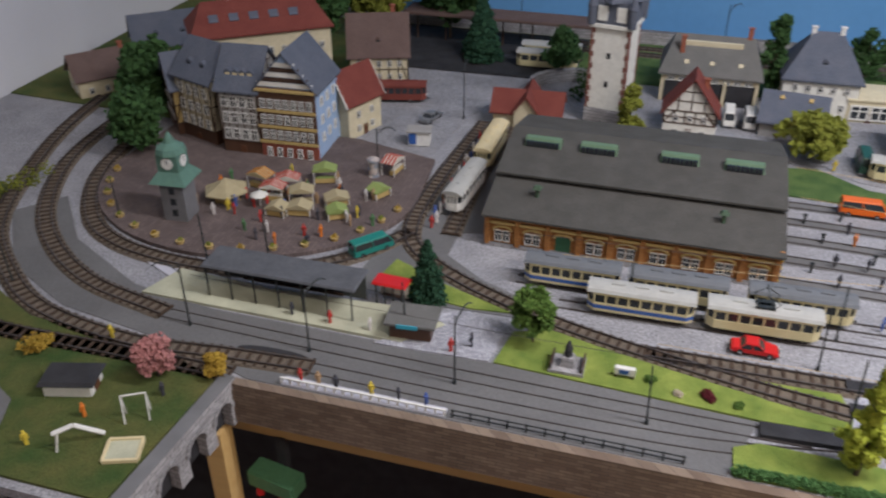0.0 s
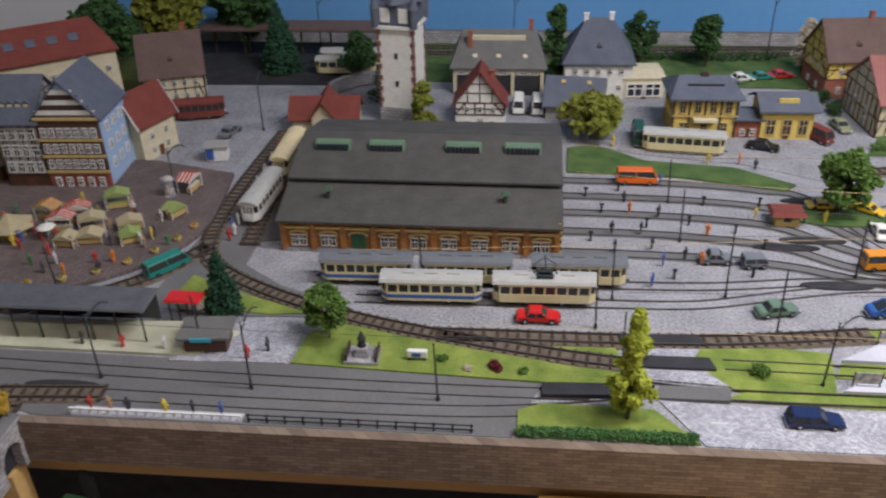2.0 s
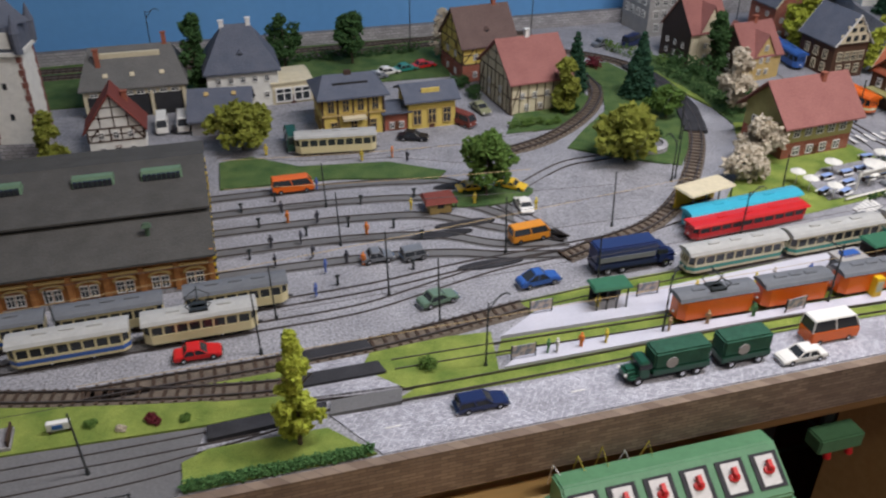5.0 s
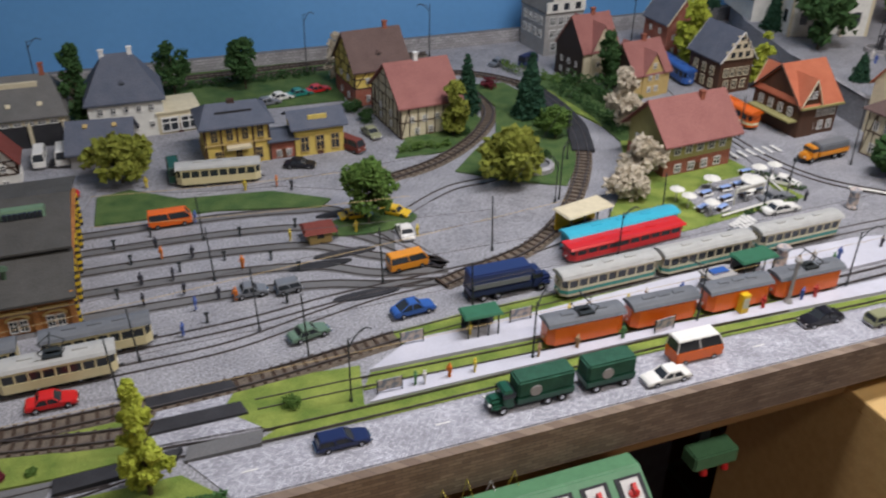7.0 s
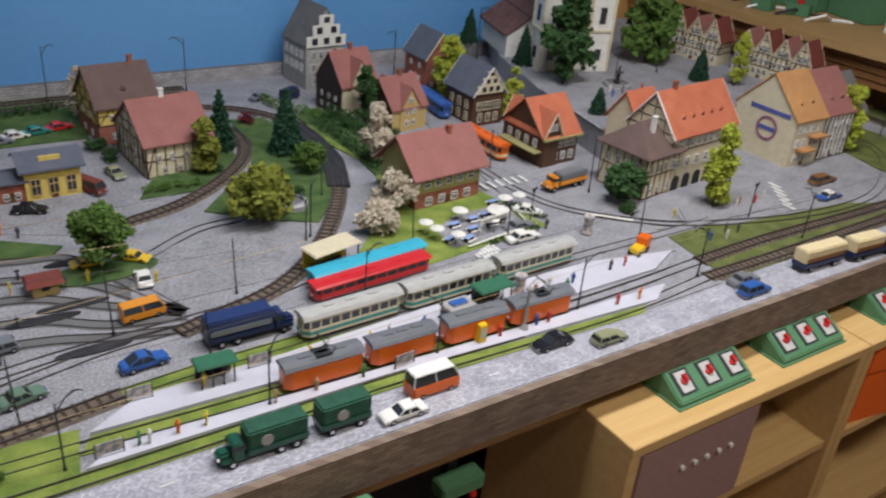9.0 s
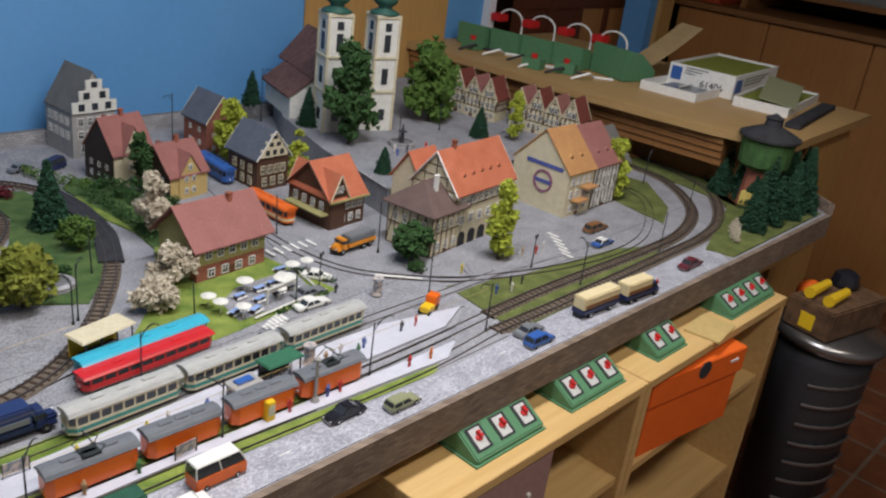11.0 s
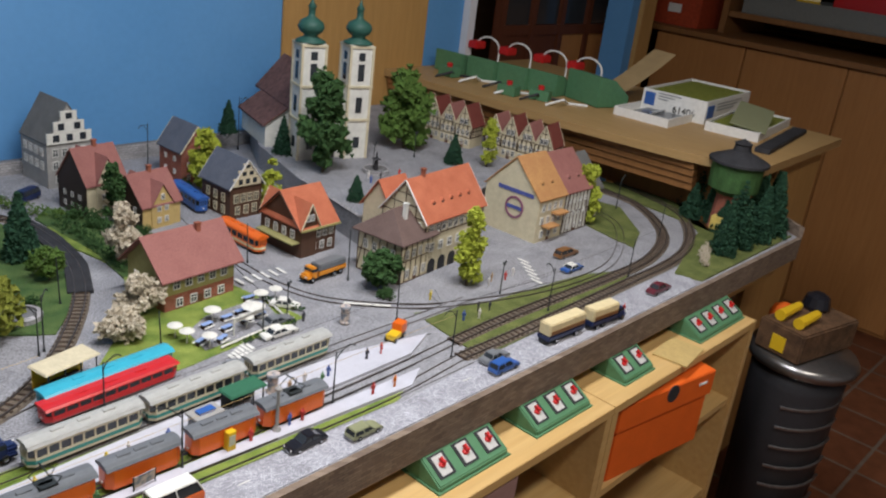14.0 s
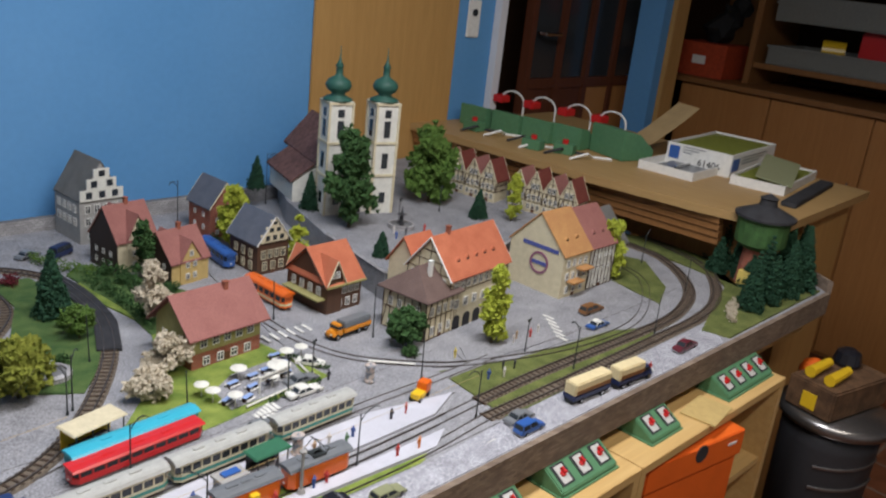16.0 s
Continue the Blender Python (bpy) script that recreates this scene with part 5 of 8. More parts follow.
for hw, z0, z1 in ((0.034, 0.072, 0.09), (0.022, 0.0903, 0.106), (0.01, 0.1063, 0.12)):
    boxpart("gable_tier", wg, w_cream, -hw, hw, -0.0545, -0.0505, z0, z1)
    for u in ((-0.018, 0.0, 0.018) if hw > 0.03 else (-0.009, 0.009) if hw > 0.02 else (0.0,)):
        boxpart("gable_window", wg, glass_dark, u - 0.005, u + 0.005, -0.0552, -0.0542, z0 + 0.004, z1 - 0.003)
bh = house(1.322, 0.597, 3, 0.092, 0.118, 0.062, 0.12, w_brown, roof_red, "dark timber house with orange tiled roof and two gables", axis="x", trim=timber, rows=[("s", [(0.01, 4, 0.9), (0.036, 5, 0.9)]), ("w", [(0.036, 4, 0.85)])], win=(0.009, 0.015), door=False)
wing = house(1.322, 0.597, 3, 0.038, 0.118, 0.07, 0.108, w_brown, roof_red, "wing", axis="y", overhang=0.005, rows=[("s", [(0.074, 2, 0.6)])], win=(0.007, 0.012), trim=w_cream, door=False)
for o in wing.children:
    o.matrix_basis = pose(-0.026, -0.003, 0) @ o.matrix_basis
cross_gable(bh, wing)
boxpart("eave_board", bh, w_green, -0.05, 0.052, -0.068, -0.0645, 0.055, 0.059)
boxpart("awning", bh, w_green, -0.066, -0.0465, -0.058, 0.05, 0.03, 0.033)
house(1.398, 0.398, 7, 0.094, 0.104, 0.088, 0.128, w_cream, roof_brown, "half-timbered corner house with a brown hipped roof and white chimney", axis="x", hip=0.04, overhang=0.01, timbered=6, rows=[("s", [(0.01, 3, 0.8), (0.05, 4, 0.85)]), ("w", [(0.01, 4, 0.8), (0.05, 4, 0.85)])], win=(0.008, 0.015), chimney=[(-0.005, -0.02, 0.142)])
rh = house(1.514, 0.412, 6, 0.19, 0.108, 0.112, 0.178, w_cream, roof_red, "large timber-framed town hall with a bright orange roof", axis="x", timbered=8, timber_z=0.078, trim=white, rows=[("s", [(0.085, 9, 0.92), (0.046, 6, 0.9)]), ("w", [(0.088, 4, 0.9)])], win=(0.011, 0.016), dormers=5, chimney=[(-0.05, 0.0, 0.192)], name="town_hall", category="town hall", door=False)
# arched dark plates: the arcade's inner shade is put into their colour
for i in range(5):
    u = -0.066 + 0.033 * i
    bm = B()
    prism_pts = [(u - 0.011, 0.0), (u + 0.011, 0.0), (u + 0.011, 0.018)] + [(u + 0.011 * math.cos(math.pi * k / 8), 0.018 + 0.011 * math.sin(math.pi * k / 8)) for k in range(1, 8)] + [(u - 0.011, 0.018)]
    extrude_y(bm, prism_pts, -0.0552, -0.0525)
    part("arcade_arch", bm, tar, rh)
rw = house(1.462, 0.487, 6, 0.07, 0.075, 0.1, 0.152, w_cream, roof_red, "rear town hall wing under an orange roof", axis="x", door=False)
beer = house(1.816, 0.412, 1, 0.1, 0.15, 0.1, 0.177, w_cream, roof_tan, "cream gabled brewery inn with tan roof and painted wall sign", axis="x", rows=[("s", [(0.01, 3, 0.8), (0.042, 4, 0.85), (0.072, 4, 0.85)])], win=(0.009, 0.015), dormers=2, overhang=0.004)
bm = B()
rings = [[bm.verts.new((x, -0.01 + r * math.cos(6.2832 * k / 24), 0.065 + r * math.sin(6.2832 * k / 24))) for k in range(24)] for x, r in ((-0.05, 0.0255), (-0.0518, 0.0255), (-0.0518, 0.0205), (-0.05, 0.0205))]
for a, b in zip(rings, rings[1:] + rings[:1]):
    for k in range(24):
        bm.faces.new((a[k], a[(k + 1) % 24], b[(k + 1) % 24], b[k]))
part("wall_emblem", bm, plain("sign_maroon", (0.25, 0.1, 0.16), 0.7), beer)
boxpart("sign_bar", beer, plain("sign_blue", (0.08, 0.1, 0.3), 0.7), -0.0512, -0.05, -0.058, 0.04, 0.098, 0.107)
boxpart("sign_bar", beer, plain("sign_blue", (0.08, 0.1, 0.3), 0.7), -0.0516, -0.05, -0.03, 0.01, 0.061, 0.069)
for k, zz in enumerate((0.024, 0.05)):
    boxpart("awning", beer, roof_tan, -0.03 + 0.03 * k, 0.012 + 0.03 * k, -0.096, -0.0755, zz + 0.012, zz + 0.016)
house(1.92, 0.412, 1, 0.1, 0.145, 0.1, 0.173, w_white, roof_pink, "white timbered house with a dusty red roof", axis="x", timbered=7, rows=[("s", [(0.01, 3, 0.8), (0.042, 4, 0.85), (0.072, 4, 0.85)])], dormers=2, overhang=0.004)
house(2.015, 0.43, 3, 0.085, 0.13, 0.08, 0.15, w_grey, roof_grey, "grey slate-roofed town house", axis="x", rows=[("s", [(0.01, 3, 0.8), (0.036, 3, 0.85)])])
for hx, hy, n in ((2.075, 0.9, 4), (2.12, 0.66, 4)):
    for k in range(n):
        u = (k - (n - 1) / 2) * 0.052
        house(hx + 0.1 * u, hy - u, -78, 0.05, 0.07, 0.062, 0.108 + 0.006 * (k % 2), w_cream, roof_dkred if k % 2 else roof_pink, "narrow cream timbered gable house below the ledge", axis="y", timbered=4, timber_z=0.028, z=0.058, trim=w_cream, overhang=0.003, rows=[("s", [(0.01, 3, 0.85), (0.036, 3, 0.85), (0.066, 2, 0.5)])], win=(0.008, 0.013))

# ---- market houses ----
mk = house(-0.682, 0.556, 3, 0.095, 0.1, 0.122, 0.178, w_blue, roof_slate, "tall gabled market house with blue side wall and timbered front", axis="y", rows=[("e", [(0.03, 3, 0.8), (0.06, 3, 0.8), (0.09, 3, 0.8)])], win=(0.009, 0.013), door=False, name="market_house")
boxpart("timber_front", mk, w_brown, -0.048, 0.048, -0.054, -0.0502, 0.03, 0.122)
boxpart("shop_front", mk, w_red, -0.048, 0.048, -0.054, -0.0502, 0.0, 0.0295)
windows_on(mk, 0.095, 0.1095, "s", [(0.008, 5, 0.9), (0.038, 7, 0.95), (0.064, 7, 0.95), (0.09, 7, 0.95)], 0.007, 0.014)
for zz in (0.03, 0.056, 0.083, 0.117):
    boxpart("storey_beam", mk, w_ochre, -0.049, 0.049, -0.057, -0.054, zz, zz + 0.004)
for k in range(5):
    zz = 0.124 + k * 0.008
    hw = 0.047 * (1 - (zz - 0.122) / 0.056)
    boxpart("gable_beam", mk, timber if k % 2 else white, -hw, hw, -0.0515, -0.0502, zz, zz + 0.007)
mk2 = house(-0.764, 0.55, 3, 0.066, 0.1, 0.115, 0.168, w_grey, roof_slate, "grey-violet timbered market house with mansard and cream dormers", axis="x", rows=[("s", [(0.03, 4, 0.9), (0.058, 4, 0.9), (0.085, 4, 0.9)])], win=(0.009, 0.017), dormers=4, timbered=5, base=w_brown, base_h=0.026, name="market_house")
mk3 = house(-0.84, 0.57, -20, 0.085, 0.095, 0.115, 0.162, w_cream, roof_slate, "cream market house with dark slate turret roof", axis="x", rows=[("s", [(0.032, 4, 0.9), (0.058, 4, 0.9), (0.085, 4, 0.9)]), ("w", [(0.032, 4, 0.9), (0.058, 4, 0.9)])], timbered=6, base=w_brown, base_h=0.028, dormers=2, win=(0.009, 0.015), name="market_house")
house(-0.895, 0.59, -48, 0.08, 0.085, 0.09, 0.135, w_ochre, roof_slate, "dark gabled market house with ochre storeys", axis="y", rows=[("s", [(0.03, 4, 0.9), (0.055, 4, 0.9)])], timbered=5, base=w_brown, base_h=0.025, name="market_house")
hotel = house(-0.845, 0.748, 36, 0.24, 0.11, 0.14, 0.182, w_cream, roof_dkred, "long hotel with a dark red roof and grey skylights", axis="x", hip=0.03, rows=[("s", [(0.1, 10, 0.95)]), ("e", [(0.06, 4, 0.9), (0.1, 4, 0.9)])], name="hotel", category="hotel")
for u in (-0.08, -0.045, -0.01, 0.025, 0.06):
    sky = boxpart("skylight", hotel, roof_slate, -0.008, 0.008, -0.008, 0.008, -0.0015, 0.0025)
    sky.matrix_basis = pose(u, -0.03, 0.161, 37, 0, 0)
house(-0.628, 0.648, 68, 0.08, 0.055, 0.068, 0.112, w_cream, roof_dkred, "cream house with a stepped gable and red roof", axis="x", rows=[("s", [(0.01, 2, 0.8), (0.035, 2, 0.8)])], trim=w_white)
house(-0.672, 0.9, 20, 0.11, 0.095, 0.062, 0.125, w_cream, roof_brown, "cream house under a tall dark brown roof", axis="x", timbered=6, rows=[("s", [(0.012, 5, 0.9), (0.038, 5, 0.9)]), ("e", [(0.012, 3, 0.8)])], dormers=1, chimney=[(0.03, 0.02, 0.135)])
house(-0.345, 0.765, 4, 0.115, 0.065, 0.03, 0.056, w_cream, roof_dkred, "small stop building with a dark red roof", axis="x", rows=[("s", [(0.006, 4, 0.9)])])
house(-0.345, 0.765, 4, 0.04, 0.085, 0.034, 0.06, w_cream, roof_dkred, "cross gable of the small stop building", axis="y", name="porch", door=False)
house(-1.15, 0.7, 50, 0.13, 0.075, 0.04, 0.075, w_cream, roof_brown, "low cream house with a dark brown roof", axis="x", rows=[("s", [(0.01, 4, 0.9)]), ("w", [(0.01, 2, 0.8)])], chimney=[(0.03, 0.0, 0.085)])
house(-1.12, 0.87, 40, 0.14, 0.085, 0.05, 0.1, w_ochre, roof_slate, "ochre house with a slate roof at the back corner", axis="x", rows=[("s", [(0.012, 5, 0.9)])], dormers=2)


# ---- towers ----
quoin_red = plain("quoin_red", (0.2, 0.085, 0.065), 0.85)

def gate_tower():
    t = empty("gate_tower", "white stone gate tower with red quoins and dark belfry", "tower", -0.212, 0.815, 0, -10)
    boxpart("base", t, stone_wall, -0.034, 0.034, -0.034, 0.034, 0, 0.03)
    boxpart("shaft", t, w_white, -0.0325, 0.0325, -0.0325, 0.0325, 0.03, 0.172)
    for k in range(14):
        for sx in (-1, 1):
            for sy in (-1, 1):
                w_ = 0.007 if k % 2 else 0.004
                bm = B()
                box(bm, sx * 0.0335 - (w_ if sx > 0 else 0), sx * 0.0335 + (0 if sx > 0 else w_), sy * 0.0335 - (w_ if sy > 0 else 0), sy * 0.0335 + (0 if sy > 0 else w_), 0.03 + k * 0.0101, 0.039 + k * 0.0101)
                part("quoin", bm, quoin_red, t)
    boxpart("cornice", t, w_white, -0.037, 0.037, -0.037, 0.037, 0.172, 0.178)
    boxpart("belfry", t, roof_slate, -0.034, 0.034, -0.034, 0.034, 0.178, 0.215)
    for u in (-0.016, 0.016):
        boxpart("belfry_opening", t, w_white, u - 0.008, u + 0.008, -0.036, -0.0335, 0.184, 0.208)
    for sx in (-1, 1):
        for sy in (-1, 1):
            bm = B()
            lathe(bm, [(0.007, 0.176), (0.008, 0.205), (0.009, 0.207), (0.0003, 0.235)], 8, sx * 0.034, sy * 0.034)
            part("turret", bm, roof_slate, t)
    bm = B()
    lathe(bm, [(0.048, 0.215), (0.03, 0.235), (0.012, 0.26), (0.0005, 0.3)], 4)
    part("spire", bm, roof_slate, t)
    for zz in (0.07, 0.12):
        boxpart("slit_window", t, glass_dark, -0.003, 0.003, -0.0332, -0.032, zz, zz + 0.01)
    return t


gate_tower()


def clock_tower():
    t = empty("clock_tower", "grey stone clock tower with green copper roofs", "tower", -0.75, 0.29, 0.006, 5)
    copper = plain("copper_green", (0.1, 0.2, 0.155), 0.7)
    boxpart("shaft", t, plain("tower_stone", (0.17, 0.17, 0.175), 0.85, bump=0.3), -0.0175, 0.0175, -0.0175, 0.0175, 0, 0.06)
    boxpart("lower_roof", t, copper, -0.027, 0.027, -0.027, 0.027, 0.06, 0.075, top=(0.011, 0.011))
    boxpart("clock_stage", t, copper, -0.0155, 0.0155, -0.0155, 0.0155, 0.075, 0.1)
    for a in range(4):
        bm = B()
        tube(bm, (0, -0.0158, 0.088), (0, -0.0168, 0.088), 0.0085, n=16)
        f = part("clock_face", bm, white, t)
        f.matrix_basis = pose(0, 0, 0, 0, 0, 90 * a)
        boxpart("clock_pointer", f, tar, -0.0006, 0.0006, -0.0172, -0.0168, 0.088, 0.094)
    bm = B()
    lathe(bm, [(0.022, 0.1), (0.019, 0.108), (0.008, 0.114), (0.006, 0.12), (0.0004, 0.13)], 8)
    part("roof", bm, copper, t)
    for k in range(3):
        boxpart("window_slit", t, glass_dark, -0.004, 0.004, -0.018, -0.017, 0.008 + k * 0.017, 0.018 + k * 0.017)


clock_tower()


church_tiles = plain("church_tiles", (0.17, 0.085, 0.07), 0.8, vary=0.2)


def church():
    c = empty("church", "white twin-towered church with green onion domes", "church", 1.664, 0.955, 0.058, -17)
    c.scale = (1.32, 1.32, 1.35)
    copper = plain("dome_green", (0.03, 0.1, 0.075), 0.5)
    bm = B()
    e, r, w = 0.078, 0.136, 0.052
    q = [(-w, 0), (w, 0), (w, e), (0, r), (-w, e)]
    extrude_y(bm, q, -0.03, 0.2)
    part("nave", bm, w_white, c)
    for s in (-1, 1):
        bm = B()
        a = [(s * (w + 0.006), -0.028, e - 0.006), (0, -0.028, r), (0, 0.21, r), (s * (w + 0.006), 0.21, e - 0.006)]
        lov = [bm.verts.new(p) for p in a]
        hiv = [bm.verts.new((p[0], p[1], p[2] + 0.004)) for p in a]
        bm.faces.new(hiv)
        bm.faces.new(lov[::-1])
        for i in range(4):
            bm.faces.new((lov[i], lov[(i + 1) % 4], hiv[(i + 1) % 4], hiv[i]))
        part("roof", bm, church_tiles, c)
        bm = B()
        extrude_y(bm, [(s * w, 0), (s * (w + 0.045), 0), (s * (w + 0.045), 0.04), (s * w, 0.07)], 0.03, 0.17)
        part("aisle", bm, w_white, c)
        bm = B()
        a = [(s * (w - 0.002), 0.025, 0.075), (s * (w + 0.052), 0.025, 0.038), (s * (w + 0.052), 0.175, 0.038), (s * (w - 0.002), 0.175, 0.075)]
        lov = [bm.verts.new(p) for p in a]
        hiv = [bm.verts.new((p[0], p[1], p[2] + 0.004)) for p in a]
        bm.faces.new(hiv)
        bm.faces.new(lov[::-1])
        for i in range(4):
            bm.faces.new((lov[i], lov[(i + 1) % 4], hiv[(i + 1) % 4], hiv[i]))
        part("aisle_roof", bm, church_tiles, c)
        tx = s * 0.046
        bm = B()
        box(bm, tx - 0.022, tx + 0.022, -0.062, -0.018, 0, 0.205)
        tw = part("bell_tower", bm, w_white, c)
        for sx in (-1, 1):
            for sy in (-0.062, -0.018):
                boxpart("corner_strip", tw, w_cream, tx + sx * 0.022 - 0.002, tx + sx * 0.022 + 0.002, sy - 0.002, sy + 0.002, 0, 0.2045)
        for zz in (0.07, 0.13, 0.2):
            boxpart("cornice", tw, w_cream, tx - 0.0245, tx + 0.0245, -0.0645, -0.0155, zz, zz + 0.004)
        for zz, hh in ((0.02, 0.02), (0.085, 0.028), (0.142, 0.03), (0.178, 0.014)):
            boxpart("belfry_window", tw, glass_dark, tx - 0.006, tx + 0.006, -0.0632, -0.0618, zz, zz + hh)
            boxpart("belfry_window", tw, glass_dark, tx - 0.0232, tx - 0.0218, -0.046, -0.034, zz, zz + hh)
        bm = B()
        lathe(bm, [(0.027, 0.205), (0.0265, 0.208), (0.013, 0.214), (0.0115, 0.217), (0.02, 0.223), (0.024, 0.231), (0.02, 0.24), (0.008, 0.247), (0.006, 0.25), (0.006, 0.262), (0.008, 0.264), (0.003, 0.272), (0.0012, 0.28), (0.0006, 0.298)], 18, tx, -0.04)
        part("onion_dome", bm, copper, c, smooth=True)
    bm = B()
    extrude_y(bm, [(-0.028, 0.0), (0.028, 0.0), (0.028, 0.1), (0.0, 0.14), (-0.028, 0.1)], -0.05, -0.028)
    part("facade_gable", bm, w_white, c)
    boxpart("portal", c, tar, -0.009, 0.009, -0.0515, -0.0495, 0, 0.03)
    bm = B()
    lathe(bm, [(0.007, 0.13), (0.007, 0.152), (0.011, 0.155), (0.008, 0.165), (0.003, 0.171), (0.0004, 0.186)], 8, 0, 0.13)
    part("ridge_turret", bm, copper, c)


church()


def water_tower():
    t = empty("water_tower", "round green water tower on a red brick base", "water tower", 2.292, 0.14, 0.004)
    t.scale = (1.2, 1.2, 1.5)
    green = mat("tank_green", (0.05, 0.12, 0.035), 0.7, vary=0.2, scale=60)
    bm = B()
    lathe(bm, [(0.034, 0), (0.032, 0.004), (0.028, 0.055), (0.03, 0.06)], 12)
    part("brick_base", bm, red_brick, t)
    bm = B()
    lathe(bm, [(0.032, 0.06), (0.05, 0.07), (0.052, 0.115), (0.05, 0.118)], 20)
    part("tank", bm, green, t)
    bm = B()
    lathe(bm, [(0.06, 0.113), (0.06, 0.117), (0.018, 0.132), (0.016, 0.142), (0.019, 0.144), (0.001, 0.152)], 20)
    part("roof", bm, tar, t)
    boxpart("porch", t, w_yellow, -0.042, -0.026, -0.012, 0.012, 0, 0.025)


water_tower()

# ---- trams and vehicles ----
p_orange = paint("orange", (0.72, 0.13, 0.008))
p_cream = paint("cream", (0.62, 0.54, 0.3))
p_beige = paint("beige", (0.52, 0.47, 0.31))
p_green = paint("green", (0.015, 0.2, 0.16))
p_dkgreen = paint("dark_green", (0.012, 0.07, 0.04))
p_blue = paint("blue", (0.03, 0.1, 0.33))
p_navy = paint("navy", (0.015, 0.025, 0.08))
p_red = paint("red", (0.55, 0.02, 0.02))
p_cyan = paint("cyan", (0.04, 0.38, 0.5))
p_yellow = paint("yellow", (0.7, 0.45, 0.02))
p_white = paint("white", (0.72, 0.71, 0.65))
p_black = paint("black", (0.012, 0.012, 0.016))
p_grey = paint("grey", (0.16, 0.17, 0.18))
p_amber = paint("amber", (0.68, 0.26, 0.02))
p_olive = paint("olive", (0.24, 0.25, 0.14))
p_mint = paint("mint", (0.12, 0.19, 0.13))
p_brown = paint("brown", (0.2, 0.09, 0.03))
t_roof = plain("tram_roof_grey", (0.14, 0.15, 0.16), 0.7)
t_roof_light = plain("tram_roof_light", (0.4, 0.4, 0.37), 0.7)

x = 0.615
for k, (length, pan) in enumerate(((0.1, True), (0.092, False), (0.092, False), (0.1, True))):
    tram(x, 0.1185 - 0.002 * k, -1, p_orange, t_roof, "orange tramcar with grey roof" + (" and pantograph" if pan else ", trailer without windows"), length=length, windows=False, pantograph=pan, z=0.004)
    x += 0.107
for a, b, y in ((-0.249, -0.132, 0.274), (-0.122, -0.006, 0.277), (0.018, 0.136, 0.281)):
    tram((a + b) / 2, y, 1.0, p_cream, t_roof, "old cream tramcar with slate grey roof and blue adverts", length=b - a, band=p_blue if a < -0.2 else None, z=0.0035, n=8)
for a, b, y, bd in ((-0.165, -0.042, 0.234, p_blue), (-0.028, 0.096, 0.238, None)):
    tram((a + b) / 2, y, 1.0, p_cream, t_roof_light, "cream tramcar with pale roof" + (" and blue advert band" if bd else ""), length=b - a, band=bd, z=0.0035, n=8, pantograph=bd is None)
for a, b, y in ((0.627, 0.771, 0.208), (0.779, 0.925, 0.212), (0.94, 1.085, 0.22)):
    tram((a + b) / 2, y, 2.0, p_beige, t_roof_light, "long beige tramcar with green waistband and pale roof", length=b - a, band=p_green, z=0.004, n=9)
tram(0.267, 0.685, -7, p_cream, t_roof_light, "cream museum tramcar standing by the station", length=0.13, z=0.002, n=8)
tram(-0.377, 0.455, 85, p_white, t_roof_light, "white tramcar beside the depot", length=0.115, z=0.0055, n=7)
tram(-0.374, 0.605, 89, p_cream, cream, "cream tramcar beside the depot", length=0.12, z=0.0055, n=7)
tram(0.775, 0.29, 4, p_red, p_red, "bright red articulated bus", length=0.19, z=0.002, n=10, category="bus", height=0.036, tall=0.7)
tram(0.785, 0.318, 5, p_cyan, p_cyan, "articulated bus with turquoise roof", length=0.19, z=0.002, n=10, category="bus", height=0.038, tall=0.78)
tram(-0.588, 0.79, 14, roof_dkred, roof_dkred, "old dark red bus", length=0.09, z=0.002, n=6, category="bus")
tram(1.225, 0.645, -88, p_orange, p_orange, "orange and cream town bus", length=0.125, z=0.003, band=p_cream, category="bus")
tram(1.255, 0.885, -95, p_blue, p_blue, "blue town bus with windows", length=0.125, z=0.003, category="bus")
lorry(0.575, 0.242, 0, p_navy, paint("navy_cover", (0.02, 0.035, 0.11)), "dark blue box lorry with a pale stripe", length=0.115, stripe=p_grey, height=0.04, width=0.028)
lorry(0.507, 0.037, 180, p_dkgreen, mat("green_tarp", (0.02, 0.085, 0.05), 0.75, vary=0.15, bump=0.3), "old dark green lorry with a round sign on its canvas", length=0.098, disc=True, height=0.038)
lorry(0.6, 0.036, 180, p_dkgreen, MATS["green_tarp"], "dark green canvas trailer with a round sign", length=0.062, cab=False, disc=True, height=0.038)
lorry(1.448, 0.033, 177, p_navy, cream, "navy trailer with a cream top", stripe=p_brown, length=0.1, cab=False, height=0.04)
lorry(1.565, 0.02, -4, p_navy, cream, "navy lorry with a cream top", stripe=p_brown, length=0.105, height=0.04)
lorry(1.262, 0.445, 185, p_amber, p_grey, "orange-yellow tipper truck with a grey load", length=0.1, height=0.03)
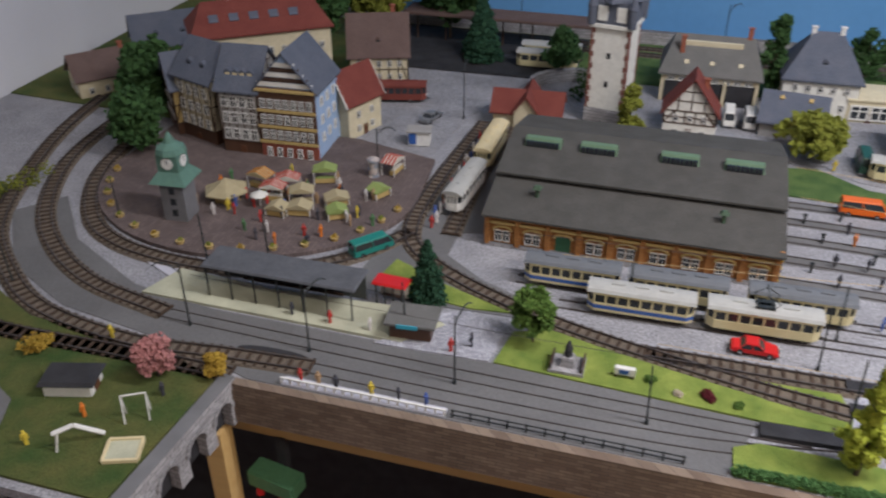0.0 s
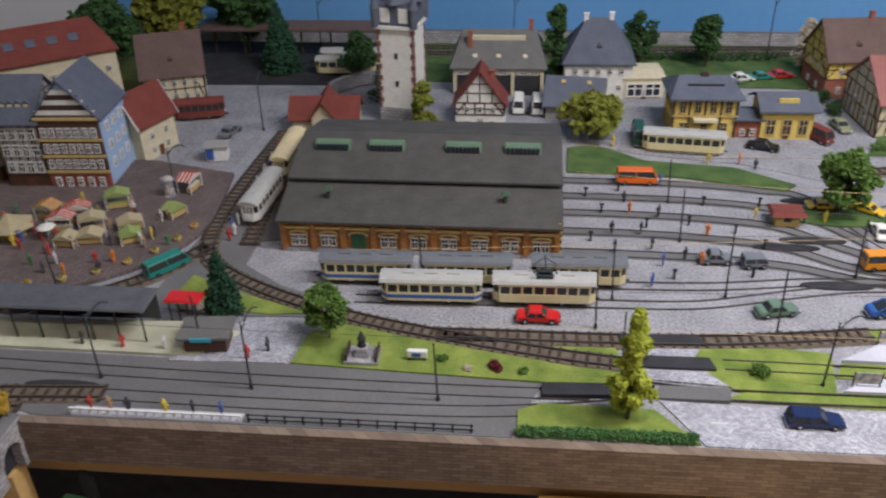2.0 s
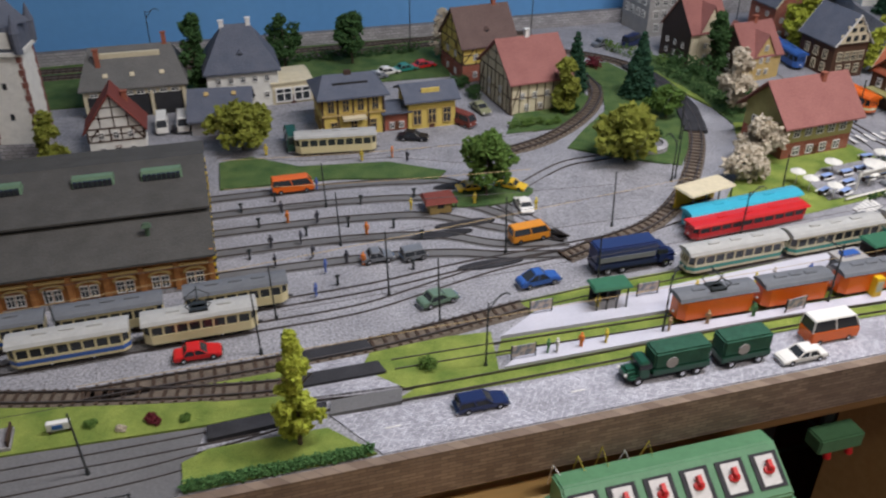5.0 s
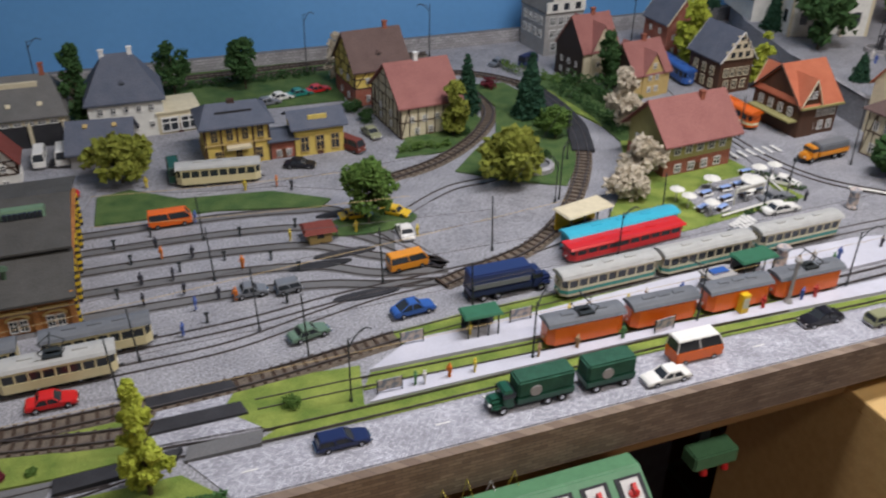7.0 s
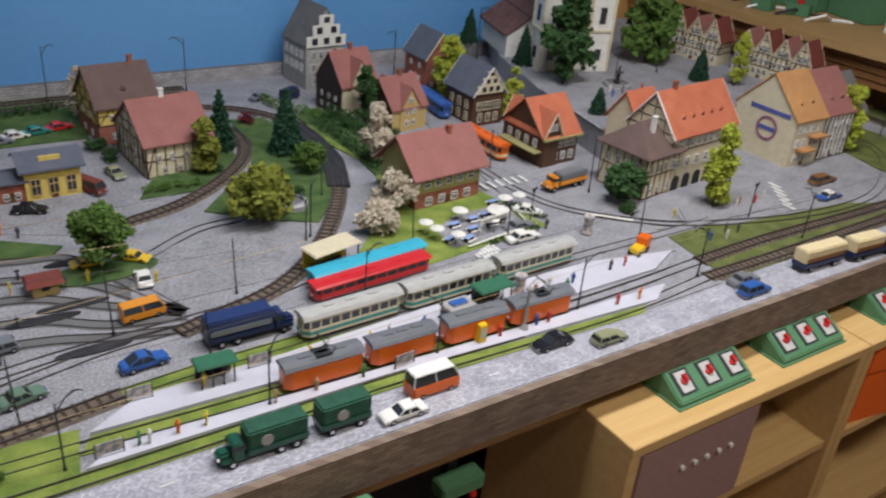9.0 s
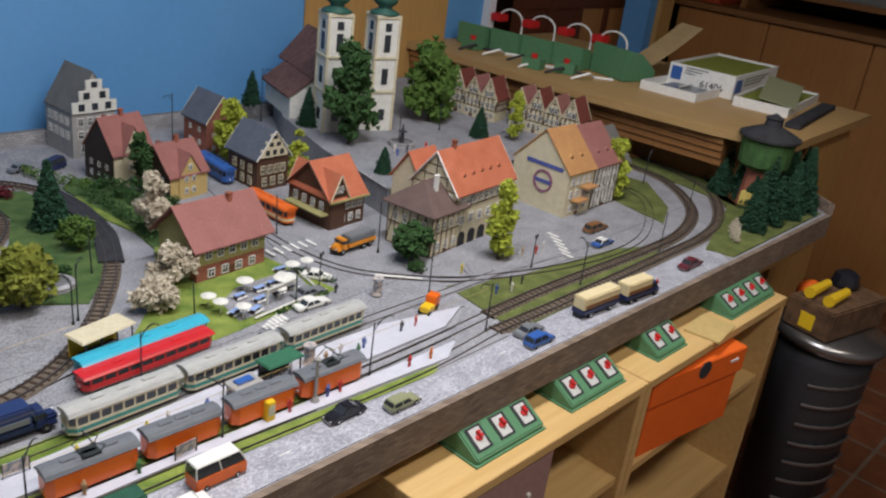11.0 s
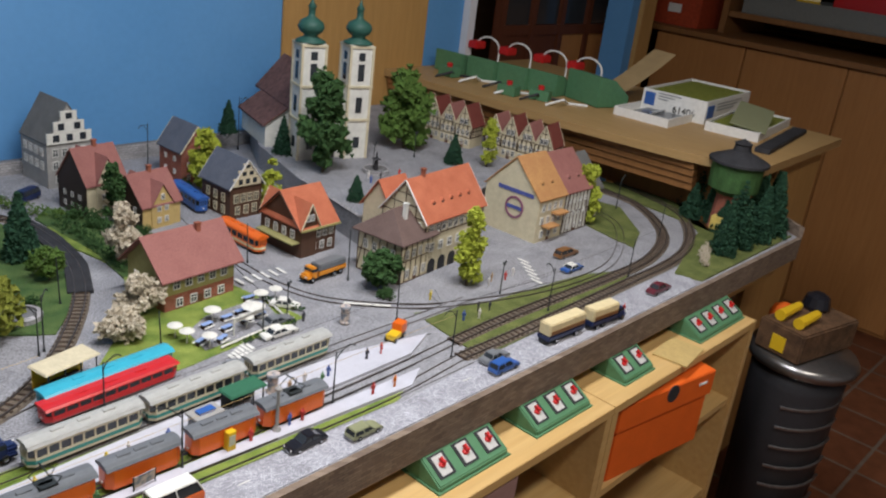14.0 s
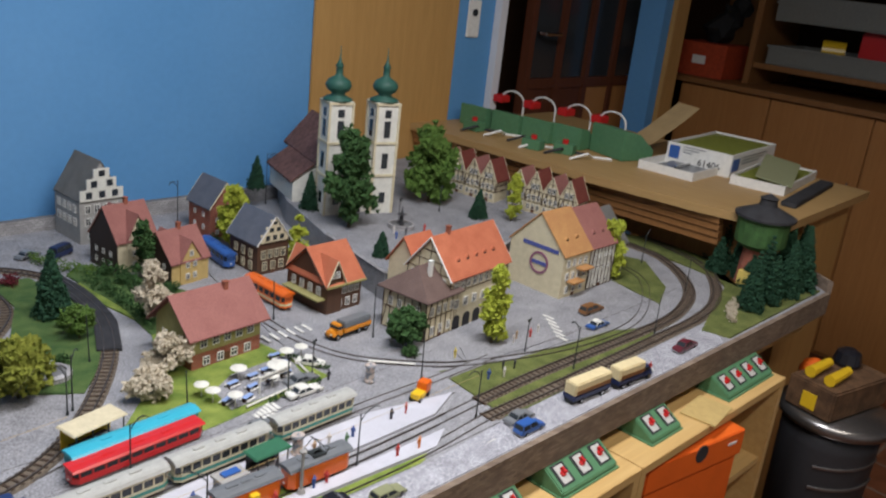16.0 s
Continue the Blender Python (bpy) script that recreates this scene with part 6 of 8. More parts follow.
CARS = [
    (0.027, 0.2, 0, p_red, "red saloon car", {}), (0.18, 0.566, 0, p_orange, "orange works van", dict(style="van", height=0.024, length=0.062)),
    (0.302, 0.04, 0, p_navy, "dark blue estate car", dict(style="wagon", length=0.056)), (0.668, 0.018, 180, p_white, "white saloon car with tail fins", dict(length=0.057)),
    (0.722, 0.044, 0, p_orange, "orange camper van with a white roof", dict(style="van", height=0.034, length=0.064, width=0.024, roof=p_white)),
    (0.912, 0.05, 180, p_black, "black beetle-shaped car", dict(style="beetle", height=0.018, length=0.058)), (0.988, 0.024, 0, p_olive, "olive estate car", dict(style="wagon", length=0.052)),
    (1.29, 0.05, 0, p_grey, "grey saloon car", dict(length=0.058)), (1.278, 0.02, 0, p_blue, "blue small van", dict(style="wagon", height=0.02, length=0.058)),
    (1.783, 0.033, 0, paint("maroon", (0.12, 0.02, 0.03)), "dark maroon saloon car", dict(length=0.07, height=0.02)), (1.77, 0.25, 0, p_brown, "brown estate car", dict(style="wagon", length=0.07, height=0.02)),
    (1.715, 0.196, 0, p_blue, "blue and white police car", dict(length=0.06, roof=p_white)), (0.47, 0.34, 5, p_amber, "orange-yellow delivery van", dict(style="van", height=0.024, length=0.056)),
    (0.443, 0.236, 5, p_blue, "blue beetle-shaped car", dict(style="beetle", length=0.056, height=0.019)), (0.31, 0.23, 12, p_mint, "pale green saloon car", dict(length=0.05)),
    (0.495, 0.425, 85, p_white, "white car seen by the yard lawn", dict(length=0.046)), (0.5, 0.49, -40, p_yellow, "yellow sports car", dict(length=0.048, height=0.013)),
    (0.44, 0.5, 0, p_yellow, "yellow and black car", dict(length=0.048, height=0.013)), (0.26, 0.343, 0, p_grey, "dark grey tractor car", dict(length=0.042)), (0.307, 0.336, 5, p_grey, "grey covered cart", dict(style="van", length=0.032)),
    (1.06, 0.305, 0, p_white, "cream saloon car at the crossing", dict(length=0.064)), (1.128, 0.38, -50, p_white, "white saloon car by the inn", dict(length=0.05)),
    (-0.005, 0.852, -90, p_white, "white ambulance van before the garage", dict(style="van", length=0.055, height=0.026)), (0.03, 0.85, -90, p_white, "white delivery van before the garage", dict(style="van", length=0.055, height=0.026)),
    (0.035, 0.835, 0, p_black, "black saloon car by the garage", {}), (-0.03, 0.715, 0, p_orange, "orange car behind the depot", {}), (0.03, 0.705, 0, p_red, "red car behind the depot", {}),
    (-0.51, 0.72, 75, p_grey, "grey car on the rear street", {}), (0.55, 0.79, -80, p_olive, "beige car by the half-timbered house", {}), (0.5, 0.74, -60, roof_dkred, "dark red old lorry car", dict(style="van", height=0.024)),
    (0.43, 1.02, 10, p_white, "white parked car", {}), (0.47, 1.03, 10, p_green, "green parked car", {}), (0.51, 1.04, 10, p_red, "red parked car", {}), (0.4, 1.0, 10, p_grey, "silver parked car", {}),
    (0.93, 1.08, 20, p_grey, "grey car on the rear square", {}), (0.99, 1.06, 30, p_navy, "dark blue car on the rear square", dict(style="van", height=0.026)), (0.4, 0.7, -20, p_black, "black vintage car", {}), (0.2, 0.725, 90, p_dkgreen, "dark green lorry behind the tram", dict(style="van", height=0.03, length=0.06)),
    (-0.73, -0.16, 70, p_red, "red car in the park", {}), (-0.46, 0.28, 50, p_green, "green trolley truck by the market", dict(style="van", height=0.022, length=0.06)), (0.765, 0.6, 20, p_grey, "silver car under the tree", {}),
    (1.08, 0.34, 0, p_grey, "grey sports car by the buses", dict(length=0.06, height=0.014)), (0.945, 0.255, 5, p_grey, "silver car behind the trams", dict(length=0.065)),
]
for x, y, rz, col, lab, kw in CARS:
    car(x, y, rz, col, lab if len(lab.split()) > 3 else lab + " standing on the layout", **kw)

# ---- masts and lamps ----
for x, y, h, arm, rz in ((-0.609, 0.069, 0.085, 0.03, 200), (-0.454, 0.063, 0.085, 0.03, 60), (-0.282, 0.056, 0.09, 0.03, 70), (-0.079, 0.051, 0.075, 0, 0), (0.094, 0.188, 0.085, 0, 0), (0.118, 0.248, 0.075, 0, 0), (0.257, 0.262, 0.09, 0, 0), (0.301, 0.189, 0.09, 0, 0), (0.221, 0.394, 0.08, 0, 0), (0.22, 0.506, 0.07, 0, 0), (0.428, 0.315, 0.085, 0, 0), (0.327, 0.099, 0.085, 0.03, 20), (0.543, 0.101, 0.08, 0.028, 40), (0.516, 0.217, 0.07, 0, 0), (0.597, 0.345, 0.085, 0, 0), (0.746, 0.445, 0.07, 0.02, 120), (0.116, 0.097, 0.09, 0, 0), (-0.116, 0.252, 0.08, 0, 0), (0.766, 0.1, 0.085, 0.035, 150), (0.999, 0.101, 0.085, 0.035, 0), (1.04, 0.319, 0.07, 0, 0), (0.896, 0.375, 0.06, 0, 0), (0.755, 0.27, 0.07, 0.025, 0), (1.293, 0.408, 0.1, 0, 0), (1.255, 0.238, 0.09, 0.0, 0), (1.236, 0.094, 0.085, 0.03, 180), (1.515, 0.109, 0.085, 0.02, 90), (1.794, 0.109, 0.085, 0, 0), (2.075, 0.197, 0.085, 0, 0), (2.16, 0.37, 0.085, 0.02, 0), (1.182, 0.566, 0.08, 0, 0), (0.757, 0.453, 0.09, 0.02, 40), (0.838, 0.581, 0.085, 0, 0), (1.286, 1.115, 0.12, 0.03, 200), (1.592, 1.2, 0.14, 0.03, 0), (-0.456, 0.74, 0.1, 0.03, 90), (-0.36, 0.126, 0.07, 0, 0), (-0.53, 0.5, 0.075, 0.03, 0), (-0.66, 0.2, 0.07, 0, 0), (-0.58, 0.22, 0.07, 0, 0), (-0.84, 0.27, 0.06, 0, 0), (0.52, 1.19, 0.12, 0.03, 30), (-0.02, 1.2, 0.11, 0.03, 30), (0.8, 1.18, 0.12, 0.03, 150), (-0.45, 1.2, 0.11, 0.03, 0), (-0.87, 0.085, 0.09, 0, 0)):
    mast(x, y, h, arm, rz, lean=-0.003 if arm == 0 else 0.0)
for x, y, z0 in ((1.107, 0.347, 0), (1.495, 0.207, 0), (1.673, 0.763, 0.058), (1.85, 0.8, 0.058)):
    m = mast(x, y, 0.06, 0.006, 0, lamp=True, label="slim black street lamp with lantern", name="street_lamp")
    m.location.z = z0 + 0.001

# ---- trees ----
TREES = [
    (0.116, 0.035, 0.132, 0.026, leaf_lime, "tall pointed lime green tree by the hedge", "spire"), (-0.215, 0.148, 0.072, 0.03, leaf_mid, "round green tree on the lawn", "round"),
    (-0.355, 0.195, 0.085, 0.026, leaf_pine, "small dark spruce by the curve", "pine"), (-0.168, 0.735, 0.095, 0.028, leaf_olive, "green tree in front of the gate tower", "tall"),
    (0.12, 0.735, 0.072, 0.055, leaf_olive, "spreading olive tree behind the depot", "round"), (0.455, 0.475, 0.1, 0.042, leaf_mid, "green tree on the yard lawn", "round"),
    (0.065, 0.98, 0.15, 0.034, leaf_dark, "tall dark tree beside the villa", "tall"), (0.235, 1.08, 0.12, 0.036, leaf_dark, "dark tree behind the villa", "round"), (0.375, 1.1, 0.11, 0.04, leaf_dark, "dark tree near the rear railway", "round"),
    (-0.32, 0.98, 0.1, 0.045, leaf_dark, "dark tree by the rear road", "round"), (0.69, 0.74, 0.1, 0.032, leaf_olive, "light green tree beside the timbered house", "tall"),
    (0.755, 0.84, 0.115, 0.03, leaf_pine, "slim dark model spruce", "pine"), (0.86, 0.78, 0.125, 0.034, leaf_pine, "dark spruce in the loop", "pine"), (0.71, 0.53, 0.085, 0.06, leaf_olive, "broad olive tree in the loop", "round"),
    (0.86, 0.67, 0.06, 0.03, leaf_mid, "small green tree by the curve", "round"), (0.915, 0.475, 0.07, 0.04, leaf_white, "white blossoming model tree", "round"), (0.862, 0.425, 0.045, 0.04, leaf_white, "low cream blossoming tree", "round"), (0.99, 0.66, 0.115, 0.036, leaf_white, "tall white blossoming tree", "tall"),
    (1.075, 0.86, 0.12, 0.034, leaf_dark, "dark green tree between houses", "tall"), (1.33, 0.94, 0.14, 0.042, leaf_lime, "lime green tree by the blue-roofed house", "tall"), (1.385, 0.775, 0.11, 0.03, leaf_lime, "slim lime green tree", "tall"),
    (1.315, 0.35, 0.065, 0.045, leaf_dark, "dark shrub tree by the corner house", "round"), (1.465, 0.265, 0.145, 0.035, leaf_lime, "slim lime green tree before the town hall", "tall"), (1.98, 0.355, 0.145, 0.04, leaf_lime, "lime green tree by the end loop", "tall"),
    (1.553, 0.805, 0.215, 0.07, leaf_dark, "tall dark tree before the church", "tall"), (1.885, 0.875, 0.2, 0.075, leaf_mid, "large green tree beside the church", "tall"), (1.54, 1.17, 0.085, 0.026, leaf_pine, "dark spruce at the back", "pine"), (1.555, 0.96, 0.095, 0.026, leaf_pine, "slim dark spruce beside the church", "pine"), (1.488, 0.615, 0.055, 0.02, leaf_pine, "small spruce on the church square", "pine"), (1.905, 0.714, 0.075, 0.026, leaf_pine, "dark conifer on the church square", "pine"), (1.967, 0.655, 0.12, 0.03, leaf_lime, "lime tree on the church square", "tall"),
    (2.32, 0.06, 0.13, 0.038, leaf_pine, "dark spruce at the layout's end", "pine"), (2.37, 0.045, 0.12, 0.038, leaf_pine, "dark spruce at the layout's end", "pine"), (2.42, 0.07, 0.15, 0.038, leaf_pine, "dark spruce at the layout's end", "pine"), (2.28, 0.045, 0.1, 0.034, leaf_pine, "dark spruce at the layout's end", "pine"), (2.46, 0.095, 0.14, 0.034, leaf_pine, "dark spruce at the layout's end", "pine"), (2.37, 0.095, 0.16, 0.036, leaf_pine, "tall dark spruce at the layout's end", "pine"),
    (-0.593, -0.024, 0.05, 0.026, leaf_pink, "pink blossoming round tree", "round"), (-0.531, -0.008, 0.032, 0.014, leaf_yellow, "small yellow tree at the board corner", "round"), (-0.99, 0.62, 0.13, 0.07, leaf_dark, "large dark tree beside the market", "round"), (-0.93, 0.47, 0.1, 0.06, leaf_dark, "dark tree behind the clock tower", "round"),
    (-0.93, 0.0, 0.11, 0.06, leaf_lime, "bright green tree in the park", "round"), (-0.86, 1.04, 0.15, 0.07, leaf_dark, "dark tree on the wooded hill", "round"), (-0.75, 1.12, 0.2, 0.08, leaf_olive, "light green tree on the wooded hill", "round"), (-0.6, 1.16, 0.18, 0.08, leaf_dark, "dark tree on the wooded hill", "round"), (-0.5, 1.05, 0.14, 0.045, leaf_pine, "dark spruce by the rear road", "pine"), (0.56, 1.08, 0.1, 0.025, leaf_white, "white blossom tree behind the yellow house", "tall"),
]
for i, (x, y, h, r, lf, lab, shape) in enumerate(TREES):
    zz = 0.06 if (1.48 < x < 2.2 and y > 0.55) else 0.003
    tree(x, y, h, r, lf, lab, seed=i + 5, shape=shape, z=zz, trunk=0.22, dense=1.0 + (0.6 if h > 0.12 else 0))
for i, (x, y, r, lf, lab) in enumerate(((0.265, 0.11, 0.013, leaf_mid, "round green shrub on the traffic island"), (-0.02, 0.105, 0.009, leaf_red, "red flowering shrub on lawn"), (-0.08, 0.115, 0.007, leaf_mid, "small green shrub on lawn"), (-0.05, 0.1, 0.006, leaf_white, "white flowers in the lawn"), (0.01, 0.1, 0.006, leaf_mid, "small flower bush on lawn"), (0.85, 0.95, 0.02, leaf_red, "dark red foam bush"), (-0.75, -0.02, 0.02, leaf_yellow, "ragged yellow-green park bush"), (1.3, 0.31, 0.02, leaf_dark, "dark green foam bush"), (2.22, 0.05, 0.014, leaf_white, "white flowering foam bush"), (2.18, 0.1, 0.014, leaf_mid, "small green foam bush"))):
    bush(x, y, r, lf, lab, i)
bm = B()
rnd = random.Random(3)
clumps(bm, [(0.008 + 0.17 * i / 40, 0.006 + rnd.uniform(-0.001, 0.001), 0.006 + rnd.uniform(-0.001, 0.001), 0.006) for i in range(41)], 0.0016, rnd, per=60)
hedge = part("hedge", bm, leaf_mat("hedge_green", (0.05, 0.14, 0.04), (0.09, 0.2, 0.06)))
tagged(hedge, "low clipped green hedge on the front edge", "hedge")


# ---- fence, benches row, platform shelters ----
f = empty("iron_fence", "black iron railing along the front edge", "fence", 0, 0.005, 0.001)
for k in range(13):
    boxpart("post", f, mast_mat, -0.27 + k * 0.0191 - 0.0009, -0.27 + k * 0.0191 + 0.0009, -0.001, 0.001, 0, 0.011)
for zz in (0.003, 0.009):
    boxpart("rail", f, mast_mat, -0.272, -0.039, -0.0005, 0.0005, zz, zz + 0.0012)
w = empty("white_fence", "low white balustrade on the front edge", "fence", 0, 0.005, 0.001)
boxpart("base", w, platform_white, -0.46, -0.278, -0.003, 0.01, 0, 0.002)
for k in range(19):
    boxpart("post", w, white, -0.46 + k * 0.0101 - 0.001, -0.46 + k * 0.0101 + 0.001, -0.002, 0, 0.002, 0.008)
boxpart("rail", w, white, -0.461, -0.277, -0.0022, 0.0002, 0.008, 0.0095)


def shelter(x, y, rz, w, d, h, roof, label, posts=4, z=0.005, back=None):
    s = empty("tram_shelter", label, "shelter", x, y, z, rz)
    boxpart("roof", s, roof, -w / 2, w / 2, -d / 2, d / 2, h, h + 0.003, bevel=0.0006, top=(0.002, 0.002))
    for i in range(posts):
        u = -w / 2 + 0.006 + (w - 0.012) * i / max(1, posts - 1)
        for v in (-d / 2 + 0.003, d / 2 - 0.003):
            boxpart("post", s, mast_mat, u - 0.0008, u + 0.0008, v - 0.0008, v + 0.0008, 0, h)
    if back:
        boxpart("back_wall", s, back, -w / 2 + 0.004, w / 2 - 0.004, d / 2 - 0.005, d / 2 - 0.004, 0.002, h)
    boxpart("bench", s, timber, -w / 3, w / 3, d / 2 - 0.011, d / 2 - 0.006, 0.005, 0.006)
    return s


felt = mat("shelter_grey", (0.1, 0.105, 0.115), 0.85, vary=0.12, scale=40)
green_roof = plain("shelter_green", (0.03, 0.13, 0.07), 0.6)
shelter(-0.52, 0.147, 0, 0.2, 0.05, 0.042, felt, "long tram stop canopy with grey roof", posts=7, back=glass_dark)
shelter(0.505, 0.168, -2, 0.05, 0.028, 0.028, green_roof, "tram shelter with a green roof", back=glass_dark)
shelter(0.895, 0.165, 2, 0.06, 0.032, 0.03, green_roof, "tram shelter with a green roof", back=glass_dark)
shelter(0.742, 0.352, 12, 0.085, 0.04, 0.036, w_cream, "bus shelter with pale roof and yellow posts", back=p_yellow, z=0.003)
shelter(-0.395, 0.178, -3, 0.045, 0.025, 0.028, p_red, "kiosk canopy with red and white roof", z=0.003, back=white)
k = empty("kiosk", "dark kiosk with a flat roof and blue sign", "kiosk", -0.352, 0.128, 0.003, 5)
boxpart("body", k, w_brown, -0.024, 0.024, -0.016, 0.016, 0, 0.02)
boxpart("roof", k, roof_grey, -0.03, 0.03, -0.022, 0.022, 0.02, 0.0235, bevel=0.0006)
boxpart("sign", k, p_cyan, -0.014, 0.01, -0.0235, -0.0222, 0.0195, 0.0245)
h_ = empty("yard_hut", "small wooden hut with a red-brown roof", "hut", 0.375, 0.455, 0.001, 0)
boxpart("body", h_, w_ochre, -0.016, 0.016, -0.013, 0.013, 0, 0.018)
boxpart("roof", h_, roof_dkred, -0.024, 0.024, -0.02, 0.02, 0.018, 0.023, top=(0.003, 0.008))
boxpart("window", h_, glass_dark, -0.005, 0.005, -0.0135, -0.0125, 0.008, 0.014)
kb = empty("ticket_kiosk", "grey ticket kiosk with a blue roof light", "kiosk", 0.83, 0.152, 0.005, 3)
boxpart("body", kb, glass_dark, -0.018, 0.018, -0.011, 0.011, 0, 0.022)
boxpart("plinth", kb, w_grey, -0.019, 0.019, -0.012, 0.012, 0, 0.008)
boxpart("roof", kb, w_grey, -0.021, 0.021, -0.014, 0.014, 0.022, 0.026, bevel=0.0006)
boxpart("skylight", kb, p_blue, -0.012, 0.012, -0.006, 0.006, 0.026, 0.029)
pb = empty("phone_box", "yellow telephone box on the platform", "phone box", 0.83, 0.098, 0.005)
boxpart("frame", pb, p_yellow, -0.006, 0.006, -0.006, 0.006, 0, 0.027, bevel=0.0008)
boxpart("pane", pb, plain("pale_pane", (0.5, 0.5, 0.4), 0.2), -0.0045, 0.0045, -0.0065, -0.0058, 0.008, 0.022)
for x, y in ((0.95, 0.172), (1.172, 0.277), (-0.53, 0.48)):
    bm = B()
    lathe(bm, [(0.009, 0), (0.009, 0.003), (0.0075, 0.004), (0.0075, 0.026), (0.01, 0.028), (0.009, 0.031), (0.003, 0.034)], 14)
    ob = part("advertising_column", bm, mat("poster_paper", (0.5, 0.42, 0.36), 0.8, second=(0.2, 0.22, 0.25), scale=120, vary=0.2, spread=0.1))
    ob.matrix_basis = pose(x, y, 0.004)
    tagged(ob, "round advertising column covered in posters", "column")
for x, y, rz in ((0.42, 0.172, 0), (0.37, 0.098, 0), (0.715, 0.095, 5), (0.56, 0.172, 0)):
    bs = empty("billboard", "small billboard frame on the platform", "billboard", x, y, 0.005, rz)
    boxpart("panel", bs, MATS["poster_paper"], -0.014, 0.014, -0.0006, 0.0006, 0.004, 0.018)
    for s in (-1, 1):
        boxpart("post", bs, mast_mat, s * 0.014 - 0.0006, s * 0.014 + 0.0006, -0.0008, 0.0008, 0, 0.019)
bm = B()
tube(bm, (0, 0, 0), (0, 0, 0.006), 0.006, 0.004, n=12)
tube(bm, (0, 0, 0.006), (0, 0, 0.06), 0.0025, 0.002, n=10)
lathe(bm, [(0.002, 0.058), (0.005, 0.06), (0.005, 0.063), (0.001, 0.066)], 10)
ob = part("clock_post", bm, w_grey)
ob.matrix_basis = pose(0.9, 0.095, 0.005)
tagged(ob, "tall grey clock post on the platform", "post")
rl = empty("road_roller", "orange road works machine at the crossing", "machine", 1.2, 0.188, 0.003, 20)
boxpart("body", rl, p_yellow, -0.014, 0.01, -0.009, 0.009, 0.005, 0.014, bevel=0.001)
boxpart("cab", rl, p_orange, 0.008, 0.028, -0.009, 0.009, 0.008, 0.026, bevel=0.001)
wheels(rl, (-0.01, 0.018), 0.01, 0.005)
mo = empty("monument", "dark stone monument on a stepped base", "monument", -0.17, 0.115, 0.003)
boxpart("step", mo, stone_wall, -0.019, 0.019, -0.015, 0.015, 0, 0.004)
boxpart("pedestal", mo, stone_wall, -0.008, 0.008, -0.008, 0.008, 0.004, 0.016, top=(0.002, 0.002))
bm = B()
lathe(bm, [(0.005, 0.016), (0.004, 0.022), (0.005, 0.026), (0.001, 0.036)], 8)
part("statue", bm, tar, mo)
for s in (-1, 1):
    boxpart("rail", mo, timber, s * 0.017 - 0.001, s * 0.017 + 0.001, -0.014, 0.014, 0.004, 0.012)
bl = empty("notice_board", "blue and white notice stand on the lawn", "notice board", -0.108, 0.115, 0.003)
boxpart("panel", bl, white, -0.011, 0.011, -0.003, 0.003, 0.004, 0.013, bevel=0.0004)
boxpart("blue_strip", bl, p_blue, -0.006, 0.004, -0.0036, -0.003, 0.006, 0.011)
for s in (-1, 1):
    boxpart("leg", bl, timber, s * 0.009 - 0.001, s * 0.009 + 0.001, -0.002, 0.002, 0, 0.004)

# ---- market stalls and cafe tables ----
def stall(x, y, rz, canopy, label, w=0.034, d=0.024, h=0.02, z=0.006, stripes=None):
    s = empty("market_stall", label, "market stall", x, y, z, rz)
    bm = B()
    extrude_y(bm, [(-w / 2, h), (w / 2, h), (w / 2, h + 0.001), (0, h + 0.008), (-w / 2, h + 0.001)], -d / 2, d / 2)
    part("canopy", bm, canopy, s)
    if stripes:
        for k in range(4):
            bm = B()
            y0 = -d / 2 + d * (2 * k + 0.6) / 8
            extrude_y(bm, [(-w / 2 - 0.0006, h + 0.0002), (-w / 2, h), (w / 2, h), (w / 2 + 0.0006, h + 0.0002), (w / 2 + 0.0006, h + 0.0014), (0, h + 0.0086), (-w / 2 - 0.0006, h + 0.0014)], y0, y0 + d / 8)
            part("canopy_stripe", bm, stripes, s)
    for u in (-1, 1):
        for v in (-1, 1):
            boxpart("post", s, white, u * w * 0.46 - 0.0006, u * w * 0.46 + 0.0006, v * d * 0.46 - 0.0006, v * d * 0.46 + 0.0006, 0, h)
    boxpart("counter", s, w_ochre, -w * 0.42, w * 0.42, -d * 0.4, -d * 0.1, 0.002, 0.009)
    boxpart("display", s, canopy, -w * 0.38, w * 0.38, -d * 0.38, -d * 0.14, 0.009, 0.011)
    return s


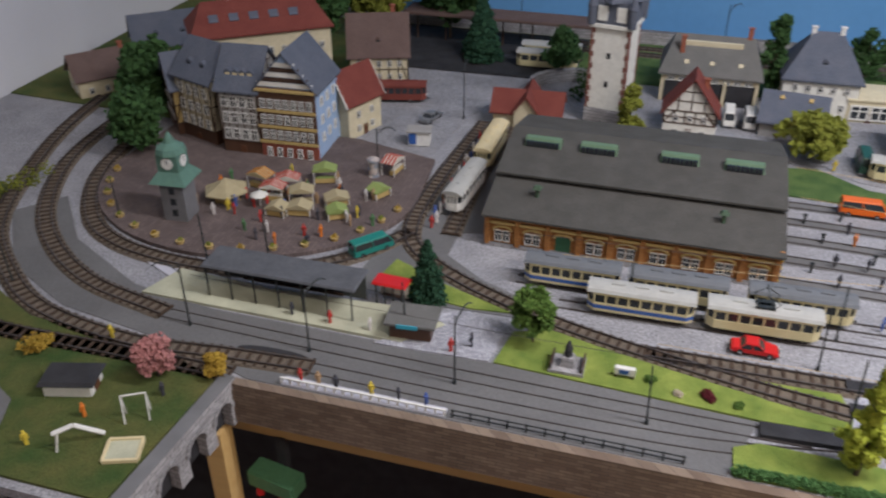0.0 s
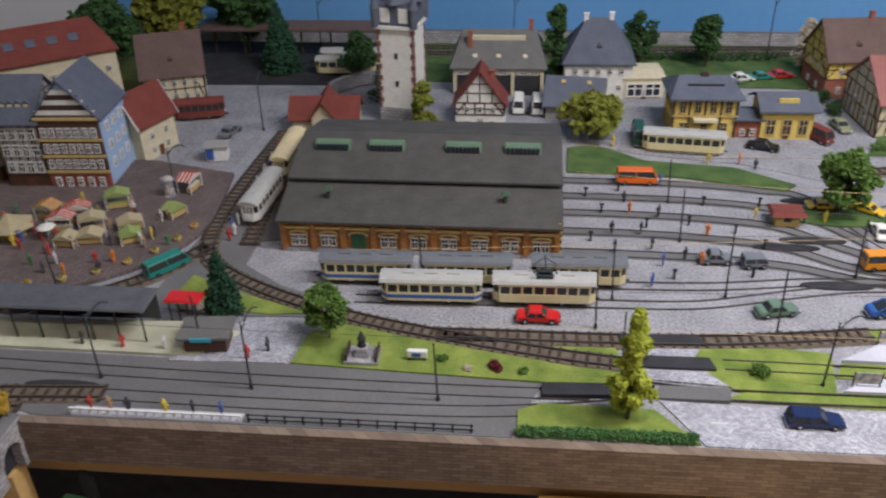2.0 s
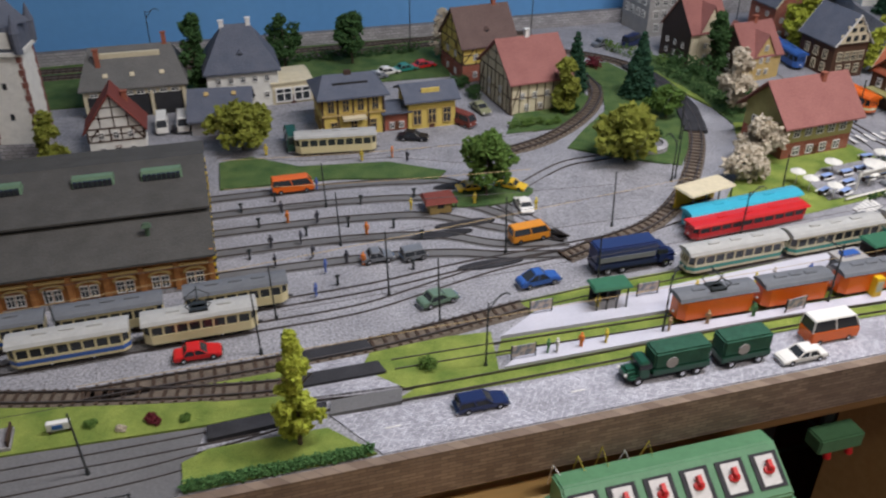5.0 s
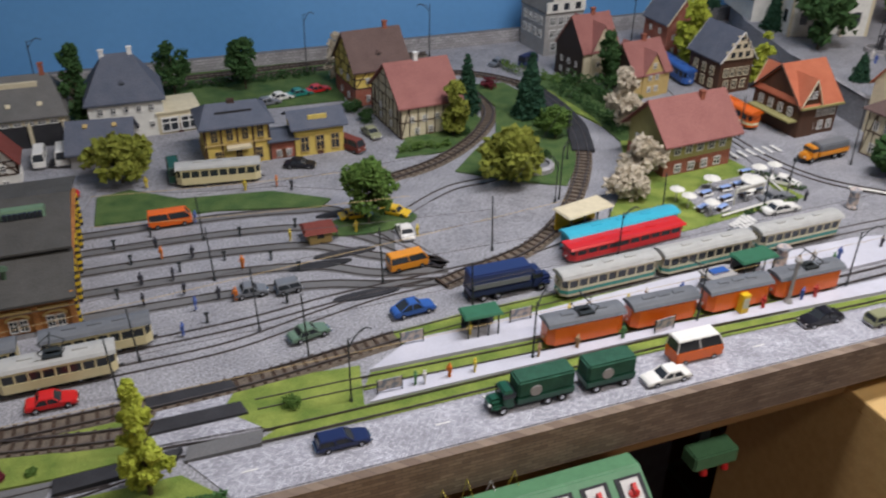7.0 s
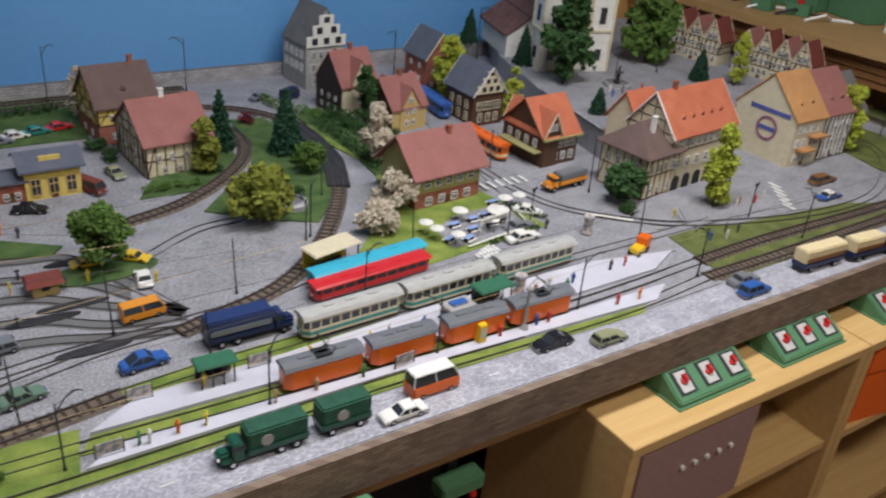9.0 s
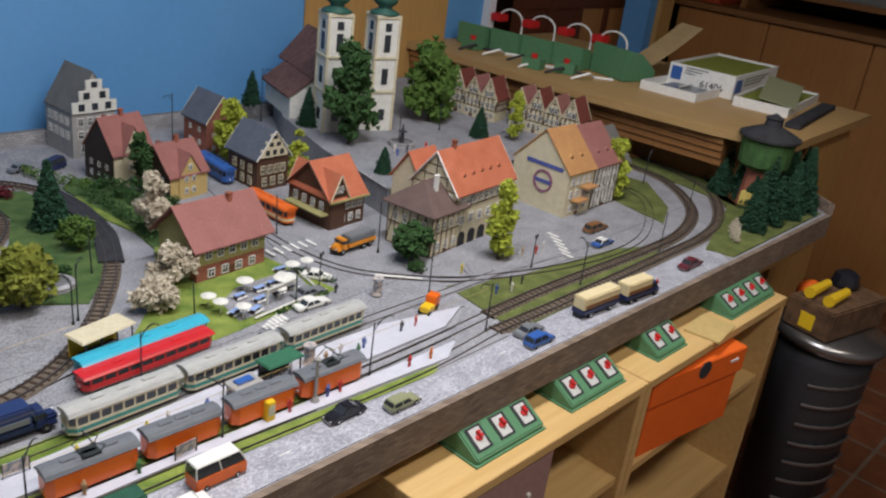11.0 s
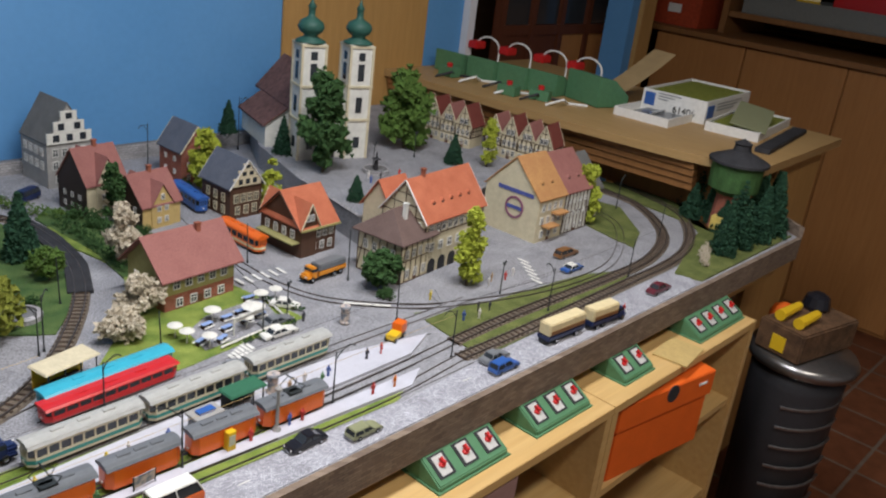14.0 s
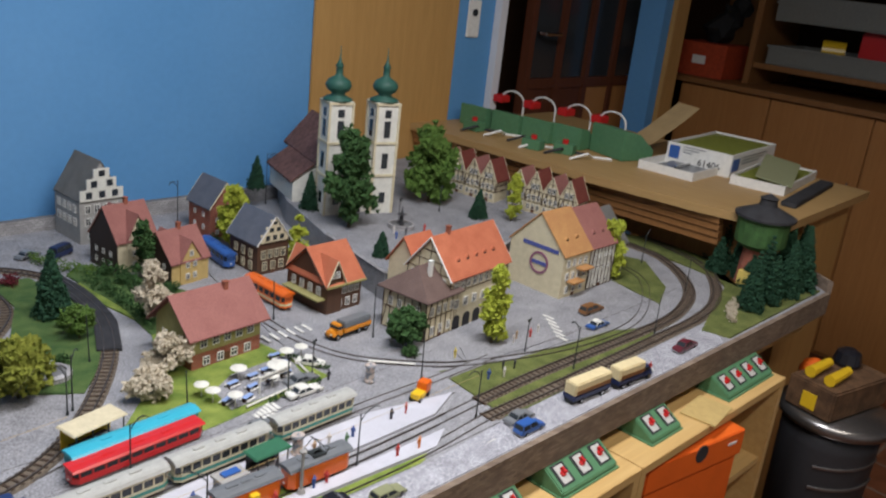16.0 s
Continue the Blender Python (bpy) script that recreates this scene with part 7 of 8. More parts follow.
stripe = plain("white_cloth", (0.55, 0.52, 0.44), 0.85)
red_cloth, orange_cloth = plain("red_cloth", (0.42, 0.05, 0.03), 0.85), plain("orange_cloth", (0.5, 0.2, 0.04), 0.85)
cloth = plain("cream_cloth", (0.4, 0.34, 0.2), 0.85)
cloth_green = plain("green_cloth", (0.25, 0.32, 0.1), 0.85)
for x, y, rz, c_, lab in ((-0.636, 0.4, 15, stripe, "market stall with a red and white striped awning"), (-0.594, 0.442, 20, cloth_green, "market stall with a pale green awning"), (-0.68, 0.4, -10, cloth, "market stall with a cream canopy"), (-0.645, 0.37, 5, stripe, "round striped market umbrella stall"), (-0.6, 0.37, 20, cloth, "market stall with a white cloth"), (-0.55, 0.38, 30, cloth, "market stall with vegetables"), (-0.5, 0.42, 60, cloth_green, "market stall with flowers"), (-0.59, 0.34, 10, cloth, "market stall with fruit"), (-0.535, 0.345, 30, cloth_green, "flower stall with a green cloth"), (-0.62, 0.33, 0, cloth, "low market stall with goods"), (-0.505, 0.5, 80, stripe, "small striped market stall")):
    stall(x, y, rz, c_, lab, w=0.03 if "low" in lab else 0.036, h=0.012 if "vegetables" in lab or "fruit" in lab or "low" in lab else 0.021, stripes=red_cloth if c_ is stripe else orange_cloth if "cream" in lab else None)
rnd = random.Random(11)
for i in range(16):
    a = radians(190 + 160 * i / 15)
    x, y = -0.69 + 0.235 * math.cos(a), 0.42 + 0.2 * math.sin(a)
    pl = empty("planter", "round planter with yellow flowers on the market edge", "planter", x, y, 0.006, 0, "planters round the market")
    bm = B()
    lathe(bm, [(0.0045, 0), (0.006, 0.005), (0.0055, 0.005)], 10)
    part("tub", bm, w_ochre, pl)
    bm = B()
    clumps(bm, [(0, 0, 0.006, 0.004)], 0.0014, rnd, per=30)
    part("flower_bed", bm, leaf_olive if i % 3 else leaf_yellow, pl)
for i in range(46):
    a, r = rnd.uniform(0, 6.28), math.sqrt(rnd.uniform(0, 1))
    x, y = -0.62 + 0.15 * r * math.cos(a), 0.35 + 0.1 * r * math.sin(a)
    figure(x, y, rnd.randrange(8), 0.006, rnd.uniform(0, 360))
for x, y in ((0.4, 0.1), (0.41, 0.098), (0.44, 0.1), (0.47, 0.099), (0.49, 0.165), (0.55, 0.1), (0.6, 0.1), (0.66, 0.098), (0.62, 0.16), (0.7, 0.155), (0.73, 0.16), (0.78, 0.155), (0.92, 0.094), (0.94, 0.093), (0.97, 0.16), (1.0, 0.165), (1.04, 0.16), (1.06, 0.085), (1.1, 0.082), (0.86, 0.095), (1.02, 0.15), (0.9, 0.15), (1.15, 0.165), (1.12, 0.165)):
    figure(x, y, rnd.randrange(8), 0.005, rnd.uniform(0, 360))
for x, y, k_ in ((0.16, 0.47, 5), (0.215, 0.56, 1), (0.26, 0.41, 5), (0.24, 0.335, 5), (0.19, 0.33, 1), (0.17, 0.28, 1), (0.335, 0.46, 6), (0.13, 0.41, 3), (0.17, 0.41, 3), (0.2, 0.46, 3), (0.18, 0.37, 3), (0.22, 0.345, 3), (0.13, 0.36, 3), (0.155, 0.5, 3), (0.51, 0.415, 6), (0.155, 0.7, 6), (0.3, 0.64, 6), (0.35, 0.64, 5), (0.37, 0.62, 3), (0.43, 0.455, 6), (0.4, 0.45, 3), (1.12, 0.32, 3), (1.5, 0.24, 2), (1.52, 0.25, 4), (1.55, 0.24, 0), (1.58, 0.245, 2), (1.36, 0.26, 6), (1.35, 0.17, 1), (1.4, 0.18, 3), (1.42, 0.17, 3), (1.38, 0.16, 2), (1.63, 0.02, 0), (1.6, 0.69, 1), (1.64, 0.7, 3), (1.62, 0.72, 2), (1.7, 0.7, 0), (1.55, 0.68, 6), (-0.3, 0.105, 0), (-0.4, 0.115, 2), (-0.45, 0.115, 0), (-0.28, 0.12, 3), (-0.5, 0.118, 3), (-0.44, 0.01, 0), (-0.4, 0.011, 3), (-0.36, 0.011, 6), (-0.33, 0.011, 3), (-0.3, 0.011, 1), (-0.42, 0.011, 4), (-0.57, -0.05, 3), (-0.66, -0.15, 6), (-0.63, -0.1, 5), (-0.68, 0.02, 6)):
    z0 = 0.058 if (x > 1.48 and y > 0.5) else 0.003
    figure(x, y, k_, z0, rnd.uniform(0, 360))


def cafe_table(x, y, rz):
    c = empty("beer_table", "blue and white beer garden table with benches", "table", x, y, 0.003, rz, "tables of the beer garden")
    boxpart("tabletop", c, plain("blue_cloth", (0.25, 0.35, 0.6), 0.8), -0.01, 0.01, -0.004, 0.004, 0.008, 0.009)
    for s in (-1, 1):
        boxpart("bench", c, white, -0.01, 0.01, s * 0.007 - 0.0015, s * 0.007 + 0.0015, 0.004, 0.005)
        boxpart("leg", c, timber, s * 0.008 - 0.0007, s * 0.008 + 0.0007, -0.003, 0.003, 0, 0.008)
    return c


t0 = cafe_table(0.98, 0.385, 10)
for x, y, rz in ((1.02, 0.39, 5), (1.05, 0.395, 0), (1.085, 0.4, 0), (1.0, 0.36, 10), (1.04, 0.365, 5), (0.945, 0.345, 20), (0.975, 0.335, 20), (1.07, 0.37, 0), (1.09, 0.43, 0)):
    copy_thing(t0, pose(x, y, 0.003, 0, 0, rz))


def parasol(x, y, r=0.017, h=0.026, c_=None):
    p = empty("parasol", "white garden parasol with grey stripes", "parasol", x, y, 0.003, 0, "parasols of the beer garden")
    bm = B()
    tube(bm, (0, 0, 0), (0, 0, h), 0.0008, n=6)
    part("pole", bm, white, p)
    bm = B()
    lathe(bm, [(r, h - 0.005), (r * 0.98, h - 0.0045), (0.0008, h + 0.001)], 10)
    part("canopy", bm, c_ or w_white, p)
    return p


for x, y, r in ((1.06, 0.375, 0.02), (0.93, 0.36, 0.012), (0.925, 0.385, 0.012), (0.95, 0.33, 0.012), (-0.655, 0.345, 0.013), (1.13, 0.41, 0.012)):
    pp = parasol(x, y, r)
hx_ = empty("hexagonal_stall", "cream six-sided market stall with a pointed roof", "market stall", -0.712, 0.352, 0.006)
bm = B()
lathe(bm, [(0.034, 0.014), (0.034, 0.016), (0.016, 0.024), (0.0005, 0.034)], 6)
part("canopy", bm, cloth, hx_)
bm = B()
lathe(bm, [(0.02, 0.0), (0.02, 0.009), (0.018, 0.009)], 6)
part("counter", bm, w_ochre, hx_)
bm = B()
tube(bm, (0, 0, 0), (0, 0, 0.03), 0.0015, n=6)
part("pole", bm, timber, hx_)
gg_ = empty("garden_sign", "white sign arch at the beer garden's entrance", "sign", 1.03, 0.345, 0.003, 8)
boxpart("board", gg_, w_white, -0.032, 0.032, -0.001, 0.001, 0.022, 0.03)
boxpart("print_line", gg_, w_grey, -0.026, 0.026, -0.0014, -0.001, 0.0245, 0.0275)
for u in (-0.03, 0.03):
    boxpart("post", gg_, w_white, u - 0.001, u + 0.001, -0.0009, 0.0009, 0, 0.022)
kw_ = empty("street_kiosk", "white street kiosk with a blue advert panel", "kiosk", -0.5, 0.62, 0.002, 10)
boxpart("body", kw_, white, -0.018, 0.018, -0.012, 0.012, 0, 0.024, bevel=0.001)
boxpart("advert", kw_, p_blue, -0.016, -0.004, -0.0135, -0.0122, 0.004, 0.026)
boxpart("roof", kw_, w_grey, -0.021, 0.021, -0.015, 0.015, 0.024, 0.0265)
cf = empty("garden_fence", "low white fence round the beer garden", "fence", 0, 0, 0.003)
for a, b in (((0.96, 0.315), (1.1, 0.335)), ((1.1, 0.335), (1.12, 0.44)), ((1.215, 0.33), (1.275, 0.275))):
    bm = B()
    tube(bm, (*a, 0.004), (*b, 0.004), 0.002, n=4)
    part("rail", bm, w_white, cf)
for (ax, ay), (bx, by) in (((1.11, 0.42), (1.14, 0.35)), ((1.1, 0.32), (1.0, 0.31))):
    bm = B()
    clumps(bm, [(ax + (bx - ax) * i / 8, ay + (by - ay) * i / 8, 0.005, 0.005) for i in range(9)], 0.0016, rnd, per=26)
    tagged(part("garden_hedge", bm, leaf_dark), "dark clipped hedge round the beer garden", "hedge").location.z = 0.003

# paved ground, more parasols and shrubs of the beer garden
patch("garden_paving", asphalt_light, [(0.94, 0.325), (1.09, 0.335), (1.115, 0.43), (1.0, 0.42), (0.95, 0.39)], 0.0036, "pale paving of the beer garden", "pavement")
for x, y, r in ((1.0, 0.4, 0.014), (1.1, 0.41, 0.013), (1.03, 0.35, 0.012)):
    parasol(x, y, r)
shr = random.Random(31)
for x, y, r in ((1.02, 0.66, 0.024), (1.04, 0.7, 0.022), (1.05, 0.75, 0.026), (1.04, 0.8, 0.022), (1.03, 0.86, 0.024), (1.02, 0.92, 0.02), (1.09, 0.78, 0.02), (1.1, 0.72, 0.018), (0.8, 0.6, 0.016), (0.86, 0.72, 0.018), (0.87, 0.8, 0.02), (0.71, 0.74, 0.016), (0.56, 0.86, 0.02), (0.55, 0.92, 0.022), (1.32, 0.68, 0.018), (1.43, 0.68, 0.016), (1.42, 0.9, 0.022), (1.3, 0.98, 0.02)):
    bush(x, y, r, leaf_dark if shr.random() < 0.7 else leaf_mid, "dark green garden shrub between the houses", seed=int(x * 1000 + y * 77))

for i, (x, y, hh) in enumerate(((2.11, 0.052, 0.11), (2.15, 0.072, 0.13), (2.19, 0.045, 0.12), (2.235, 0.085, 0.15), (2.3, 0.17, 0.1), (2.34, 0.2, 0.12), (2.29, 0.23, 0.09), (2.37, 0.25, 0.13), (2.26, 0.13, 0.08), (2.39, 0.3, 0.11))):
    tree(x, y, hh, 0.03, leaf_pine, "dark green spruce at the layout corner", seed=90 + i, shape="pine", z=0.004)

# ---- park toys at the left ----
sw = empty("swing_frame", "white playground swing frame", "swing", -0.577, -0.086, 0.004, 30)
for s in (-1, 1):
    for v in (-1, 1):
        bm = B()
        tube(bm, (s * 0.012, v * 0.008, 0), (s * 0.012, 0, 0.03), 0.0009, n=5)
        part("leg", bm, white, sw)
bm = B()
tube(bm, (-0.012, 0, 0.03), (0.012, 0, 0.03), 0.0009, n=5)
part("crossbar", bm, white, sw)
sb = empty("sandpit", "square cream sandpit on lawn", "sandpit", -0.563, -0.132, 0.004, 20)
boxpart("sand", sb, sand, -0.015, 0.015, -0.013, 0.013, 0, 0.002)
for s in (-1, 1):
    boxpart("edge", sb, cream, -0.017, 0.017, s * 0.0145 - 0.0015, s * 0.0145 + 0.0015, 0, 0.004)
    boxpart("edge", sb, cream, s * 0.0165 - 0.0015, s * 0.0165 + 0.0015, -0.013, 0.013, 0, 0.0038)
sl = empty("slide", "white plastic playground slide", "slide", -0.612, -0.135, 0.004, 40)
bm = B()
tube(bm, (-0.02, 0, 0.02), (0.0, 0, 0.024), 0.0025, n=6)
tube(bm, (0.0, 0, 0.024), (0.025, 0, 0.004), 0.0025, n=6)
part("chute", bm, white, sl)
for v in (-1, 1):
    bm = B()
    tube(bm, (-0.02, v * 0.004, 0), (-0.015, v * 0.002, 0.022), 0.0012, n=5)
    part("ladder_leg", bm, white, sl)
ph = empty("park_hut", "small white park hut with a dark roof", "hut", -0.668, -0.064, 0.0035, 15)
boxpart("body", ph, white, -0.026, 0.024, -0.016, 0.016, 0, 0.016)
boxpart("roof", ph, tar, -0.03, 0.03, -0.02, 0.02, 0.016, 0.0195, top=(0.002, 0.004))
boxpart("door", ph, door_mat, 0.0242, 0.0252, -0.006, 0.006, 0, 0.012)

# ---- overhead wires ----
def wire(name, pts, r, material, label):
    bm = B()
    rings = [[bm.verts.new((p[0] + dx * r * 0.7, p[1] + dy * r * 1.4, p[2] + dz * r * 1.4)) for dx, dy, dz in ((0, 1, 0), (0.3, 0, 1), (0, -1, 0), (-0.3, 0, -1))] for p in pts]
    for a, b in zip(rings, rings[1:]):
        for k in range(4):
            bm.faces.new((a[k], a[(k + 1) % 4], b[(k + 1) % 4], b[k]))
    bm.faces.new(rings[0])
    bm.faces.new(rings[-1])
    tagged(part(name, bm, material), label, "wire")


for i, (a, b, z) in enumerate((((-0.25, 0.272), (0.6, 0.315), 0.07), ((-0.2, 0.235), (0.7, 0.33), 0.07), ((0.08, 0.57), (0.5, 0.53), 0.062), ((0.08, 0.47), (0.5, 0.42), 0.066), ((0.08, 0.412), (0.6, 0.345), 0.066), ((-0.08, 0.1), (1.25, 0.11), 0.066), ((0.12, 0.17), (1.25, 0.215), 0.066), ((-0.6, 0.075), (0.1, 0.07), 0.07), ((0.22, 0.52), (0.75, 0.56), 0.066), ((0.6, 0.345), (0.94, 0.75), 0.066), ((1.25, 0.13), (1.95, 0.14), 0.066))):
    n = 8
    pts = [(a[0] + (b[0] - a[0]) * k / n, a[1] + (b[1] - a[1]) * k / n, z - 0.003 * math.sin(math.pi * k / n)) for k in range(n + 1)]
    wire("contact_wire", pts, 0.00024, wire_mat if i in (1, 2, 3, 5) else wire_dark, "thin brass overhead contact wire" if i in (1, 2, 3, 5) else "thin dark overhead contact wire")


# ---- shrubbery, rear canopy and further clutter ----
rnd = random.Random(21)
for i, (ax, ay, bx, by, r, lf) in enumerate(((0.985, 0.64, 0.985, 0.9, 0.016, leaf_dark), (1.06, 0.66, 1.03, 0.92, 0.02, leaf_dark), (0.99, 0.92, 0.93, 1.05, 0.016, leaf_mid), (0.08, 1.13, 0.52, 1.14, 0.012, leaf_dark), (0.58, 0.7, 0.66, 0.7, 0.01, leaf_mid), (-0.28, 0.88, -0.28, 1.0, 0.018, leaf_dark), (2.0, 0.045, 2.1, 0.09, 0.011, leaf_white), (-0.98, 0.78, -1.15, 0.95, 0.03, leaf_dark), (-1.02, 0.34, -1.12, 0.1, 0.016, leaf_olive), (-0.85, -0.03, -1.0, -0.08, 0.014, leaf_mid))):
    bm = B()
    n = max(4, int(math.hypot(bx - ax, by - ay) / (r * 0.9)))
    clumps(bm, [(ax + (bx - ax) * k / n + rnd.uniform(-r, r) * 0.5, ay + (by - ay) * k / n + rnd.uniform(-r, r) * 0.5, r * rnd.uniform(0.3, 0.9), r * rnd.uniform(0.7, 1.1)) for k in range(n + 1)], max(0.002, r * 0.14), rnd, per=40)
    tagged(part("shrubbery", bm, lf), "ragged row of foam shrubs on the grass", "shrubs").location.z = 0.003
cn = empty("platform_canopy", "long brown platform canopy of the rear station", "canopy", -0.47, 1.14, 0.003, 0)
boxpart("roof", cn, roof_brown, -0.22, 0.2, -0.035, 0.035, 0.062, 0.068, bevel=0.001)
for k in range(7):
    boxpart("post", cn, timber, -0.2 + k * 0.064, -0.197 + k * 0.064, -0.002, 0.002, 0, 0.062)
for k in range(2):
    tram(-0.36 + 0.0 * k, 1.03 + 0.05 * k, 2, p_cream, t_roof_light, "cream railcar standing at the rear station", length=0.12, z=0.003, n=6)
rp = empty("curved_ramp", "dark curved ramp with stone parapet behind the depot", "ramp", 0, 0, 0)
for k in range(8):
    a0, a1 = radians(200 - 14 * k), radians(200 - 14 * (k + 1))
    p0, p1 = (-0.24 + 0.13 * math.cos(a0), 0.9 + 0.1 * math.sin(a0)), (-0.24 + 0.13 * math.cos(a1), 0.9 + 0.1 * math.sin(a1))
    bm = B()
    prism(bm, [p0, p1, (p1[0] * 0.97 - 0.007, p1[1] * 0.985), (p0[0] * 0.97 - 0.007, p0[1] * 0.985)], 0.003, 0.03 - 0.001 * k)
    part("parapet_stone", bm, stone_wall, rp)
for x, y in ((0.18, 0.43), (0.24, 0.44), (0.12, 0.47), (0.3, 0.42), (0.15, 0.54), (0.27, 0.5), (0.1, 0.39), (0.33, 0.38), (0.2, 0.3), (0.3, 0.31), (0.35, 0.5), (0.1, 0.52)):
    bm = B()
    box(bm, -0.0015, 0.0015, -0.0015, 0.0015, 0, 0.012)
    box(bm, -0.003, 0.003, -0.0008, 0.0008, 0.012, 0.015)
    ob = part("point_lever", bm, mast_mat)
    ob.matrix_basis = pose(x, y, 0.001)
    tagged(ob, "small dark yard signal post between rails", "signal", "yard posts")
for x0, y0, x1, y1 in ((1.12, 0.5, 1.21, 0.5), (0.96, 0.28, 1.0, 0.3), (1.6, 0.2, 1.66, 0.28)):
    zc = empty("zebra_crossing", "white zebra crossing painted on the street", "road marking", 0, 0, 0)
    for k in range(6):
        u = k / 5
        boxpart("stripe", zc, white, x0 + (x1 - x0) * u - 0.003, x0 + (x1 - x0) * u + 0.003, y0 + (y1 - y0) * u - 0.014, y0 + (y1 - y0) * u + 0.014, 0.0042, 0.0046)
for k in range(9):
    boxpart("lane_dash", None, white, 0.2 + 0.2 * k, 0.216 + 0.2 * k, 0.034, 0.0355, 0.0015, 0.002)
for o in [o for o in bpy.data.objects if o.name.startswith("lane_dash")]:
    tagged(o, "short white lane mark on the cobbles", "road marking", "lane marks", "structure")
fo = empty("fountain", "round grey stone fountain on the church square", "fountain", 1.668, 0.748, 0.058)
bm = B()
lathe(bm, [(0.032, 0), (0.032, 0.01), (0.028, 0.01), (0.028, 0.006), (0.006, 0.006)], 16)
part("basin", bm, stone_wall, fo)
bm = B()
lathe(bm, [(0.006, 0.006), (0.004, 0.03), (0.012, 0.033), (0.003, 0.036), (0.001, 0.05)], 10)
part("column", bm, tar, fo)
bm = B()
for a, b in (((1.425, 0.53), (1.62, 0.47)), ((1.62, 0.47), (2.0, 0.6)), ((1.47, 0.78), (1.425, 0.53))):
    tube(bm, (*a, 0.062), (*b, 0.062), 0.004, n=4)
setting(part("parapet", bm, stone_wall), "stone parapet on the retaining wall", "parapet")
pool = B()
lathe(pool, [(0.03, 0.0), (0.03, 0.008), (0.022, 0.01), (0.022, 0.006)], 18)
ob = part("garden_pond", pool, stone_wall)
ob.matrix_basis = pose(0.772, 0.565, 0.003)
tagged(ob, "small stone-edged garden pond in the loop", "pond")
yw = tram(2.2, 0.52, 95, p_yellow, t_roof, "small yellow works car in the end loop", length=0.06, z=0.005, n=3)

for k in range(22):
    figure(-0.4 + 0.004 * math.sin(k * 2.1), 0.36 + 0.0145 * k, (0, 2, 1, 2, 0, 4, 2, 1)[k % 8], 0.003, 40 * k)

# ---- shelves below the layout with control boxes ----
control_green = plain("control_green", (0.085, 0.21, 0.105), 0.5)
dial_grey = plain("dial_plate", (0.5, 0.49, 0.46), 0.4)
knob_red = plain("knob_red", (0.5, 0.02, 0.02), 0.35)
SHZ = -0.09


def shelf_unit(x0, x1, label):
    s = empty("shelf_unit", label, "shelf", 0, 0, 0)
    boxpart("top", s, pine, x0, x1, -0.082, 0.2, SHZ - 0.018, SHZ, bevel=0.001)
    for x in (x0, x1 - 0.018):
        boxpart("side", s, pine, x, x + 0.018, -0.081, 0.2, -0.859, SHZ - 0.0185)
    for z in (-0.3, -0.55, -0.84):
        boxpart("shelf_board", s, pine, x0 + 0.0185, x1 - 0.0185, -0.074, 0.2, z, z + 0.016)
    boxpart("back", s, panel_wood, x0 + 0.0185, x1 - 0.0185, 0.19, 0.198, -0.85, SHZ - 0.0185)
    return s


shelf_unit(0.955, 1.475, "pine shelf unit under the layout edge")
shelf_unit(1.477, 2.05, "pine shelf unit under the layout edge")
pn = empty("grey_panel", "mauve plastic panel with small white buttons", "panel", 0, 0, 0)
boxpart("plate", pn, plain("mauve_plastic", (0.32, 0.2, 0.18), 0.35), 0.98, 1.22, -0.079, -0.073, -0.28, -0.112, bevel=0.002)
for k in range(5):
    bm = B()
    tube(bm, (1.07 + 0.025 * k, -0.079, -0.17), (1.07 + 0.025 * k, -0.083, -0.17), 0.004, n=10)
    part("button", bm, white, pn)


def control_box(x, y, rz, n, label, z=SHZ, w=0.05):
    """A sloping green switch box: n panels, each with a white plate and a red knob."""
    c = empty("control_box", label, "control box", x, y, z, rz)
    c.scale = (1.0, 0.78, 0.74)
    W = n * w / 2
    bm = B()
    prof = [(-0.045, 0), (0.045, 0), (0.045, 0.048), (0.015, 0.052), (-0.045, 0.014)]
    a, b = [bm.verts.new((-W, p[0], p[1])) for p in prof], [bm.verts.new((W, p[0], p[1])) for p in prof]
    bm.faces.new(a)
    bm.faces.new(b[::-1])
    for i in range(5):
        bm.faces.new((a[i], a[(i + 1) % 5], b[(i + 1) % 5], b[i]))
    part("case", bm, control_green, c, bevel=0.0025)
    boxpart("base_flange", c, control_green, -W - 0.003, W + 0.003, -0.049, 0.049, 0, 0.004)
    ang = math.degrees(math.atan2(0.038, 0.06))
    for k in range(n):
        u = -W + w * (k + 0.5)
        m = pose(u, -0.015, 0.0335, ang, 0, 0)
        bm = B()
        box(bm, -0.016, 0.016, -0.024, 0.024, 0, 0.0015)
        p = part("switch_plate", bm, tar, c)
        p.matrix_basis = m
        bm = B()
        box(bm, -0.0105, 0.0105, -0.02, 0.02, 0.0015, 0.0022)
        part("white_dial", bm, dial_grey, p)
        bm = B()
        lathe(bm, [(0.0065, 0.002), (0.006, 0.006), (0.003, 0.007), (0.0025, 0.015), (0.001, 0.0165)], 14)
        part("knob", bm, knob_red, p)
        bm = B()
        box(bm, -0.0022, 0.0022, -0.0022, 0.012, 0.006, 0.013)
        part("pointer", bm, knob_red, p)
    return c


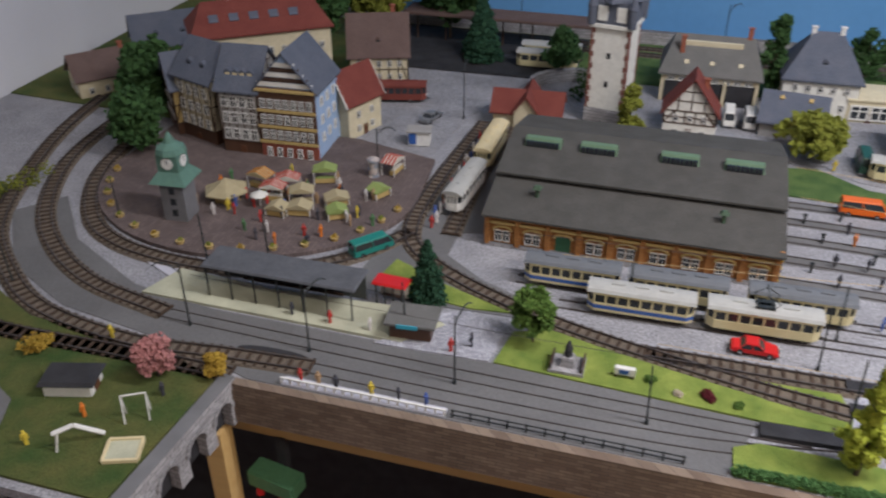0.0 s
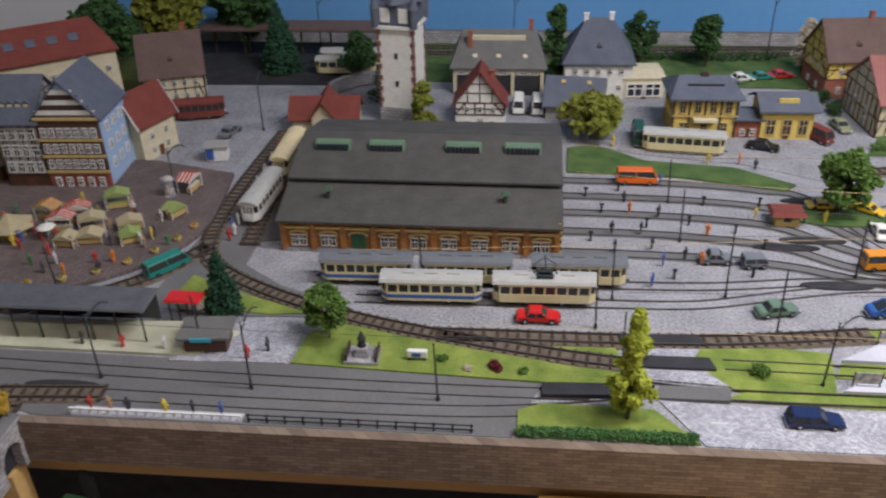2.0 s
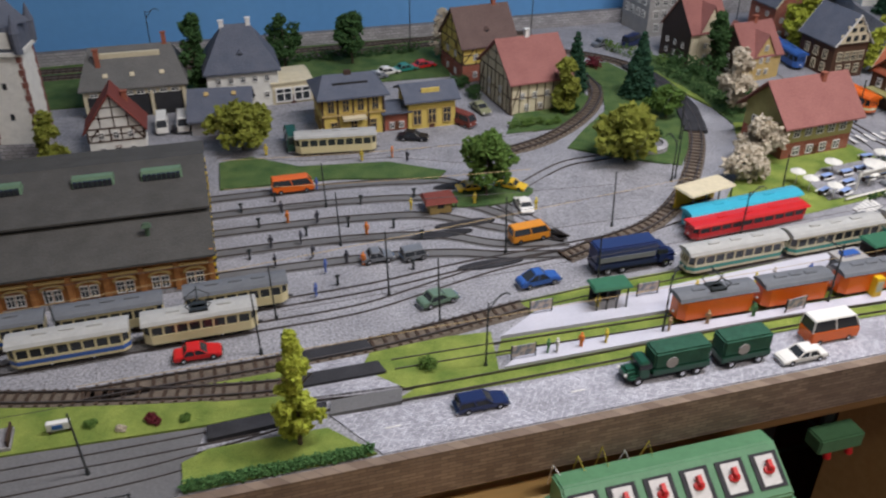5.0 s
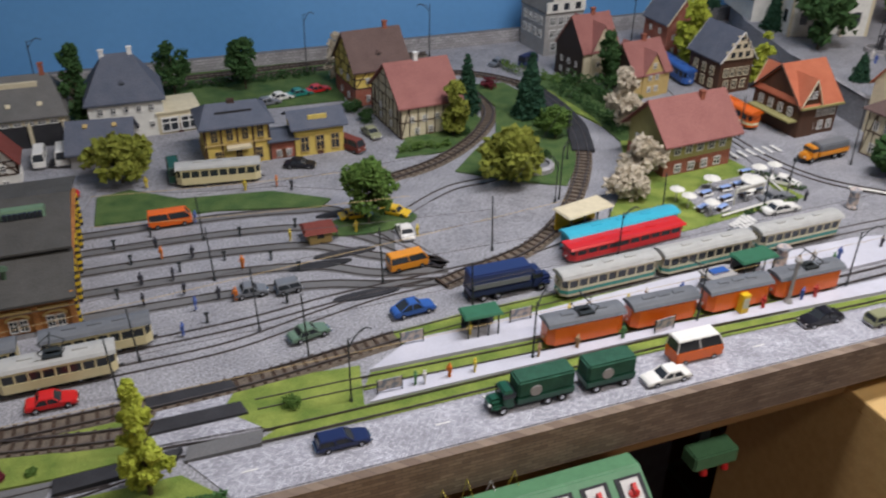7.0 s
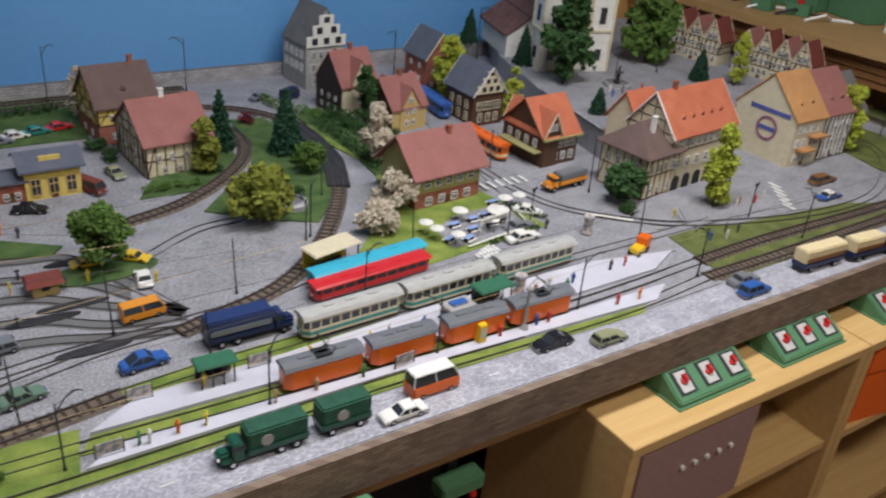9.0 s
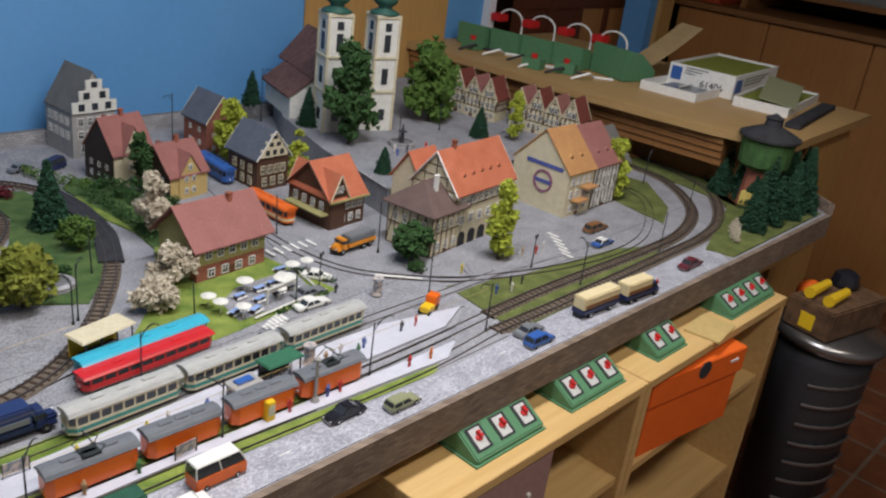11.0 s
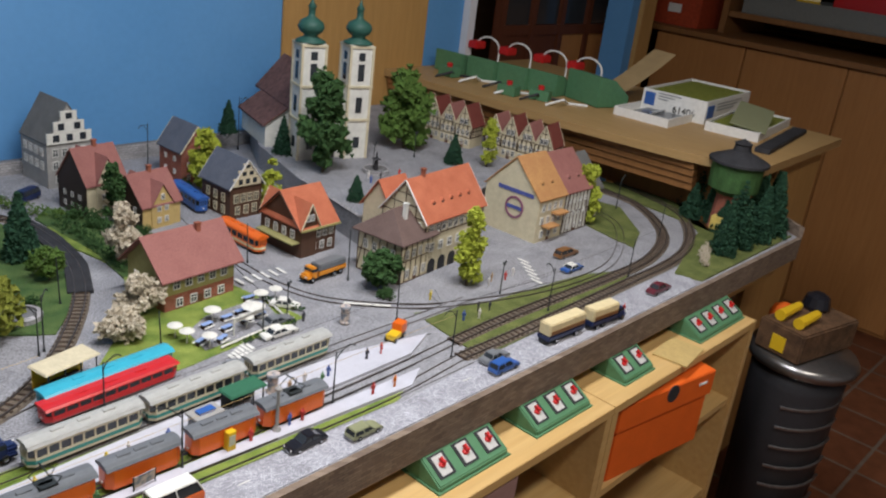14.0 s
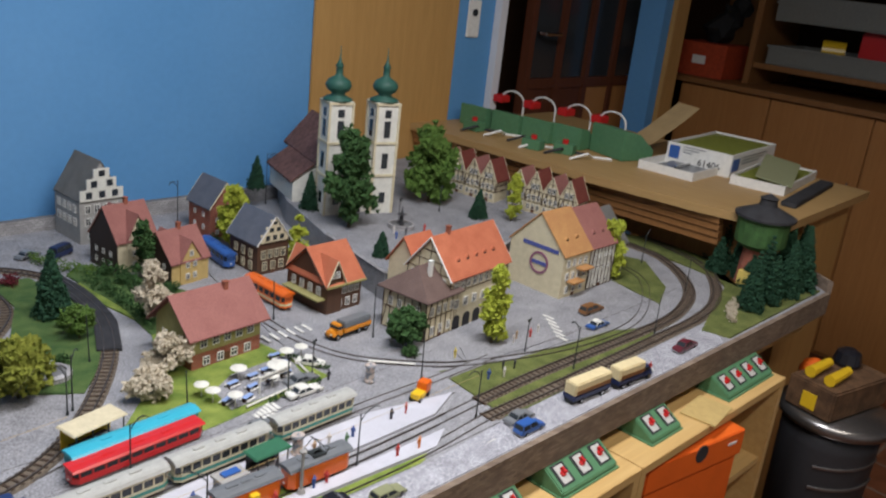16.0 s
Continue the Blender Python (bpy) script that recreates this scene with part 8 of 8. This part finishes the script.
control_box(1.144, -0.018, 0, 3, "green metal control box with three red rotary switches")
control_box(1.366, -0.018, 0, 3, "green metal control box with three red rotary switches")
control_box(1.602, -0.018, 0, 2, "green metal control box with two red rotary switches")
control_box(1.932, -0.022, 0, 4, "green metal control box with four red rotary switches")
cb = empty("cork_pad", "brown square of cork lying on the shelf", "pad", 1.755, -0.05, SHZ, 8)
boxpart("sheet", cb, w_ochre, -0.05, 0.05, -0.035, 0.035, 0.0, 0.004, bevel=0.0008)
# boxes at the near bench
nb = slab("near_bench", pine, 0.03, 0.61, -0.24, 0.012, SHZ - 0.018, SHZ, "pine bench board in front of the layout", "bench")
control_box(0.482, -0.055, 0, 6, "long green control box with many red switches", w=0.041, z=SHZ).scale.z = 0.8
for i in range(5):
    wire("cable", [(0.36 + 0.025 * i, -0.012, -0.075), (0.362 + 0.027 * i, -0.016, -0.045 + 0.006 * (i % 3)), (0.37 + 0.025 * i, -0.03, -0.055)], 0.0007, plain("cable_yellow", (0.6, 0.5, 0.08), 0.5) if i % 3 else white, "thin coloured cable running into the control box")


def hung_box(x, y, z, rz):
    c = empty("hung_switch_box", "green switch box with red buttons fixed below the board", "switch box", x, y, z, rz)
    c.scale = (0.72, 0.72, 0.66)
    boxpart("case", c, control_green, -0.045, 0.045, -0.02, 0.02, 0, 0.035, bevel=0.003)
    for s in (-0.022, 0.022):
        bm = B()
        tube(bm, (s, -0.015, 0.0), (s, -0.018, -0.012), 0.007, n=12)
        part("button", bm, knob_red, c)
    boxpart("bracket", c, tar, -0.01, 0.01, 0.02, 0.03, 0.0, 0.1)


hung_box(0.768, 0.03, -0.165, 0)
hung_box(-0.485, 0.005, -0.165, -10)
boxpart("table_leg", None, pine, -0.548, -0.526, -0.03, -0.005, -0.859, -0.0625)
bpy.data.objects["table_leg"].matrix_basis = pose(0, 0, 0)
setting(bpy.data.objects["table_leg"], "square pine leg under the layout", "leg")
# added dark sheet: its colour stands in for the shade under the board
slab("dark_cloth", tar, -1.31, 0.94, 0.3, 0.31, -0.86, -0.0125, "dark sheet standing in for the shade below the layout", "backing")

# orange shoe box
bx = empty("shoe_box", "bright orange cardboard shoe box standing in the shelf", "shoe box", 1.68, -0.03, -0.285, -8)
card_orange = mat("orange_card", (0.75, 0.13, 0.015), 0.55, vary=0.04, scale=20)
boxpart("body", bx, card_orange, -0.14, 0.14, -0.055, 0.1, 0.0, 0.12, bevel=0.002)
boxpart("lid", bx, card_orange, -0.146, 0.146, -0.06, 0.104, 0.11, 0.165, bevel=0.002)
bm = B()
tube(bm, (0.01, -0.0595, 0.15), (0.01, -0.0612, 0.15), 0.018, n=16)
part("thumb_hole", bm, tar, bx)
bm = B()
box(bm, 0.095, 0.12, -0.0615, -0.0602, 0.142, 0.147)
part("white_mark", bm, white, bx)

# ---- wooden ledge over the end of the layout ----
lg = empty("ledge", "chipboard ledge over the layout's end", "ledge", 0, 0, 0)
LZ = 0.17
bm = B()
prism(bm, [(2.3, 0.085), (2.93, 0.112), (2.95, 1.29), (2.19, 1.29), (2.21, 0.6), (2.25, 0.27)], LZ - 0.022, LZ)
part("top", bm, chip_wood, lg)
bm = B()
prism(bm, [(2.53, 0.13), (2.9, 0.145), (2.9, 0.165), (2.53, 0.15)], -0.859, LZ - 0.0225)
part("end_panel", bm, panel_wood, lg)
for k in range(4):
    bm = B()
    prism(bm, [(2.266 + 0.005 * k, 0.24), (2.29 + 0.005 * k, 0.24), (2.222 + 0.005 * k, 1.28), (2.198 + 0.005 * k, 1.28)], LZ - 0.041 - 0.019 * k, LZ - 0.025 - 0.019 * k)
    part("rail_board", bm, brown_wood, lg)
bm = B()
prism(bm, [(2.36, 0.16), (2.38, 0.16), (2.42, 1.28), (2.4, 1.28)], 0.0005, LZ - 0.0225)
part("back_board", bm, brown_wood, lg)


def desk_box(x, y, rz, s, label):
    c = empty("console", label, "console", x, y, LZ, rz)
    bm = B()
    extrude_y(bm, [(-0.06 * s, 0), (0.06 * s, 0), (0.06 * s, 0.03 * s), (0.0, 0.075 * s), (-0.06 * s, 0.085 * s)], -0.07 * s, 0.07 * s)
    part("case", bm, control_green, c, bevel=0.003)
    return c


for i, (x, y) in enumerate(((2.42, 1.19), (2.44, 1.07), (2.46, 0.96), (2.48, 0.86))):
    desk_box(x, y, 3, 0.8, "green sloping control console on the ledge")
desk_box(2.53, 0.715, -14, 1.05, "large green sloping control console on the ledge")
for i, (x, y) in enumerate(((2.33, 1.14), (2.31, 0.88), (2.36, 0.8))):
    c = empty("small_switch_box", "small green switch box with cables on the ledge", "switch box", x, y, LZ, 10 * i)
    boxpart("case", c, control_green, -0.02, 0.02, -0.03, 0.03, 0, 0.03, bevel=0.002)
    bm = B()
    tube(bm, (0, 0, 0.03), (0, 0, 0.042), 0.009, n=10)
    part("knob", bm, knob_red, c)
for i in range(6):
    x0, y0 = 2.27 + 0.02 * (i % 3), 1.14 - 0.08 * i
    wire("cable", [(x0, y0, LZ + 0.003), (x0 + 0.04, y0 - 0.03, LZ + 0.02), (x0 + 0.08, y0 - 0.02, LZ + 0.004), (x0 + 0.12, y0 - 0.06, LZ + 0.003)], 0.003, white if i % 2 else tar, "loose cable lying on the ledge")
for i, (x, y) in enumerate(((2.58, 1.2), (2.6, 1.08), (2.62, 0.95), (2.64, 0.83))):
    c = empty("desk_lamp_head", "red topped lamp with a bent white neck", "lamp", x, y, LZ, 0)
    bm = B()
    for k in range(8):
        a0, a1 = math.pi * k / 8, math.pi * (k + 1) / 8
        tube(bm, (0, 0.05 * math.cos(a0), 0.07 + 0.035 * math.sin(a0)), (0, 0.05 * math.cos(a1), 0.07 + 0.035 * math.sin(a1)), 0.0032, n=6)
    tube(bm, (0, -0.05, 0), (0, -0.05, 0.07), 0.0032, n=6)
    part("neck", bm, white, c)
    boxpart("head", c, knob_red, -0.025, 0.025, 0.03, 0.07, 0.06, 0.085, bevel=0.003)


def card_box(x, y, rz, w, d, h, label, lid=None, z=LZ):
    c = empty("cardboard_box", label, "box", x, y, z, rz)
    for a in ((-w / 2, w / 2, -d / 2, -d / 2 + 0.004), (-w / 2, w / 2, d / 2 - 0.004, d / 2), (-w / 2, -w / 2 + 0.004, -d / 2 + 0.004, d / 2 - 0.004), (w / 2 - 0.004, w / 2, -d / 2 + 0.004, d / 2 - 0.004)):
        boxpart("side", c, white, *a, 0.003, h)
    boxpart("bottom", c, white, -w / 2, w / 2, -d / 2, d / 2, 0, 0.003)
    return c


b1 = card_box(2.535, 0.515, 3, 0.18, 0.17, 0.024, "open white box with metal parts on the ledge")
boxpart("metal_part", b1, p_grey, -0.07, 0.07, -0.06, 0.06, 0.003, 0.012, bevel=0.004)
boxpart("metal_rod", b1, chrome, -0.05, 0.05, -0.01, 0.0, 0.0125, 0.02, bevel=0.002)
b2 = card_box(2.785, 0.515, 5, 0.36, 0.2, 0.066, "white model kit box with blue marks and a number")
boxpart("lid", b2, leaf_olive, -0.172, 0.172, -0.092, 0.092, 0.056, 0.06)
boxpart("blue_mark", b2, p_blue, -0.1815, -0.1802, 0.06, 0.092, 0.02, 0.058)
boxpart("blue_mark", b2, p_blue, -0.17, -0.12, -0.1015, -0.1002, 0.016, 0.052)
for k in range(3):
    boxpart("print_line", b2, p_grey, -0.1812, -0.1802, -0.02 + 0.02 * k, 0.05, 0.058 - 0.008 * k, 0.061 - 0.008 * k)
    boxpart("print_line", b2, p_grey, -0.1, 0.1 - 0.03 * k, -0.1012, -0.1002, 0.05 - 0.009 * k, 0.053 - 0.009 * k)
tx = bpy.data.curves.new("box_number", "FONT")
tx.body, tx.size, tx.extrude = "61406", 0.028, 0.0004
to = new("box_number", tx)
dg = bpy.context.evaluated_depsgraph_get()
me = bpy.data.meshes.new_from_object(to.evaluated_get(dg))
bpy.data.objects.remove(to)
no = new("box_number", me)
me.materials.clear()
me.materials.append(tar)
no.parent = b2
no.matrix_basis = pose(-0.1813, 0.0, 0.014, 90, 0, -90)
b3 = card_box(2.73, 0.315, 8, 0.34, 0.15, 0.026, "flat white box with a grey cover on the ledge")
boxpart("lid", b3, leaf_olive, -0.16, 0.16, -0.068, 0.068, 0.018, 0.021)
cv = boxpart("cover", b3, p_olive, -0.1, 0.1, -0.05, 0.05, 0, 0.004, bevel=0.001)
cv.matrix_basis = pose(-0.06, -0.02, 0.043, 8, -9, 10)
bar_ = boxpart("dark_bar", None, tar, -0.2, 0.2, -0.02, 0.02, 0.0, 0.014, bevel=0.002)
bar_.matrix_basis = pose(2.66, 0.185, LZ, 0, 0, 8)
tagged(bar_, "dark painted wooden bar lying on the ledge", "bar")
pap = empty("curled_paper", "curled brown paper sheet on the ledge", "paper", 2.66, 0.69, LZ, -20)
bm = B()
n = 10
rows = []
for i in range(n + 1):
    u = i / n
    rows.append([bm.verts.new((-0.14 + 0.26 * u, v, 0.004 + 0.15 * u ** 1.4)) for v in (-0.05, 0.05)] + [bm.verts.new((-0.14 + 0.26 * u, v, 0.0055 + 0.15 * u ** 1.4)) for v in (0.05, -0.05)])
for a, b in zip(rows, rows[1:]):
    for k in range(4):
        bm.faces.new((a[k], a[(k + 1) % 4], b[(k + 1) % 4], b[k]))
bm.faces.new(rows[0])
bm.faces.new(rows[-1])
part("sheet", bm, mat("kraft_paper", (0.33, 0.23, 0.11), 0.8, vary=0.1, scale=20), pap)

# ---- cabinets at the right ----
cabinet_wood = wood("cabinet_oak", (0.44, 0.205, 0.066), (0.35, 0.15, 0.046), scale=4, axis=2)
for i in range(5):
    y1 = 1.44 - 0.46 * i
    cab = empty("cabinet", "brown oak-veneered cupboard with a flush door", "cabinet", 4.15, y1, 0, 0, "cupboards along the wall")
    boxpart("body", cab, cabinet_wood, 0.016, 0.6, -0.459, 0, -0.859, 0.24, bevel=0.002)
    dr = boxpart("door", cab, cabinet_wood, 0, 0.0155, -0.456, -0.004, -0.84, 0.235, bevel=0.002)
    bm = B()
    tube(bm, (-0.016, -0.42, -0.05), (-0.016, -0.42, -0.15), 0.006, n=8)
    part("handle", bm, chrome, dr)
ct = empty("worktop", "long dark brown worktop on the cupboards", "worktop", 0, 0, 0)
boxpart("board", ct, brown_wood, 4.12, 4.76, -0.9, 1.56, 0.241, 0.266, bevel=0.002)
sh = empty("open_shelf", "dark open shelf above the cupboards", "shelf", 0, 0, 0)
for z in (0.345, 0.72):
    boxpart("shelf_board", sh, brown_wood, 4.3, 4.9, -0.9, 1.17, z, z + 0.025)
for y in (1.171, 0.2, -0.5):
    boxpart("upright", sh, brown_wood, 4.29, 4.75, y, y + 0.03, 0.2665, 1.3)
boxpart("back", sh, dark_wood, 4.95, 5.0, -0.9, 1.3, 0.2665, 1.5)
rb = empty("red_carton", "red-orange carton on the cupboards", "carton", 4.33, 1.4, 0.2665, 0)
boxpart("body", rb, mat("red_card", (0.42, 0.06, 0.02), 0.6), -0.12, 0.12, -0.13, 0.13, 0, 0.16, bevel=0.003)
boxpart("paper_label", rb, white, -0.1215, -0.1202, -0.03, 0.04, 0.06, 0.1)
bag = B()
for k in range(3):
    blob(bag, (0.02 * k, 0.03 - 0.03 * k, 0.07 + 0.05 * k), 0.075 - 0.012 * k, k, 2, 0.3)
bg = part("black_bag", bag, mat("black_cloth", (0.012, 0.012, 0.013), 0.8, vary=0.2, bump=0.4, bump_scale=60))
bg.matrix_basis = pose(4.35, 1.36, 0.4275)
tagged(bg, "crumpled black cloth bag lying on the red carton", "bag")
tub_grey = plain("tub_grey", (0.2, 0.205, 0.185), 0.3)
for zt, lab in ((0.3705, "clear grey plastic tub holding red and yellow things"), (0.5705, "second clear plastic tub stacked above")):
    tb = empty("plastic_tub", lab, "tub", 4.52, 0.72, zt, 0)
    for nm, q in (("front", (-0.2, -0.19, -0.42, 0.4)), ("back", (0.19, 0.2, -0.42, 0.4)), ("side", (-0.1895, 0.1895, 0.39, 0.4)), ("side", (-0.1895, 0.1895, -0.42, -0.41))):
        boxpart(nm, tb, tub_grey, *q, 0.006, 0.085 if zt < 0.5 else 0.12, bevel=0.002)
    boxpart("bottom", tb, tub_grey, -0.2, 0.2, -0.42, 0.4, 0, 0.0055)
    boxpart("rim", tb, tub_grey, -0.206, -0.2005, -0.426, 0.406, 0.075, 0.088)
rt = boxpart("red_case", None, p_red, -0.06, 0.06, -0.2, 0.07, 0, 0.19, bevel=0.008)
rt.matrix_basis = pose(4.45, 0.67, 0.3765)
tagged(rt, "bright red plastic case standing in the tub", "case")
bm = B()
tube(bm, (0, -0.05, 0.045), (0, 0.05, 0.045), 0.045, n=20)
yr = part("yellow_roll", bm, p_yellow)
yr.matrix_basis = pose(4.42, 0.86, 0.42, 0, 0, 20)
tagged(yr, "shiny yellow roll lying in the tub", "roll")

red_frame = wood("red_brown_frame", (0.13, 0.04, 0.018), (0.08, 0.025, 0.012), scale=6, axis=2)
gd = empty("glazed_door", "open red-brown wooden door with dark glass panes", "door", 2.98, 1.5, 0, 0)
for k in range(5):
    boxpart("stile", gd, red_frame, 0.2 * k, 0.2 * k + 0.035, -0.02, 0.02, -0.855, 1.3, bevel=0.003)
for k in range(4):
    for z in (0.22, 0.72, 1.26):
        boxpart("rail", gd, red_frame, 0.2 * k + 0.0355, 0.2 * k + 0.1995, -0.018, 0.018, z, z + 0.04)
    boxpart("lower_panel", gd, cabinet_wood if k > 1 else red_frame, 0.2 * k + 0.0355, 0.2 * k + 0.1995, -0.01, 0.01, -0.855, 0.2195)
    for z in (0.2605, 0.7605):
        boxpart("pane", gd, glass_dark, 0.2 * k + 0.0355, 0.2 * k + 0.1995, -0.003, 0.003, z, z + 0.459)
bm = B()
tube(bm, (0.05, -0.021, 0.44), (0.05, -0.06, 0.44), 0.008, n=10)
tube(bm, (0.05, -0.055, 0.44), (0.15, -0.055, 0.44), 0.008, n=10)
part("door_handle", bm, chrome, gd)
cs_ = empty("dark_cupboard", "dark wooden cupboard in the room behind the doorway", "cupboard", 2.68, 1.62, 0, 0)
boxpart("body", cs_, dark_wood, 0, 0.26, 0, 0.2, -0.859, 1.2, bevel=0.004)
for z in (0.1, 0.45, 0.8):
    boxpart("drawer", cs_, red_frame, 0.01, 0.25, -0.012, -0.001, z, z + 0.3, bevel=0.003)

# ---- bin with a wooden tool box ----
bn = empty("metal_bin", "grey metal bin with louvred side and chrome rim", "bin", 2.33, -0.12, -0.01, 0)
bm = B()
lathe(bm, [(0.1, -0.859), (0.112, -0.3), (0.113, -0.255)], 24)
part("drum", bm, plain("bin_grey", (0.03, 0.03, 0.033), 0.45), bn, smooth=True)
bm = B()
lathe(bm, [(0.108, -0.258), (0.128, -0.25), (0.132, -0.235), (0.124, -0.222), (0.0, -0.22)], 28)
part("rim", bm, plain("dull_rim", (0.25, 0.24, 0.23), 0.3, metal=0.9), bn, smooth=True)
for k in range(9):
    bm = B()
    for i in range(6):
        a0, a1 = radians(-172 + 15 * i), radians(-172 + 15 * (i + 1))
        z = -0.78 + 0.055 * k
        tube(bm, (0.1115 * math.cos(a0), 0.1115 * math.sin(a0), z + 0.004 * i), (0.1115 * math.cos(a1), 0.1115 * math.sin(a1), z + 0.004 * (i + 1)), 0.004, n=5)
    part("louvre", bm, MATS["dull_rim"], bn)
tbx = empty("tool_box", "worn brown wooden box with yellow-handled tools", "tool box", 2.33, -0.11, -0.229, -12)
boxpart("body", tbx, mat("worn_wood", (0.13, 0.07, 0.035), 0.8, vary=0.3, scale=40, bump=0.4), -0.11, 0.125, -0.06, 0.06, 0, 0.075, bevel=0.004)
boxpart("yellow_frame", tbx, p_yellow, -0.112, -0.11, -0.018, 0.018, 0.012, 0.05)
for s in (-1, 1):
    bm = B()
    tube(bm, (-0.09, s * 0.025, 0.089), (0.0, s * 0.025 + 0.01, 0.093), 0.014, 0.011, n=10)
    part("yellow_handle", bm, p_yellow, tbx)
bm = B()
lathe(bm, [(0.03, 0.075), (0.034, 0.085), (0.028, 0.11), (0.014, 0.118)], 12, 0.07, 0.03)
part("black_pot", bm, p_black, tbx)
bm = B()
lathe(bm, [(0.02, 0), (0.034, 0.01), (0.036, 0.03), (0.028, 0.05), (0.008, 0.06)], 16)
ob_ = part("orange_cup", bm, card_orange, smooth=True)
ob_.matrix_basis = pose(2.41, -0.025, -0.23)
tagged(ob_, "small orange plastic cup behind the tool box", "cup")
